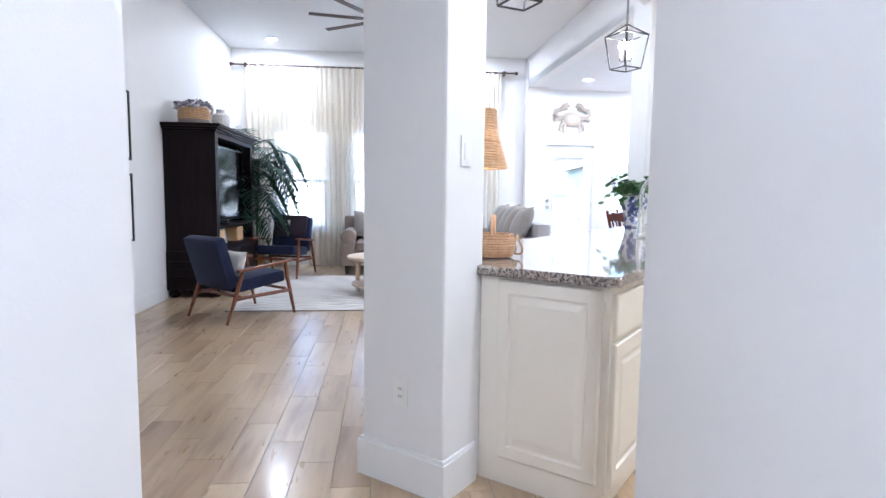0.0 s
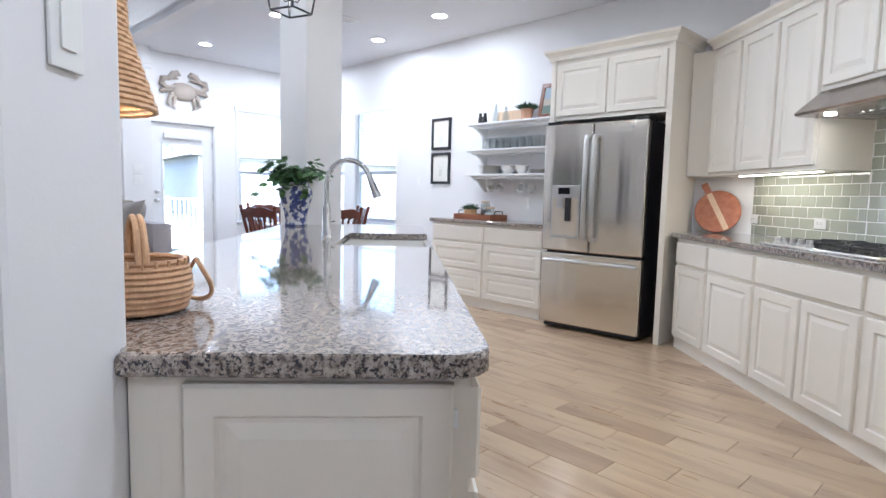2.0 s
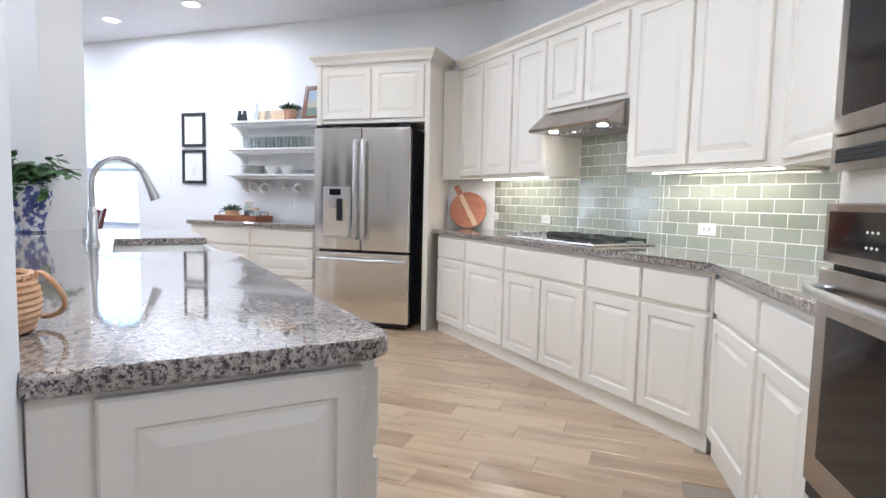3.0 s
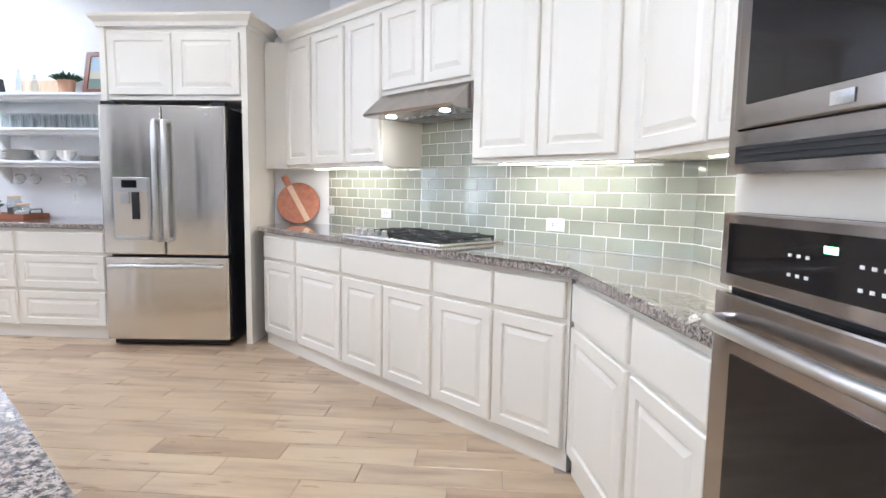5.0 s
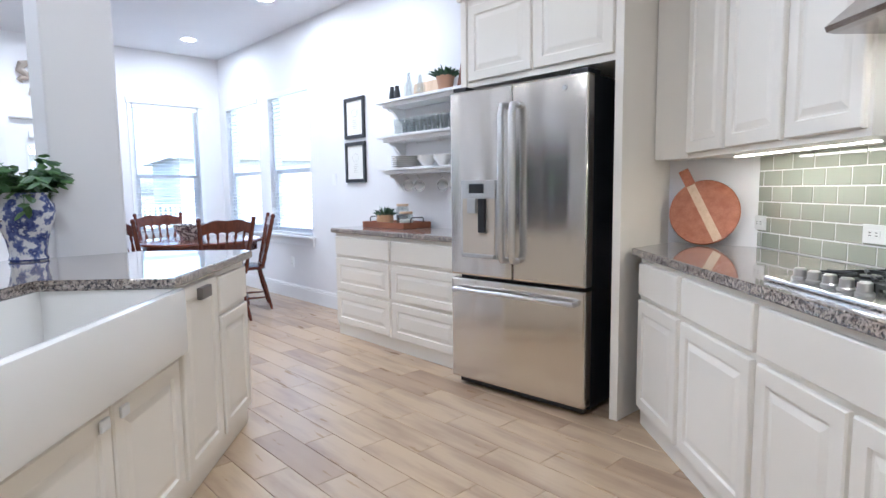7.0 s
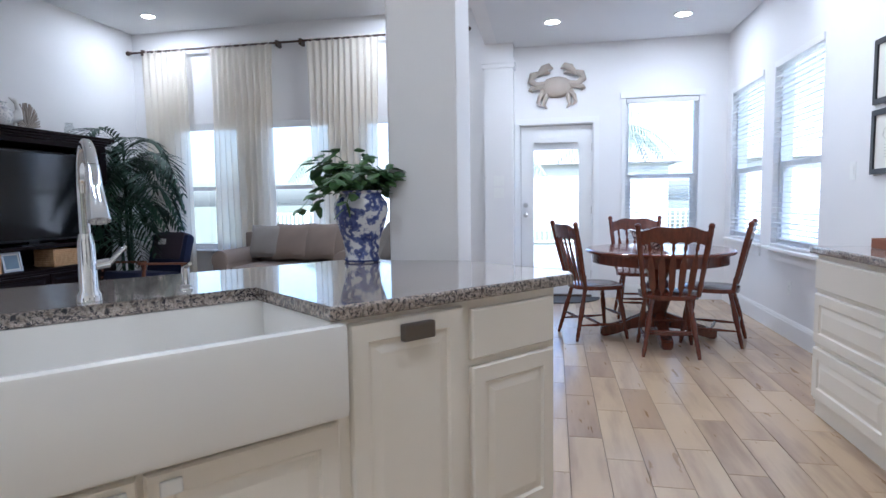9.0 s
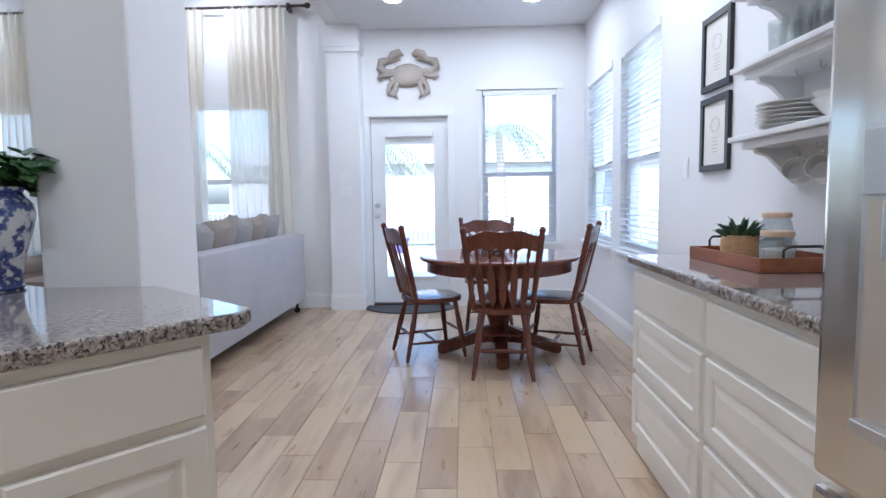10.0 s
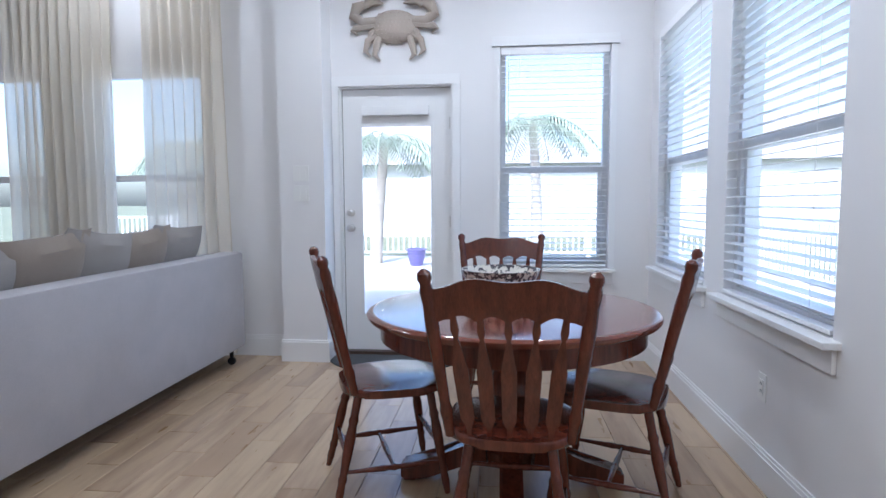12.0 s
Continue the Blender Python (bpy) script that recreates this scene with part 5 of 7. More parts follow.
def succulent(m, pot_mat, r, h, label, n=26, height=0.08, woven=False):
    p = thing("potted_plant", m, label, "plant")
    bm = bmesh.new()
    if woven:
        for k in range(int(h / 0.009)):
            t = k * 0.009 / h
            rr = r * (0.86 + 0.16 * math.sin(math.pi * min(1, t * 0.9 + 0.1)))
            tube(bm, [(rr * math.cos(2 * math.pi * i / 28), rr * math.sin(2 * math.pi * i / 28), 0.006 + k * 0.009) for i in range(29)], 0.0052, 5)
        lathe(bm, [(r * 0.84, 0.002), (r * 0.9, h * 0.9)], 24)
    else:
        lathe(bm, [(r * 0.74, 0), (r * 0.95, h * 0.86), (r, h * 0.86), (r, h), (r * 0.9, h), (r * 0.86, h * 0.85)], 26)
    part("pot", bm, pot_mat, p, "", True)
    bm = bmesh.new()
    rnd = random.Random(int(r * 1000))
    for k in range(n):
        a = k * 2.399
        t = k / n
        rr = r * 0.75 * math.sqrt(t)
        o = Vector((rr * math.cos(a), rr * math.sin(a), h * 0.9))
        d = Vector((math.cos(a) * (0.3 + t), math.sin(a) * (0.3 + t), 1.0 - 0.5 * t))
        ln = height * rnd.uniform(0.7, 1.15)
        leaf(bm, o, d, (math.cos(a), math.sin(a), 0.2), ln, 0.022, -0.1, 0.5)
        leaf(bm, o, d, (-math.sin(a), math.cos(a), 0.2), ln * 0.9, 0.018, 0.0, 0.5)
    part("leaves", bm, SUCC, p)
    bm = bmesh.new()
    lathe(bm, [(r * 0.85, h * 0.84), (r * 0.3, h * 0.9)], 20)
    part("soil", bm, SOIL, p)


succulent(pose(sx_, 4.36, 1.966), TERRA, 0.07, 0.115, "small leafy succulent in a terracotta pot", 60, 0.085)


def binoculars():
    b = thing("binoculars", pose(EAST - 0.14, 4.96, 1.966), "pair of black binoculars standing on end", "binoculars")
    for s in (-1, 1):
        bm = bmesh.new()
        lathe(bm, [(0.026, 0), (0.028, 0.03), (0.024, 0.06), (0.020, 0.085), (0.018, 0.09), (0.018, 0.115), (0.015, 0.118)], 20, (0, s * 0.033, 0))
        part("barrel", bm, BLACK, b, "", True)
    part("bridge", B((-0.008, 0.008, -0.02, 0.02, 0.05, 0.08), bevel=0.003), BLACK, b)


binoculars()


def small_board():
    c = thing("cutting_board", pose(EAST - 0.045, 4.66, 1.967) @ pose(0, 0, 0, 0, 8, 0), "wooden paddle board lying on its side against the wall", "cutting board")
    bm = bmesh.new()
    box(bm, -0.009, 0.009, -0.17, 0.17, 0, 0.13, bevel=0.006)
    box(bm, -0.007, 0.007, -0.27, -0.168, 0.045, 0.085, bevel=0.006)
    part("board", bm, MAPLE, c)


small_board()
for y, hh in ((4.76, 0.20), (4.62, 0.16)):
    turned("glass_bottle", [(0.035, 0), (0.042, 0.01), (0.042, hh * 0.45), (0.014, hh * 0.68), (0.012, hh), (0.010, hh), (0.03, 0.02)], GLASSWARE, pose(EAST - 0.15, y, 1.966), "clear glass bottle on the top shelf", "bottle", "glass bottles on the shelf")


def framed(name, m, w, h, frame_mat, bw, label, art, depth=0.022, mat_w=0.0):
    f = thing(name, m, label, "picture frame")
    part("frame", B((-w / 2, -w / 2 + bw, -depth, -0.002, 0, h), (w / 2 - bw, w / 2, -depth, -0.002, 0, h), (-w / 2 + bw, w / 2 - bw, -depth, -0.002, 0, bw), (-w / 2 + bw, w / 2 - bw, -depth, -0.002, h - bw, h)), frame_mat, f)
    part("paper", B((-w / 2 + bw, w / 2 - bw, -depth * 0.5, -0.003, bw, h - bw)), PAPER, f)
    art(f, w, h, -depth * 0.5 - 0.001)
    return f


def line_art(f, w, h, y):
    bm = bmesh.new()
    rnd = random.Random(int(h * 1e4))
    z = h * 0.62
    for k in range(7):
        a0, a1 = k * 0.9, k * 0.9 + 0.8
        rod(bm, (0.05 * math.cos(a0), y, z + 0.035 * math.sin(a0)), (0.055 * math.cos(a1), y, z + 0.04 * math.sin(a1)), 0.0012, seg=4)
    for k in range(5):
        ww = rnd.uniform(0.03, 0.06)
        box(bm, -ww, ww, y - 0.0006, y, h * 0.44 - k * 0.018, h * 0.44 - k * 0.018 + 0.003)
    tagged(part("line_drawing", bm, material("pale_ink", (0.45, 0.42, 0.38), 0.8), f, "faint line drawing with rows of writing"), kind="stuff")


for z in (1.722, 1.305):
    framed("picture_frame", pose(EAST, 5.75, z, 0, 0, -90), 0.33, 0.382, BLACK, 0.032, "black-framed faint line drawing on cream paper", line_art)


def seascape(f, w, h, y):
    part("sky", B((-w / 2 + 0.045, w / 2 - 0.045, y - 0.002, y, h * 0.55, h - 0.045)), painted("painted_sky", (0.42, 0.52, 0.60), 0.7, 30, 0.2, 0.2), f)
    part("beach", B((-w / 2 + 0.045, w / 2 - 0.045, y - 0.002, y, h * 0.36, h * 0.55)), painted("painted_beach", (0.55, 0.50, 0.40), 0.7, 30, 0.2, 0.2), f)
    part("sea", B((-w / 2 + 0.045, w / 2 - 0.045, y - 0.002, y, 0.045, h * 0.36)), painted("painted_sea", (0.18, 0.24, 0.20), 0.7, 30, 0.2, 0.2), f)


framed("painting", pose(EAST - 0.115, 4.04, 1.967, 0, 0, -90) @ pose(0, 0, 0, -13, 0, 0), 0.36, 0.36, WALNUT, 0.04, "wood-framed seascape painting leaning on the shelf", seascape)


def tray():
    t = thing("serving_tray", pose(5.13, 4.91, 0.916, 0, 0, -87), "reddish wooden serving tray with black handles", "tray")
    L, W = 0.25, 0.14
    part("base", B((-L, L, -W, W, 0, 0.010)), TRAYWOOD, t)
    part("rim", B((-L, L, -W - 0.012, -W, 0, 0.05), (-L, L, W, W + 0.012, 0, 0.05), (-L - 0.012, -L, -W - 0.012, W + 0.012, 0, 0.05), (L, L + 0.012, -W - 0.012, W + 0.012, 0, 0.05), bevel=0.002), TRAYWOOD, t)
    for s in (-1, 1):
        bm = bmesh.new()
        x = s * (L + 0.006)
        tube(bm, [(x, -0.07, 0.05), (x, -0.07, 0.075), (x + s * 0.006, -0.055, 0.088), (x + s * 0.006, 0.055, 0.088), (x, 0.07, 0.075), (x, 0.07, 0.05)], 0.005, 8)
        part("handle", bm, BLACK, t, "", True)


tray()
succulent(pose(5.12, 5.05, 0.927), WICKER, 0.068, 0.092, "spiky green succulent in a woven basket pot", 28, 0.082, True)


def jar(x, y, r, h, fill_mat, fill):
    j = thing("glass_jar", pose(x, y, 0.927), "clear glass canister with a wooden lid", "jar", "glass canisters on the tray")
    bm = bmesh.new()
    lathe(bm, [(r * 0.92, 0), (r, 0.006), (r, h * 0.8), (r * 0.8, h), (r * 0.76, h), (r * 0.95, h * 0.78), (r * 0.95, 0.01), (r * 0.85, 0.006)], 28)
    part("glass", bm, GLASSWARE, j, "", True)
    bm = bmesh.new()
    lathe(bm, [(r * 0.88, h + 0.001), (r * 0.9, h + 0.004), (r * 0.9, h + 0.016), (r * 0.86, h + 0.02)], 26)
    part("lid", bm, MAPLE, j, "pale wooden lid", True)
    bm = bmesh.new()
    lathe(bm, [(r * 0.90, 0.011), (r * 0.91, fill), (r * 0.5, fill + 0.006)], 24)
    part("contents", bm, fill_mat, j, "", True)


jar(5.16, 4.86, 0.055, 0.165, SOIL, 0.085)
jar(5.10, 4.74, 0.060, 0.105, PAPER, 0.06)


# ---- breakfast nook ----
def cushion_bm(w, d, h, n=10, pinch=0.75):
    """A stuffed pillow, w by d, h thick at its middle, lying in the xy plane."""
    bm = bmesh.new()
    grid = {}
    for s in (1, -1):
        for i in range(n + 1):
            for j in range(n + 1):
                u, v = i / n * 2 - 1, j / n * 2 - 1
                edge = i in (0, n) or j in (0, n)
                if edge and s == -1:
                    grid[s, i, j] = grid[1, i, j]
                    continue
                f = (1 - u * u) ** 0.55 * (1 - v * v) ** 0.55
                k = 1 - 0.07 * (1 - abs(u)) * (abs(v) > 0.9) - 0.07 * (1 - abs(v)) * (abs(u) > 0.9)
                wob = 0.012 * noise.noise(Vector((u * 2, v * 2, s * 3 + w)))
                grid[s, i, j] = bm.verts.new((u * w / 2 * k, v * d / 2 * k, s * (h / 2 * f ** pinch + wob * f)))
    for s in (1, -1):
        for i in range(n):
            for j in range(n):
                q = [grid[s, i, j], grid[s, i + 1, j], grid[s, i + 1, j + 1], grid[s, i, j + 1]]
                bm.faces.new(q if s == 1 else q[::-1])
    return bm


def dining_table():
    t = thing("dining_table", pose(4.27, 7.03, 0), "round cherry-stained pedestal dining table", "table")
    R = 0.60
    bm = bmesh.new()
    lathe(bm, [(R - 0.03, 0.725), (R - 0.008, 0.728), (R, 0.738), (R, 0.748), (R - 0.012, 0.757), (R - 0.03, 0.758)], 64)
    part("tabletop", bm, CHERRYTOP, t, "", True)
    bm = bmesh.new()
    lathe(bm, [(R - 0.075, 0.645), (R - 0.07, 0.64), (R - 0.055, 0.645), (R - 0.055, 0.7245), (R - 0.075, 0.7245)], 64)
    part("apron", bm, CHERRY, t, "", True)
    bm = bmesh.new()
    lathe(bm, [(0.11, 0.10), (0.115, 0.16), (0.07, 0.20), (0.085, 0.26), (0.12, 0.36), (0.11, 0.44), (0.07, 0.50), (0.09, 0.55), (0.16, 0.62), (0.18, 0.6395)], 32)
    part("pedestal", bm, CHERRY, t, "", True)
    for k in range(4):
        bm = bmesh.new()
        prof = [(0.06, 0.22), (0.14, 0.19), (0.30, 0.11), (0.42, 0.085), (0.47, 0.075), (0.47, 0.0), (0.40, 0.0), (0.36, 0.03), (0.22, 0.07), (0.06, 0.09)]
        a = [bm.verts.new((x, -0.045, z)) for x, z in prof]
        b = [bm.verts.new((x, 0.045, z)) for x, z in prof]
        bm.faces.new(a)
        bm.faces.new(b[::-1])
        for i in range(len(prof)):
            j = (i + 1) % len(prof)
            bm.faces.new((a[i], b[i], b[j], a[j]))
        bmesh.ops.bevel(bm, geom=list(bm.edges), offset=0.012, segments=2, affect="EDGES")
        part("foot", bm, CHERRY, t, "", True, m=pose(0, 0, 0, 0, 0, 90 * k))
    bw = thing("fruit_bowl", pose(4.225, 7.14, 0.759), "large white bowl with dark leaf pattern on the table", "bowl")
    bm = bmesh.new()
    lathe(bm, [(0.08, 0), (0.085, 0.012), (0.135, 0.06), (0.167, 0.125), (0.174, 0.147), (0.168, 0.147), (0.155, 0.12), (0.09, 0.035)], 40)
    part("bowl", bm, BOWL, bw, "", True)


dining_table()

LEGP = [(0.011, 0.0), (0.013, 0.04), (0.017, 0.12), (0.015, 0.2), (0.019, 0.24), (0.015, 0.28), (0.020, 0.45), (0.022, 0.6), (0.017, 0.72), (0.021, 0.76), (0.016, 0.8), (0.018, 1.0)]


def dining_chair():
    """Seat front towards +y, back towards -y."""
    c = thing("dining_chair", Matrix(), "cherry-stained wooden chair with arrow-slat back", "chair", "chairs round the dining table")
    bm = bmesh.new()
    outline = []
    for k in range(40):
        a = 2 * math.pi * k / 40
        x, y = math.cos(a), math.sin(a)
        sx, sy = (abs(x) ** 0.6) * (1 if x > 0 else -1), (abs(y) ** 0.6) * (1 if y > 0 else -1)
        outline.append((sx * (0.215 + 0.015 * sy), sy * 0.21))
    prism(bm, outline, 0.425, 0.458, bevel=0.012)
    part("seat", bm, CHERRY, c, "glossy shaped seat", True)
    legs = [((-0.15, 0.14, 0.43), (-0.205, 0.20, 0)), ((0.15, 0.14, 0.43), (0.205, 0.20, 0)), ((-0.13, -0.15, 0.43), (-0.195, -0.25, 0)), ((0.13, -0.15, 0.43), (0.195, -0.25, 0))]
    for top, foot in legs:
        bm = bmesh.new()
        lathe(bm, LEGP, 14, axis=(foot, top))
        part("leg", bm, CHERRY, c, "turned leg", True)
    def at(i, z):
        a, b = Vector(legs[i][1]), Vector(legs[i][0])
        return a + (b - a) * z / 0.43
    sp = [(0.007, 0), (0.009, 0.2), (0.013, 0.4), (0.010, 0.45), (0.014, 0.5), (0.010, 0.55), (0.013, 0.6), (0.009, 0.8), (0.007, 1)]
    for p, q in ((at(0, 0.13), at(2, 0.13)), (at(1, 0.13), at(3, 0.13)), (at(2, 0.19), at(3, 0.19)), (at(0, 0.20), at(1, 0.20)), ((at(0, 0.13) + at(2, 0.13)) / 2, (at(1, 0.13) + at(3, 0.13)) / 2)):
        bm = bmesh.new()
        lathe(bm, sp, 10, axis=(p, q))
        part("stretcher", bm, CHERRY, c, "", True)
    lean = lambda z: -0.175 - (z - 0.45) * 0.22
    for s in (-1, 1):
        bm = bmesh.new()
        lathe(bm, [(0.016, 0), (0.018, 0.1), (0.022, 0.16), (0.017, 0.2), (0.02, 0.45), (0.022, 0.7), (0.019, 0.8), (0.022, 0.88), (0.017, 0.92), (0.023, 0.95), (0.021, 0.98), (0.008, 1.0)], 14, axis=((s * 0.19, lean(0.45), 0.455), (s * 0.25, lean(1.0), 1.0)))
        part("back_post", bm, CHERRY, c, "", True)
    # crest rail with a scalloped lower edge
    bm = bmesh.new()
    n = 24
    rows = []
    for i in range(n + 1):
        u = i / n * 2 - 1
        x = u * 0.228
        top = 0.945 + 0.028 * math.exp(-(u / 0.75) ** 4) - 0.006 * math.cos(u * math.pi * 2)
        bot = 0.842 + 0.022 * abs(math.sin(u * math.pi * 2.5)) - (0.02 if abs(u) > 0.86 else 0)
        cy = -0.022 * (1 - u * u)
        rows.append([bm.verts.new((x, lean(z) + cy + dy, z)) for z, dy in ((bot, -0.009), (bot, 0.009), (top, 0.009), (top, -0.009))])
    for a, b in zip(rows, rows[1:]):
        for k in range(4):
            bm.faces.new((a[k], a[(k + 1) % 4], b[(k + 1) % 4], b[k]))
    bm.faces.new(rows[0])
    bm.faces.new(rows[-1][::-1])
    part("crest_rail", bm, CHERRY, c, "", True)
    for k in range(5):
        u = (k - 2) / 2
        bm = bmesh.new()
        x0, x1 = u * 0.125, u * 0.168
        prof = [(0.0, 0.007), (0.08, 0.009), (0.15, 0.022), (0.55, 0.024), (0.72, 0.012), (0.80, 0.006), (0.86, 0.013), (0.93, 0.010), (1.0, 0.009)]
        rows = []
        for t, hw in prof:
            z = 0.455 + t * 0.415
            x = x0 + (x1 - x0) * t
            y = lean(z) - 0.02 * (1 - u * u) * t
            rows.append([bm.verts.new((x + dx, y + dy, z)) for dx, dy in ((-hw, -0.006), (hw, -0.006), (hw, 0.006), (-hw, 0.006))])
        for a, b in zip(rows, rows[1:]):
            for q in range(4):
                bm.faces.new((a[q], a[(q + 1) % 4], b[(q + 1) % 4], b[q]))
        bm.faces.new(rows[0][::-1])
        bm.faces.new(rows[-1])
        part("slat", bm, CHERRY, c, "arrow-shaped slat")
    return c


ch = dining_chair()
ch.matrix_world = pose(4.27, 6.575, 0, 0, 0, -4)
for x, y, a in ((3.75, 7.02, -68), (4.675, 6.95, 70), (4.23, 7.92, 180)):
    copy_thing(ch, pose(x, y, 0, 0, 0, a))

bm = bmesh.new()
prism(bm, [(0.52 * math.cos(a), -0.45 * math.sin(a)) for a in [math.pi * k / 24 for k in range(25)]][::-1], 0.0, 0.012, bevel=0.003)
whole("door_mat", bm, MAT, pose(3.42, 8.96, 0.001), "black half-round door mat at the back door", "mat")


def crab():
    c = thing("crab_sculpture", pose(3.43, BACK - 0.002, 2.52), "bleached carved crab wall sculpture above the back door", "wall decoration")
    def blob(bm, x, z, rx, rz, ry, n=18, m=8, rot=0):
        rows = []
        cr, sr = math.cos(rot), math.sin(rot)
        for i in range(m + 1):
            t = i / m * math.pi / 2
            rr, yy = math.cos(t), -math.sin(t) * ry
            ring = []
            for k in range(n):
                a = 2 * math.pi * k / n
                px, pz = rx * rr * math.cos(a), rz * rr * math.sin(a)
                ring.append(bm.verts.new((x + px * cr - pz * sr, yy - 0.004, z + px * sr + pz * cr)))
            rows.append(ring)
        for a, b in zip(rows, rows[1:]):
            for k in range(n):
                bm.faces.new((a[k], a[(k + 1) % n], b[(k + 1) % n], b[k]))
        bm.faces.new(rows[0])
    bm = bmesh.new()
    blob(bm, 0, -0.01, 0.185, 0.125, 0.075, 28)
    for j in range(9):
        v = -0.115 + j * 0.026
        half = 0.185 * math.sqrt(max(0.0, 1 - (v / 0.125) ** 2))
        n = max(2, int(half * 2 / 0.030))
        for k in range(n):
            u = -half + (k + 0.5) * half * 2 / n + (0.006 if j % 2 else -0.006)
            d = 1 - (u / 0.185) ** 2 - (v / 0.125) ** 2
            if d > 0.04:
                blob(bm, u, v - 0.01, 0.0145, 0.012, 0.075 * math.sqrt(d) + 0.007, 7, 3)
    part("shell", bm, CORAL, c, "", True)
    for s in (-1, 1):
        bm = bmesh.new()
        tube(bm, [(s * 0.14, -0.03, 0.03), (s * 0.24, -0.035, 0.02), (s * 0.30, -0.035, 0.07), (s * 0.28, -0.04, 0.13), (s * 0.22, -0.04, 0.15)], [0.030, 0.036, 0.044, 0.046, 0.028], 10)
        part("arm", bm, CORAL, c, "", True)
        bm = bmesh.new()
        tube(bm, [(s * 0.22, -0.04, 0.13), (s * 0.15, -0.045, 0.20), (s * 0.09, -0.045, 0.225), (s * 0.045, -0.04, 0.20)], [0.026, 0.050, 0.040, 0.008], 10)
        tube(bm, [(s * 0.20, -0.04, 0.15), (s * 0.13, -0.045, 0.16), (s * 0.075, -0.045, 0.15)], [0.018, 0.028, 0.006], 8)
        part("claw", bm, CORAL, c, "", True)
        for j, (dx, dz) in enumerate(((0.17, -0.10), (0.20, -0.19), (0.13, -0.22), (0.30, -0.03))):
            bm = bmesh.new()
            x0, z0 = s * (0.10 + 0.02 * (3 - j) if j < 3 else 0.15), -0.05 - 0.02 * j if j < 3 else 0.0
            tube(bm, [(x0, -0.025, z0), (s * dx, -0.035, dz * 0.6 + 0.0), (s * (dx + 0.02), -0.03, dz), (s * (dx - 0.02), -0.012, dz - 0.035)], [0.028, 0.027, 0.021, 0.005], 8)
            part("leg", bm, CORAL, c, "", True)


crab()

# ---- living room ----
def curtain(x0, x1, top, seed, gather=1.0):
    c = thing("curtain", pose(0, LRWALL - 0.10, 0), "sheer cream linen curtain hanging in soft folds to the floor", "curtain", "living room curtains")
    bm = bmesh.new()
    rnd = random.Random(seed)
    nu, nv = 90, 22
    ph = [rnd.uniform(0, 6) for _ in range(4)]
    folds = (x1 - x0) / 0.085
    grid = []
    for j in range(nv + 1):
        t = j / nv
        z = top - t * (top - 0.02)
        row = []
        for i in range(nu + 1):
            u = i / nu
            amp = 0.012 + 0.028 * min(1, t * 2.5)
            y = amp * math.sin(2 * math.pi * folds * u + ph[0] + 0.8 * math.sin(3 * u + ph[1] + t)) + 0.014 * math.sin(2 * math.pi * folds * 0.37 * u + ph[2]) * t
            xx = x0 + (x1 - x0) * (0.5 + (u - 0.5) * (1 - 0.10 * math.sin(t * math.pi) * gather)) + 0.01 * math.sin(9 * u + 4 * t + ph[3])
            row.append(bm.verts.new((xx, y, z)))
        grid.append(row)
    for a, b in zip(grid, grid[1:]):
        for i in range(nu):
            bm.faces.new((a[i], a[i + 1], b[i + 1], b[i]))
    part("cloth", bm, CURTAIN, c, "", True)
    bm = bmesh.new()
    for k in range(int((x1 - x0) / 0.02)):
        x = x0 + k * 0.02
        rod(bm, (x, 0.024 * math.sin(k), top - 0.03), (x, 0.024 * math.sin(k), top + 0.035), 0.004, seg=5)
    tagged(part("heading_pleats", bm, CURTAIN, c), kind="stuff")


RODZ = 3.21
for k, (a, b) in enumerate(((-1.99, -1.33), (-1.00, -0.10), (0.36, 1.29), (1.52, 2.16))):
    curtain(a, b, RODZ, k + 3, 0.3)


def curtain_rod(x0, x1, ends):
    r = thing("curtain_rod", pose(0, LRWALL - 0.10, RODZ), "dark bronze curtain rod with ball finials and brackets", "curtain rod", "curtain rods")
    bm = bmesh.new()
    rod(bm, (x0, 0, 0), (x1, 0, 0), 0.014, seg=12)
    part("pole", bm, BRONZE, r, "", True)
    for e in ends:
        s = -1 if e == x0 else 1
        bm = bmesh.new()
        lathe(bm, [(0.014, 0), (0.02, 0.015), (0.012, 0.025), (0.03, 0.05), (0.032, 0.065), (0.018, 0.09), (0.004, 0.098)], 16)
        part("finial", bm, BRONZE, r, "", True, m=pose(e, 0, 0, 0, 90 * s, 0))
    for x in (x0 + 0.16, x1 - 0.16):
        part("bracket", B((x - 0.018, x + 0.018, -0.02, 0.098, -0.045, 0.03), bevel=0.004), BRONZE, r)


curtain_rod(-2.12, 0.12, (-2.12,))
curtain_rod(0.12, 2.36, (2.34,))


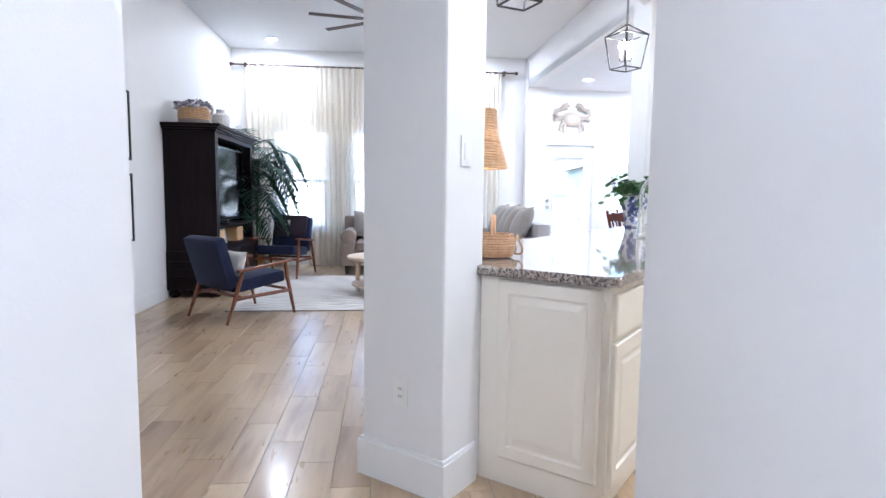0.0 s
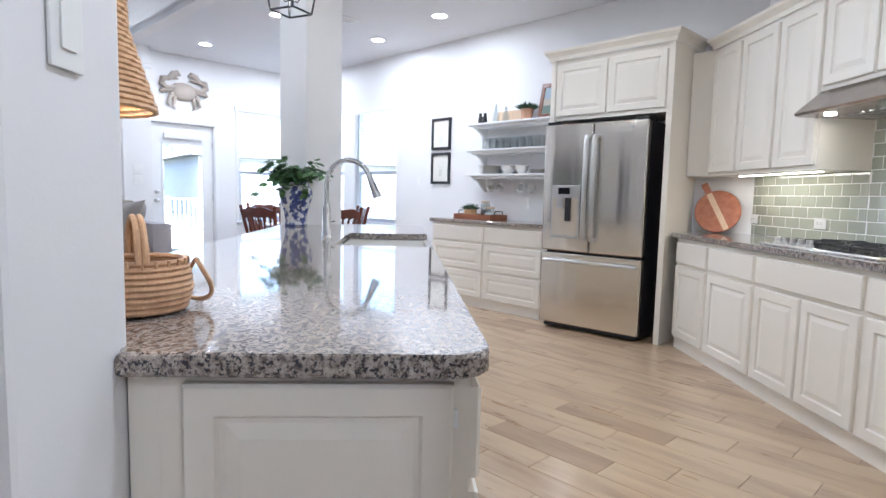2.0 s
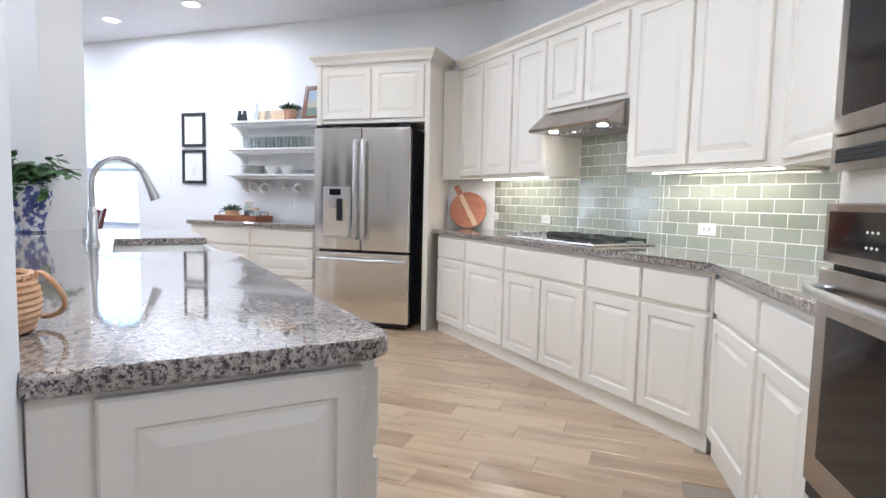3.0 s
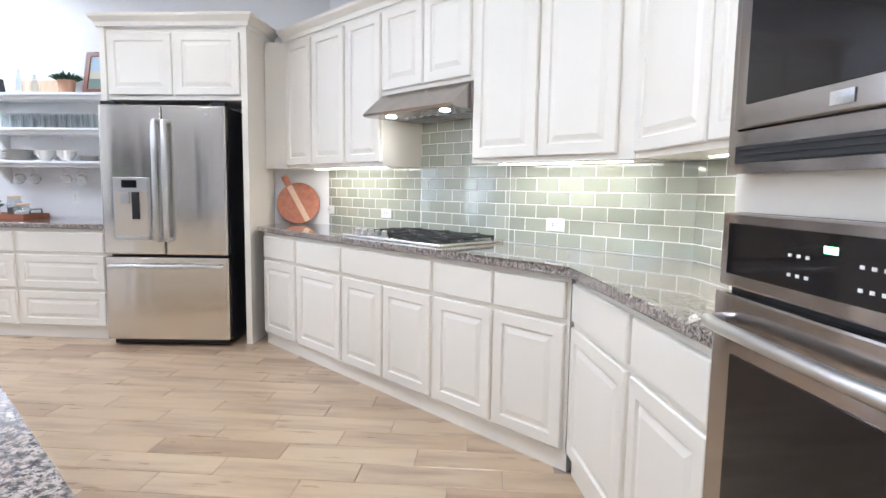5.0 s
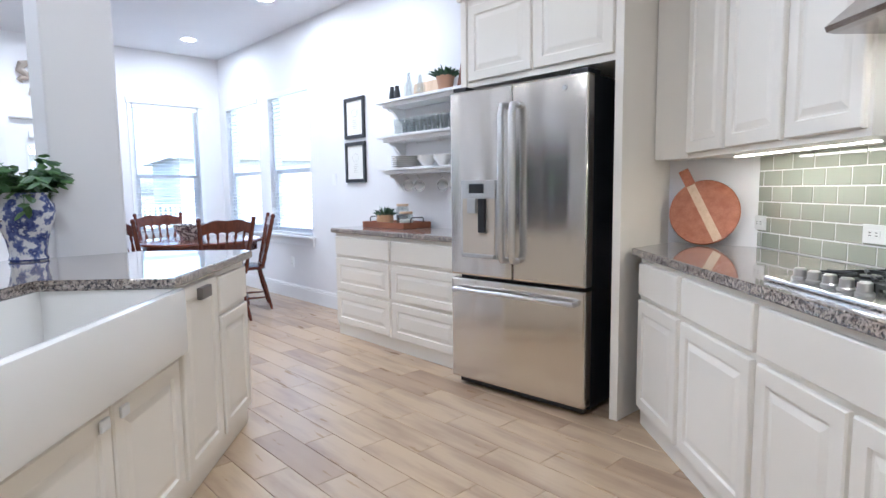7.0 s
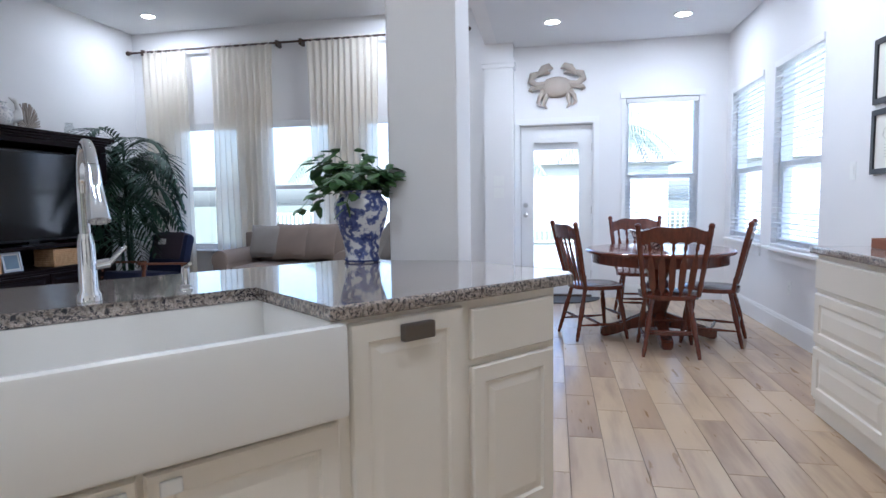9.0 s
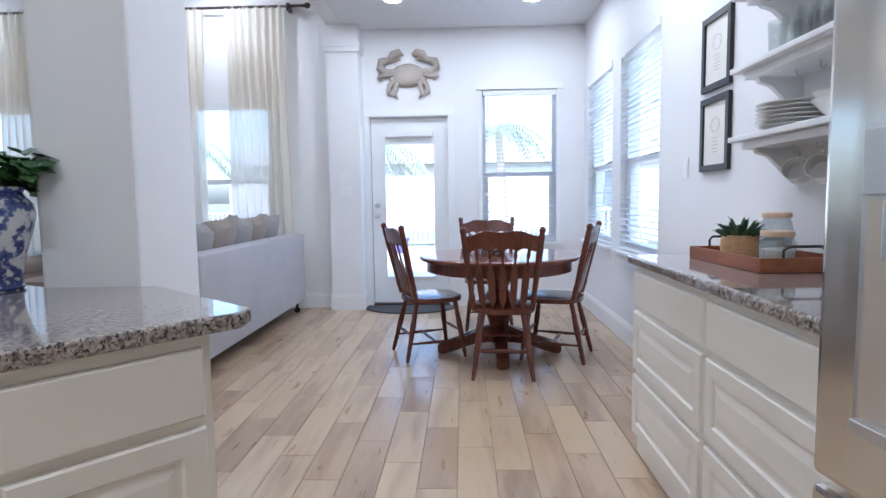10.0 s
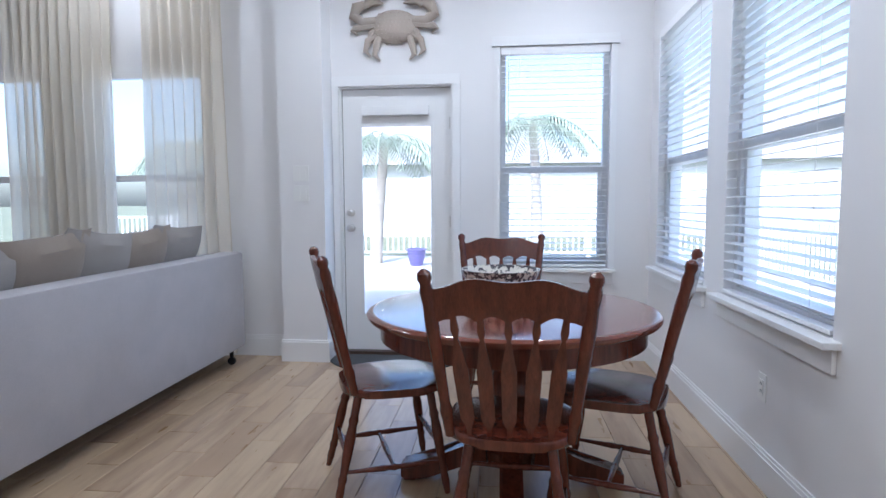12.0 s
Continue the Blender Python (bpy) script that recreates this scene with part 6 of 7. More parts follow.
def armoire():
    a = thing("media_armoire", pose(-1.64, 5.92, 0, 0, 0, 90), "dark espresso wooden media armoire with open shelves", "armoire")
    # local x runs along the wall away from the walk, the front faces -y
    W, D, H = 1.78, 0.556, 1.865
    part("side_panel", B((0, 0.05, 0, D, 0.09, H)), ESPRESSO, a)
    part("side_panel", B((W - 0.05, W, 0, D, 0.09, H)), ESPRESSO, a)
    part("back_panel", B((0.05, W - 0.05, D - 0.02, D, 0.09, H)), ESPRESSO, a)
    part("top_panel", B((0.05, W - 0.05, 0, D - 0.02, H - 0.05, H)), ESPRESSO, a)
    part("shelf", B((0.05, W - 0.05, 0.01, D - 0.02, 0.77, 0.80)), ESPRESSO, a)
    part("shelf", B((0.05, W - 0.05, -0.02, D - 0.02, 0.53, 0.56)), ESPRESSO, a)
    part("base_case", B((-0.02, W + 0.02, -0.03, D, 0.09, 0.53), bevel=0.006), ESPRESSO, a)
    for i in range(2):
        bm = bmesh.new()
        panel(bm, W / 2 - 0.03, 0.17, 0.02 + i * (W / 2 - 0.01), 0.34, rail=0.03)
        d = part("drawer_front", bm, ESPRESSO, a, m=pose(0, -0.031, 0))
        bm = bmesh.new()
        panel(bm, W / 2 - 0.03, 0.21, 0.02 + i * (W / 2 - 0.01), 0.11, rail=0.03)
        part("drawer_front", bm, ESPRESSO, a, m=pose(0, -0.031, 0))
    for i in range(4):
        part("moulding", B((-0.026, -0.0205, -0.032, D, 0.15 + i * 0.085, 0.162 + i * 0.085)), ESPRESSO, a)
    bm = bmesh.new()
    for k, (o, z0, z1) in enumerate(((0.02, H, H + 0.025), (0.045, H + 0.025, H + 0.05), (0.07, H + 0.05, H + 0.085))):
        box(bm, -o, W + o, -o, D, z0, z1, bevel=0.006)
    part("cornice", bm, ESPRESSO, a, "stepped cornice")
    part("stile", B((0.05, 0.10, -0.001, 0.02, 0.56, H - 0.05)), ESPRESSO, a)
    part("stile", B((W - 0.10, W - 0.05, -0.001, 0.02, 0.56, H - 0.05)), ESPRESSO, a)
    for x in (0.05, W - 0.05):
        for y in (0.04, D - 0.06):
            bm = bmesh.new()
            lathe(bm, [(0.03, 0), (0.05, 0.015), (0.055, 0.045), (0.04, 0.07), (0.045, 0.0895)], 18, (x, y, 0))
            part("bun_foot", bm, ESPRESSO, a, "", True)
    t = thing("television", a.matrix_world @ pose(0.14, 0.10, 0.802), "black flat television inside the armoire", "television")
    part("bezel", B((0, 1.50, 0, 0.05, 0.04, 0.95), bevel=0.006), BLACK, t)
    part("screen", B((0.02, 1.48, -0.003, -0.001, 0.06, 0.93)), SCREEN, t)
    part("stand", B((0.55, 0.95, -0.05, 0.12, 0.0, 0.012), (0.69, 0.81, 0.01, 0.04, 0.012, 0.04)), BLACK, t)
    for x in (0.16, 1.05):
        b = thing("wicker_basket", a.matrix_world @ pose(x, 0.05, 0.561), "small square wicker basket on the armoire shelf", "basket", "baskets on the armoire shelf")
        bm = bmesh.new()
        for k in range(9):
            z = 0.012 + k * 0.02
            tube(bm, [(0, 0, z), (0.30, 0, z), (0.30, 0.24, z), (0, 0.24, z), (0, 0, z)], 0.011, 6)
        part("weave", bm, WICKER, b)
        part("bottom", B((0.005, 0.295, 0.005, 0.235, 0.001, 0.012)), WICKER, b)
    framed("photo_frame", a.matrix_world @ pose(0.62, 0.10, 0.562) @ pose(0, 0, 0, -10), 0.20, 0.19, NICKEL, 0.015, "small silver photo frame on the armoire shelf", lambda f, w, h, y: part("photo", B((-0.07, 0.07, y - 0.001, y, 0.03, 0.16)), painted("photo_tint", (0.25, 0.34, 0.42), 0.4, 20, 0.1, 0.3), f))
    z = H + 0.086
    # things on top
    b = thing("flower_basket", a.matrix_world @ pose(0.27, 0.30, z), "round two-tone wicker basket of dried lavender flowers", "basket")
    bm = bmesh.new()
    for k in range(11):
        r = 0.15 + 0.018 * math.sin(k * 0.28)
        tube(bm, [(r * math.cos(2 * math.pi * i / 24), r * math.sin(2 * math.pi * i / 24), 0.01 + k * 0.018) for i in range(25)], 0.010, 5)
    lathe(bm, [(0.14, 0.002), (0.15, 0.18)], 20)
    part("weave", bm, WICKER, b)
    bm = bmesh.new()
    for k in range(4):
        tube(bm, [(0.163 * math.cos(2 * math.pi * i / 24), 0.163 * math.sin(2 * math.pi * i / 24), 0.008 + k * 0.017) for i in range(25)], 0.010, 5)
    part("lower_band", bm, GREYPILLOW, b, "grey painted lower band")
    bm = bmesh.new()
    rnd = random.Random(9)
    for k in range(230):
        an, rr = rnd.uniform(0, 6.28), 0.19 * math.sqrt(rnd.random())
        o = (rr * math.cos(an), rr * math.sin(an), 0.19 + 0.07 * (1 - rr / 0.2) + rnd.uniform(-0.02, 0.04))
        leaf(bm, o, (math.cos(an) + rnd.uniform(-1, 1), math.sin(an) + rnd.uniform(-1, 1), rnd.uniform(-0.2, 1)), (rnd.uniform(-1, 1), rnd.uniform(-1, 1), 1), 0.05, 0.035)
    tagged(part("flowers", bm, DRIED, b, "pale lavender dried flowers"), kind="stuff")
    turned("lidded_vase", [(0.06, 0), (0.09, 0.03), (0.105, 0.10), (0.095, 0.16), (0.05, 0.195), (0.048, 0.225), (0.058, 0.23), (0.05, 0.225)], PORCELAIN_PALE, a.matrix_world @ pose(0.62, 0.10, z), "white porcelain vase with a grey lattice pattern", "vase")
    s = thing("bird_figurine", a.matrix_world @ pose(0.95, 0.30, z), "slender white bird figurine with a raised head", "figurine")
    bm = bmesh.new()
    tube(bm, [(-0.08, 0, 0.10), (-0.03, 0, 0.12), (0.03, 0, 0.15), (0.05, 0, 0.22), (0.03, 0, 0.28), (0.01, 0, 0.31), (-0.05, 0, 0.33)], [0.008, 0.05, 0.055, 0.03, 0.02, 0.024, 0.004], 12)
    rod(bm, (0, 0, 0), (0, 0, 0.12), 0.03, 0.012)
    part("body", bm, CERAMIC, s, "", True)
    f = thing("coral_fan", a.matrix_world @ pose(1.2, 0.42, z), "pale beige sea-fan coral on a small stand", "decoration")
    bm = bmesh.new()
    rnd = random.Random(2)
    for k in range(26):
        an = math.pi * (k + 0.5) / 26
        pts = [Vector((0, 0, 0.05))]
        for t in (0.3, 0.6, 1.0):
            pts.append(Vector((math.cos(an) * 0.15 * t + rnd.uniform(-0.012, 0.012), rnd.uniform(-0.006, 0.006), 0.06 + math.sin(an) * 0.24 * t + 0.03 * t)))
        tube(bm, pts, [0.012, 0.011, 0.011, 0.006], 5)
    part("fan", bm, CORAL, f, "", True)
    part("stand", B((-0.05, 0.05, -0.03, 0.03, 0, 0.05), bevel=0.005), CERAMIC, f)
    turned("glass_jar", [(0.045, 0), (0.05, 0.01), (0.05, 0.085), (0.035, 0.10), (0.035, 0.115), (0.04, 0.13), (0.02, 0.132)], GLASSWARE, a.matrix_world @ pose(1.38, 0.08, z), "small clear glass jar on the armoire", "jar")


def pale_porcelain():
    m = material("lattice_porcelain", (0.72, 0.72, 0.72), 0.15)
    n, l, b = tools(m)
    vor = n.new("ShaderNodeTexVoronoi")
    vor.feature = "DISTANCE_TO_EDGE"
    vor.inputs["Scale"].default_value = 22
    l.new(coords(m), vor.inputs["Vector"])
    to(m, "Base Color", ramp(m, vor.outputs["Distance"], [(0.10, (0.75, 0.75, 0.74)), (0.16, (0.30, 0.33, 0.38)), (0.22, (0.70, 0.70, 0.70))]))
    return m


PORCELAIN_PALE = pale_porcelain()
armoire()


def ship(f, w, h, y):
    part("print", B((-w * 0.30, w * 0.30, y - 0.001, y, h * 0.22, h * 0.80)), painted("aged_print", (0.66, 0.63, 0.50), 0.8, 60, 0.05, 0.1), f, "aged yellowish ship print")
    bm = bmesh.new()
    y -= 0.002
    box(bm, -0.07, 0.06, y - 0.001, y, h * 0.32, h * 0.36)
    for x, hh in ((-0.045, 0.17), (0.0, 0.22), (0.04, 0.16)):
        box(bm, x - 0.002, x + 0.002, y - 0.001, y, h * 0.36, h * 0.36 + hh)
        for k in range(4):
            ww = 0.022 - k * 0.003
            box(bm, x - ww, x + ww, y - 0.001, y, h * 0.38 + k * hh / 4.6, h * 0.38 + k * hh / 4.6 + hh / 6)
    part("ship_drawing", bm, INK, f, "dark drawing of a sailing ship")


for z in (1.49, 0.715):
    framed("picture_frame", pose(WEST, 4.80, z, 0, 0, 90), 0.57, 0.65, BLACK, 0.025, "black-framed print of a sailing ship", ship)


def armchair(m, throw=False):
    """Faces +y."""
    c = thing("armchair", m, "navy wool armchair with walnut frame" + (" and a plaid throw" if throw else " and a small patterned pillow"), "armchair", "navy armchairs")
    bm = B((-0.28, 0.28, -0.24, 0.34, 0.0, 0.13), bevel=0.04)
    part("seat", bm, NAVY, c, "thick seat cushion", True, m=pose(0, 0, 0.30, 6))
    bm = B((-0.29, 0.29, -0.06, 0.06, 0.0, 0.52), bevel=0.045)
    part("backrest", bm, NAVY, c, "tall padded back", True, m=pose(0, -0.27, 0.33, 17))
    for s in (-1, 1):
        fr = part("side_frame", bmesh_frame(s), WALNUT, c, "angled walnut side frame", True)
    for y, z in ((0.30, 0.27), (-0.24, 0.25)):
        bm = bmesh.new()
        rod(bm, (-0.32, y, z), (0.32, y, z), 0.016, seg=8)
        part("rail", bm, WALNUT, c)
    if throw:
        bm = B((-0.24, 0.24, -0.082, 0.082, 0.20, 0.545), bevel=0.05)
        part("throw", bm, PLAID, c, "dark plaid throw folded over the back", True, m=pose(0, -0.27, 0.33, 17))
        part("throw_tag", B((0.02, 0.14, 0.083, 0.086, 0.38, 0.45)), PAPER, c, "pale woven label on the throw", m=pose(0, -0.27, 0.33, 17))
    return c


def bmesh_frame(s):
    bm = bmesh.new()
    x = s * 0.335
    tube(bm, [(x, 0.40, 0.0), (x, 0.355, 0.20), (x, 0.31, 0.40), (x, 0.29, 0.545)], [0.013, 0.019, 0.020, 0.018], 8)
    tube(bm, [(x, -0.40, 0.0), (x, -0.32, 0.20), (x, -0.25, 0.40), (x, -0.21, 0.50)], [0.013, 0.019, 0.020, 0.016], 8)
    tube(bm, [(x, 0.36, 0.25), (x, 0.0, 0.245), (x, -0.32, 0.235)], 0.018, 8)
    box(bm, x - 0.03, x + 0.03, -0.27, 0.36, 0.0, 0.025, bevel=0.008, m=pose(0, 0, 0.515, 5.5))
    return bm


armchair(pose(-1.16, 5.00, 0, 0, 0, -42) @ Matrix.Scale(0.95, 4))
bm = cushion_bm(0.36, 0.24, 0.12)
whole("lumbar_pillow", bm, RUG, pose(-1.24, 4.93, 0.50, 0, 0, -42) @ pose(0.02, 0.0, 0.02, 70, 0, 0), "small ivory patterned lumbar pillow on the armchair", "pillow", smooth=True)
armchair(pose(-1.22, 7.72, 0, 0, 0, 168), True)


def sofa(m, W, D, back_mat, label, arms=(1, 1), seat_mat=None, castor=False):
    """Faces -y, its back at +y; origin at its front left floor corner."""
    s = thing("sofa", m, label, "sofa", "living room sofas")
    seat_mat = seat_mat or back_mat
    part("frame", B((0, W, 0.05, D - 0.18, 0.13, 0.34), bevel=0.015), back_mat, s, "", True)
    part("backrest", B((0, W, D - 0.18, D, 0.13, 0.84), bevel=0.03), back_mat, s, "upholstered back", True)
    for k, on in enumerate(arms):
        if on:
            x0 = 0 if k == 0 else W - 0.20
            bm = B((x0 + 0.01, x0 + 0.19, 0.03, D - 0.19, 0.1301, 0.56), bevel=0.02)
            lathe(bm, [(0.085, 0), (0.105, 0.02), (0.105, 0.98), (0.085, 1)], 24, axis=((x0 + 0.10, 0.02, 0.56), (x0 + 0.10, D - 0.185, 0.56)))
            part("arm", bm, seat_mat, s, "rolled arm", True)
    n = 2 if W < 1.9 else 3
    x0, x1 = 0.21 if arms[0] else 0.01, W - 0.21 if arms[1] else W - 0.01
    for i in range(n):
        a = x0 + (x1 - x0) * i / n
        b = x0 + (x1 - x0) * (i + 1) / n
        part("seat_cushion", B((a + 0.004, b - 0.004, 0.03, D - 0.185, 0.342, 0.48), bevel=0.035), seat_mat, s, "", True)
    for x in (0.08, W - 0.08):
        for y in (0.10, D - 0.08):
            bm = bmesh.new()
            if castor:
                lathe(bm, [(0.026, -0.012), (0.03, -0.008), (0.03, 0.008), (0.026, 0.012)], 18)
                bmesh.ops.transform(bm, matrix=pose(x, y, 0.031, 0, 90, 0), verts=bm.verts)
                rod(bm, (x, y, 0.06), (x, y, 0.1295), 0.014, 0.018, 10)
            else:
                lathe(bm, [(0.02, 0), (0.03, 0.06), (0.035, 0.1295)], 14, (x, y, 0))
            part("castor" if castor else "foot", bm, BLACK, s, "", True)
    return s


# sofa under the windows and the sofa with its back to the breakfast nook
sofa(pose(-0.40, 7.72, 0), 1.66, 0.95, TAUPE, "taupe velvet sofa with rolled arms under the windows")
sofa(pose(1.39, 8.71, 0, 0, 0, -90), 2.41, 0.93, SOFA, "pale grey linen sofa on castors, seen from behind", (1, 1), TAUPE, True)


def pillow(x, y, z, rz, tilt, w, mat, label, h=0.18, group="sofa pillows", roll=0):
    whole("throw_pillow", cushion_bm(w, w * 0.92, h), mat, pose(x, y, z, 0, 0, rz) @ pose(0, 0, 0, tilt, 0, 0) @ pose(0, 0, 0, 0, 0, roll), label, "pillow", group, smooth=True)


for x, mt, w in ((-0.02, GREYPILLOW, 0.46), (0.32, TAUPE, 0.50), (0.70, TAUPE, 0.50), (1.05, TAUPE, 0.48)):
    pillow(x, 8.34, 0.73, 0, 68, w, mt, "square %s pillow leaning on the sofa back" % ("grey cotton" if mt is GREYPILLOW else "taupe velvet"))
for y, mt, w, tw in ((6.70, GREYPILLOW, 0.46, 5), (7.10, TANPILLOW, 0.50, -4), (7.46, GREYPILLOW, 0.50, 6), (7.82, TANPILLOW, 0.48, -5), (8.18, GREYPILLOW, 0.50, 3)):
    pillow(2.03, y, 0.815, -90, 66, w * 1.15, mt, "plump %s pillow leaning on the sofa back" % ("grey cotton" if mt is GREYPILLOW else "tan chenille"), 0.22, roll=tw)

bm = bmesh.new()
box(bm, -1.35, 1.25, 5.13, 7.6, 0.001, 0.010, bevel=0.003)
rug = thing("area_rug", Matrix(), "ivory rug with a raised wavy pattern", "rug")
part("rug_body", bm, RUG, rug)
bm = bmesh.new()
for k in range(26):
    y = 5.2 + k * 0.09
    pts = [(-1.28 + i * 0.10, y + 0.03 * math.sin(i * 1.3 + k * 0.7), 0.0105) for i in range(26)]
    tube(bm, pts, 0.006, 4)
tagged(part("raised_pattern", bm, RUG, rug), kind="stuff")
part("edge_binding", B((-1.36, 1.26, 5.115, 5.129, 0.001, 0.011)), GREYPILLOW, rug, "grey edge binding")


def coffee_table():
    t = thing("coffee_table", pose(0.22, 6.12, 0.011), "round whitewashed wooden coffee table with a lower shelf", "coffee table")
    for name, r, z0, z1 in (("tabletop", 0.43, 0.42, 0.455), ("lower_shelf", 0.38, 0.10, 0.13)):
        bm = bmesh.new()
        lathe(bm, [(r - 0.01, z0), (r, z0 + 0.008), (r, z1 - 0.008), (r - 0.01, z1)], 48)
        part(name, bm, PALEWOOD, t, "", True)
    for k in range(4):
        a = math.pi / 4 + k * math.pi / 2 + 0.3
        bm = bmesh.new()
        box(bm, -0.022, 0.022, -0.022, 0.022, 0, 0.4195, bevel=0.005)
        part("leg", bm, PALEWOOD, t, m=pose(0.35 * math.cos(a), 0.35 * math.sin(a), 0, 0, 0, math.degrees(a)))


coffee_table()


def palm_plant():
    p = thing("palm_plant", pose(-1.72, 8.05, 0), "tall dark green parlour palm in the living room corner", "plant")
    bm = bmesh.new()
    lathe(bm, [(0.13, 0), (0.17, 0.30), (0.18, 0.32), (0.16, 0.32), (0.15, 0.28)], 26)
    part("pot", bm, WICKER, p, "", True)
    bm = bmesh.new()
    lathe(bm, [(0.15, 0.28), (0.05, 0.29)], 20)
    part("soil", bm, SOIL, p)
    rnd = random.Random(12)
    st, lf = bmesh.new(), bmesh.new()
    fr = []
    for k in range(3):
        a = k * 2.1
        x, y = 0.05 * math.cos(a), 0.05 * math.sin(a)
        top = (1.65, 1.95, 1.25)[k]
        tube(st, [(x, y, 0.28), (x * 1.4, y * 1.4, 0.7 * top), (x * 2, y * 2, top)], [0.02, 0.016, 0.012], 8)
        fr += [(x * 2, y * 2, top - 0.05 * i, a + i * 2.4, rnd.uniform(0.55, 0.85), rnd.uniform(0.30, 0.62)) for i in range(13)]
    for x, y, z, a, ln, rise in fr:
        pts = []
        for t in [i / 10 for i in range(11)]:
            pts.append(Vector((x + math.cos(a) * ln * t * (0.62 if math.cos(a) < 0 else 1), y + math.sin(a) * ln * t * 0.8, z + rise * t - (rise + 0.32) * t * t * t)))
        pts = [Vector((max(q.x, -0.42), min(q.y, 0.58), q.z)) for q in pts]
        tube(st, pts, [0.007 - 0.0005 * i for i in range(11)], 5)
        for i in range(2, 21):
            t = i / 20
            o = pts[int(t * 10)].lerp(pts[min(10, int(t * 10) + 1)], t * 10 % 1)
            d = (pts[min(10, int(t * 10) + 1)] - pts[max(0, int(t * 10) - 1)]).normalized()
            side = d.cross(Vector((0, 0, 1))).normalized()
            l = 0.30 * math.sin(math.pi * (0.15 + 0.8 * t)) + 0.04
            for s in (-1, 1):
                leaf(lf, o, side * s + d * 0.75 + Vector((0, 0, 0.12)), (0, 0, 1), l, 0.034, 0.35, 0.4)
    part("stems", st, PALM, p)
    tagged(part("fronds", lf, PALM, p), kind="stuff")


palm_plant()


def ceiling_fan():
    f = thing("ceiling_fan", pose(0.20, 5.75, LCEIL), "dark ceiling fan with many slim blades and a lit globe", "ceiling fan")
    bm = bmesh.new()
    lathe(bm, [(0.07, -0.001), (0.06, -0.05), (0.02, -0.06), (0.013, -0.065), (0.013, -0.34)], 20)
    part("downrod", bm, BRONZE, f, "", True)
    bm = bmesh.new()
    lathe(bm, [(0.03, -0.34), (0.10, -0.36), (0.11, -0.42), (0.09, -0.46), (0.06, -0.47)], 28)
    part("motor", bm, NICKEL, f, "", True)
    bm = bmesh.new()
    lathe(bm, [(0.06, -0.471), (0.075, -0.49), (0.06, -0.525), (0.02, -0.54)], 24)
    part("globe", bm, BULB, f, "lit glass globe", True)
    for k in range(8):
        bm = bmesh.new()
        box(bm, 0.09, 0.78, -0.03, 0.03, -0.004, 0.004, bevel=0.0035)
        part("blade", bm, BRONZE, f, m=pose(0, 0, -0.40, 0, 0, 10 + 45 * k) @ pose(0, 0, 0, 10))


ceiling_fan()
v = thing("ceiling_vent", pose(3.90, 5.85, KCEIL), "white slotted ceiling air vent", "vent")
part("frame", B((-0.18, 0.18, -0.09, -0.07, -0.012, -0.001), (-0.18, 0.18, 0.07, 0.09, -0.012, -0.001), (-0.18, -0.16, -0.07, 0.07, -0.012, -0.001), (0.16, 0.18, -0.07, 0.07, -0.012, -0.001)), TRIM, v)
for k in range(6):
    part("slat", B((-0.16, 0.16, -0.062 + k * 0.022, -0.052 + k * 0.022, -0.010, -0.002)), TRIM, v)


# ---- outdoors ----
GRASS = painted("lawn", (0.20, 0.21, 0.13), 0.9, 60, 0.6, 0.3)
PAVE = painted("pale_concrete", (0.55, 0.53, 0.50), 0.85, 40, 0.3, 0.12)
HOUSEWALL = painted("pale_siding", (0.55, 0.56, 0.56), 0.8, 20, 0.2, 0.06)
ROOF = painted("grey_shingle", (0.34, 0.33, 0.33), 0.9, 30, 0.4, 0.2)
BARK = painted("palm_bark", (0.42, 0.37, 0.31), 0.9, 40, 0.6, 0.25)
whole("ground", B((-300, 300, 9.25, 400, -0.20, -0.14), (5.6, 300, -300, 9.25, -0.20, -0.14), (-300, -2.4, -300, 9.25, -0.20, -0.14)), GRASS, Matrix(), "flat green lawn round the house", "lawn", kind="structure")
POTGLAZE = material("violet_glaze", (0.10, 0.09, 0.24), 0.2)
whole("patio", B((-6.0, 9.0, 9.2, 18.0, -0.139, -0.06)), PAVE, Matrix(), "pale concrete patio behind the house", "patio", kind="structure")


def railing(m, length, label):
    r = thing("picket_railing", m, label, "fence", "white picket railings")
    part("top_rail", B((0, length, -0.04, 0.04, 0.92, 0.96)), TRIM, r)
    part("bottom_rail", B((0, length, -0.02, 0.02, 0.08, 0.12)), TRIM, r)
    me = finish("picket", B((-0.016, 0.016, -0.016, 0.016, 0.12, 0.92)), TRIM)
    n = int(length / 0.13)
    for i in range(n):
        part("picket", me, TRIM, r, m=pose((i + 0.5) * length / n, 0, 0))
    for i in range(int(length / 2.0) + 1):
        part("post", B((i * 2.0 - 0.045, i * 2.0 + 0.045, -0.045, 0.045, -0.05, 1.02)), TRIM, r)


railing(pose(-5.8, 17.9, -0.06), 14.6, "white picket railing along the patio edge")
railing(pose(8.8, 17.9, -0.06, 0, 0, -90), 12.9, "white picket railing beside the patio")


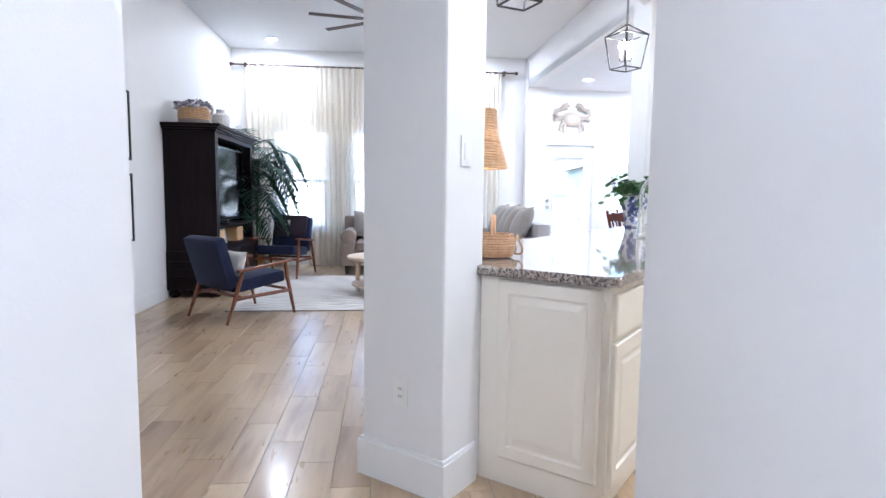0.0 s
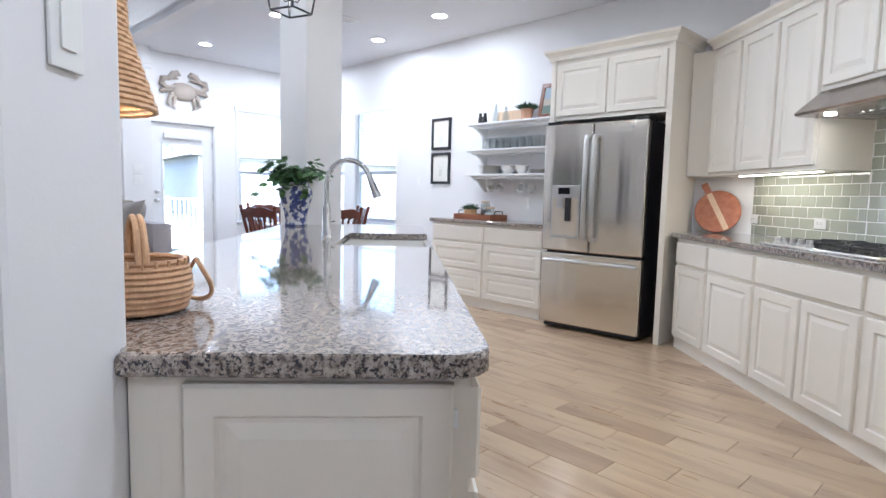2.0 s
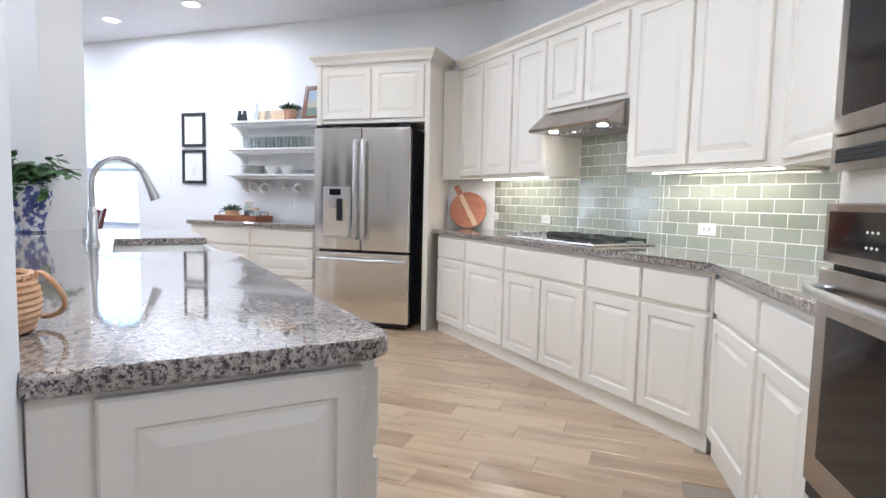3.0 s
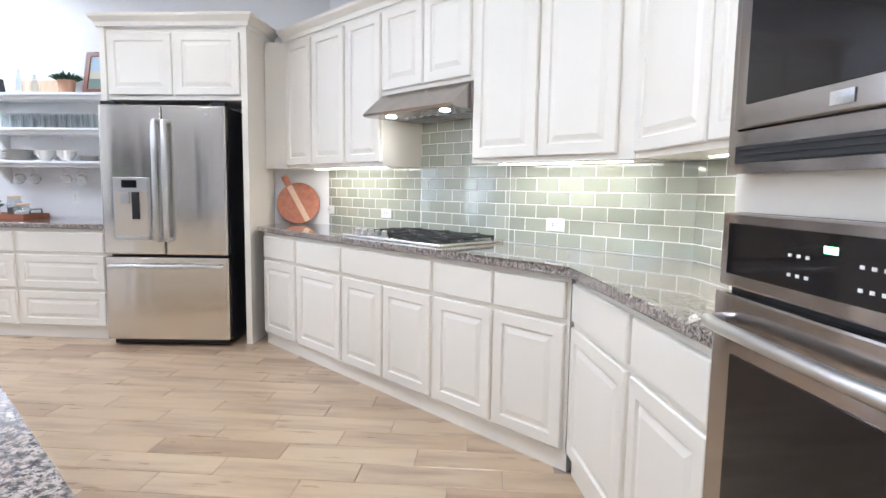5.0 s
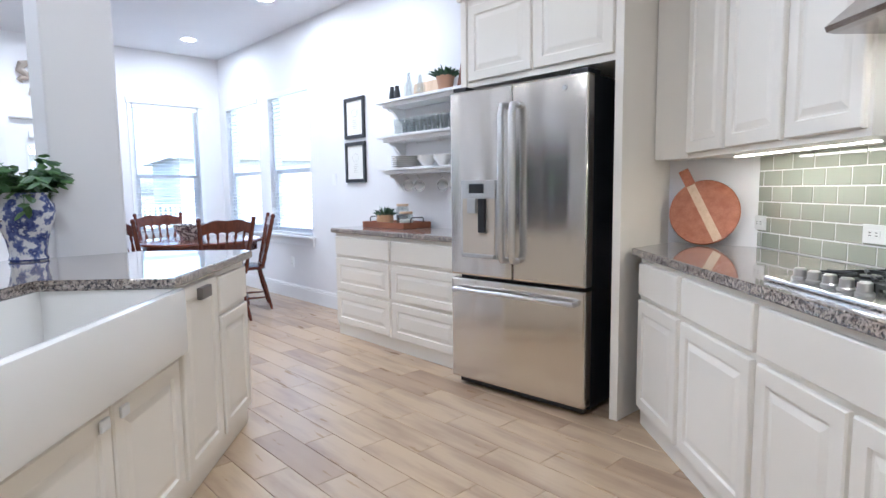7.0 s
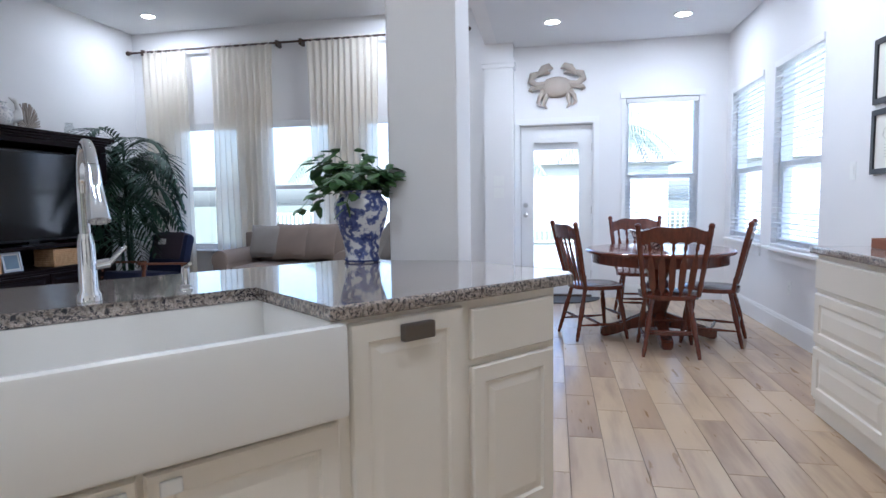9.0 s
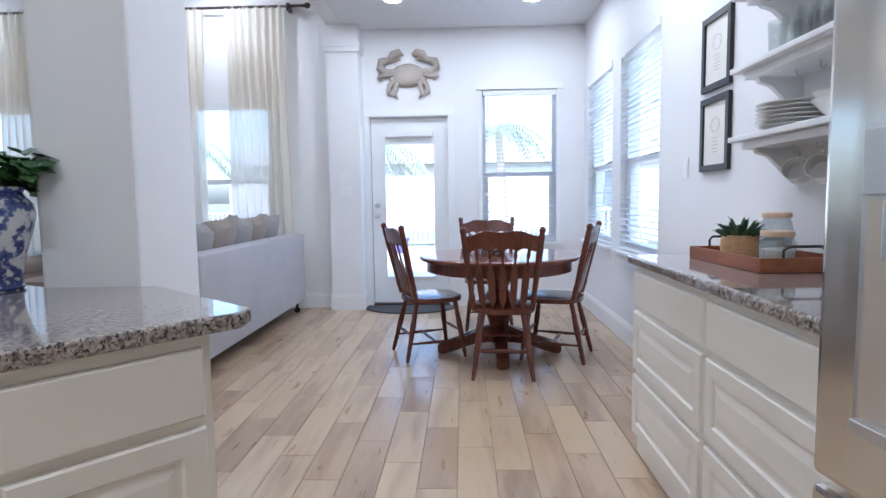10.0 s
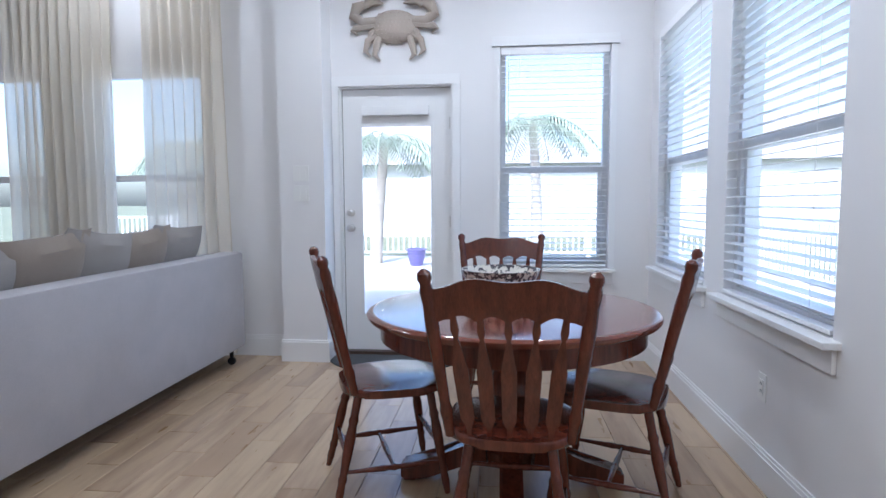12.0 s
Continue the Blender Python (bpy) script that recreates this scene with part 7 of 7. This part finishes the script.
def garden_palm(x, y, h, seed):
    p = thing("palm_tree", pose(x, y, -0.14), "tall garden palm with a bare trunk and arching fronds", "tree", "garden palms")
    rnd = random.Random(seed)
    bm = bmesh.new()
    pts = [(0.12 * math.sin(t * 2 + seed), 0.1 * t, h * t) for t in [i / 12 for i in range(13)]]
    tube(bm, pts, [0.13 - 0.05 * i / 12 + 0.01 * (i % 2) for i in range(13)], 10)
    part("trunk", bm, BARK, p, "", True)
    lf = bmesh.new()
    top = Vector(pts[-1])
    for k in range(17):
        a = k * 2.4
        ln, rise = rnd.uniform(1.1, 1.6), rnd.uniform(0.2, 1.1)
        pp = [top + Vector((math.cos(a) * ln * t, math.sin(a) * ln * t, rise * t - (rise + 0.7) * t * t)) for t in [i / 10 for i in range(11)]]
        tube(lf, pp, 0.012, 4)
        for i in range(2, 20):
            t = i / 20
            o = pp[int(t * 10)].lerp(pp[min(10, int(t * 10) + 1)], t * 10 % 1)
            d = (pp[min(10, int(t * 10) + 1)] - pp[max(0, int(t * 10) - 1)]).normalized()
            side = d.cross(Vector((0, 0, 1))).normalized()
            for s in (-1, 1):
                leaf(lf, o, side * s + d * 0.6 - Vector((0, 0, 0.25)), (0, 0, 1), 0.45 * math.sin(math.pi * (0.2 + 0.7 * t)), 0.035, 0.3, 0.4)
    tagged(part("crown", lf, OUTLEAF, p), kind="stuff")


garden_palm(4.85, 16.7, 3.0, 1)
garden_palm(1.75, 16.3, 2.6, 5)
garden_palm(-2.6, 16.4, 2.6, 7)


def flower_pot():
    f = thing("flower_pot", pose(2.55, 15.9, -0.059), "violet glazed flower pot standing on the patio", "flower pot")
    bm = bmesh.new()
    lathe(bm, [(0.12, 0.0), (0.17, 0.18), (0.19, 0.30), (0.21, 0.31), (0.21, 0.345), (0.18, 0.345), (0.17, 0.30)], 24)
    part("pot", bm, POTGLAZE, f, "", True)
    bm = bmesh.new()
    lathe(bm, [(0.165, 0.30), (0.05, 0.315)], 18)
    part("soil", bm, SOIL, f)


flower_pot()


def house(x, y, w, d, h, rz, label):
    o = thing("neighbour_house", pose(x, y, -0.14, 0, 0, rz), label, "house", "neighbouring houses")
    part("wall", B((0, w, 0, d, 0, h)), HOUSEWALL, o)
    bm = bmesh.new()
    e = 0.5
    vs = [bm.verts.new(v) for v in ((-e, -e, h), (w + e, -e, h), (w + e, d + e, h), (-e, d + e, h), (d * 0.45, d / 2, h + 2.2), (w - d * 0.45, d / 2, h + 2.2))]
    for f in ((0, 1, 5, 4), (2, 3, 4, 5), (1, 2, 5), (3, 0, 4), (3, 2, 1, 0)):
        bm.faces.new([vs[i] for i in f])
    part("roof", bm, ROOF, o)


house(-6, 27, 14, 8, 2.8, 0, "pale single-storey neighbour house with a hipped roof")
house(11, 28, 12, 8, 2.9, -8, "pale single-storey neighbour house with a hipped roof")
house(24, 12, 12, 8, 2.8, -90, "pale single-storey neighbour house with a hipped roof")

# ---- backsplash tiles ----
TW_, TH_ = 0.152, 0.0762
J = 0.0052


def tile_mesh(w):
    bm = bmesh.new()
    box(bm, J / 2, w - J / 2, -0.0085, -0.001, J / 2, TH_ - J / 2)
    top = [f for f in bm.faces if all(v.co.y < -0.008 for v in f.verts)]
    bmesh.ops.bevel(bm, geom=list(top[0].edges), offset=0.0022, segments=1, affect="EDGES")
    return finish("tile", bm, GLASSTILE)


def tiles(name, m, length, zones, label):
    """zones: (x0, x1, z1) stretches of the wall and the height to which tiles reach."""
    t = thing(name, m, label, "backsplash", kind="structure")
    part("grout", B(*[(a, b, -0.0066, -0.0005, 0.916, z) for a, b, z in zones]), TILEGROUT, t)
    full = tile_mesh(TW_)
    cache = {}
    row = 0
    z = 0.917
    while z < max(q[2] for q in zones) - 0.02:
        for a, b, zt in zones:
            if z + TH_ * 0.5 > zt:
                continue
            x = -TW_ * (0.5 if row % 2 else 0)
            while x < length:
                lo, hi = max(x, a), min(x + TW_, b)
                if hi - lo > 0.012:
                    w = round(hi - lo, 3)
                    if w not in cache:
                        cache[w] = full if abs(w - TW_) < 0.002 else tile_mesh(w)
                    part("tile", cache[w], GLASSTILE, t, m=pose(lo, 0, z))
                x += TW_
        z += TH_
        row += 1


p = BEND + RNRM * 0.638 + RDIR * 3.40
S0 = 3.40 + sx
tiles("backsplash_range", pose(p.x, p.y, 0, 0, 0, RA + 180), S0, [(0.0, 1.74, 1.368), (1.74, 2.54, 1.664), (2.54, S0, 1.368)], "glossy grey-green glass subway tile backsplash")
cx_ = (SM.inverted() @ Vector((corner.x, corner.y, 0))).x
tiles("backsplash_south", SM @ pose(cx_, 0.648, 0), TOWER[0] - cx_, [(0.0, TOWER[0] - cx_, 1.368)], "glossy grey-green glass subway tile backsplash")

# ---- floor planks ----
PW, PL = 0.165, 0.62


def plank_mesh():
    bm = bmesh.new()
    box(bm, 0.0012, PW - 0.0012, 0.0012, PL - 0.0012, -0.006, 0.0)
    top = [f for f in bm.faces if all(v.co.z > -0.001 for v in f.verts)]
    bmesh.ops.bevel(bm, geom=list(top[0].edges), offset=0.0014, segments=1, affect="EDGES")
    return finish("plank", bm, PLANK)


floor_ob = bpy.data.objects["floor"]
pm = plank_mesh()
verts0 = [tuple(v.co) for v in pm.vertices]
faces0 = [tuple(f.vertices) for f in pm.polygons]
near, far = [], []
ix = 0
x = -2.3
while x < 5.4:
    y = -3.3 - PL * ((ix * 0.37) % 1.0)
    while y < 9.1:
        cx, cy = x + PW / 2, y + PL / 2
        ok = (y > -1.4) and not (cx < -0.3 and cy < 0) and not (cx > 0.8 and cy < 0.3)
        if ok:
            d = min(math.hypot(cx - 4.3, max(0, abs(cy - 5.4) - 1.9)), math.hypot(max(0, abs(cx - 2.6) - 1.2), cy - 1.6), math.hypot(cx + 0.2, (cy - 2.8) * 0.8))
            near.append((d, x, y))
        y += PL
    x += PW
    ix += 1
near.sort()
for d, x, y in near[:300]:
    part("plank", pm, PLANK, floor_ob, m=pose(x, y, 0))
vs, fs = [], []
for d, x, y in near[300:]:
    o = len(vs)
    vs += [(a + x, b + y, c) for a, b, c in verts0]
    fs += [tuple(i + o for i in f) for f in faces0]
me = bpy.data.meshes.new("planks")
me.from_pydata(vs, [], fs)
me.materials.append(PLANK)
tagged(part("planks", me, PLANK, floor_ob), kind="stuff")
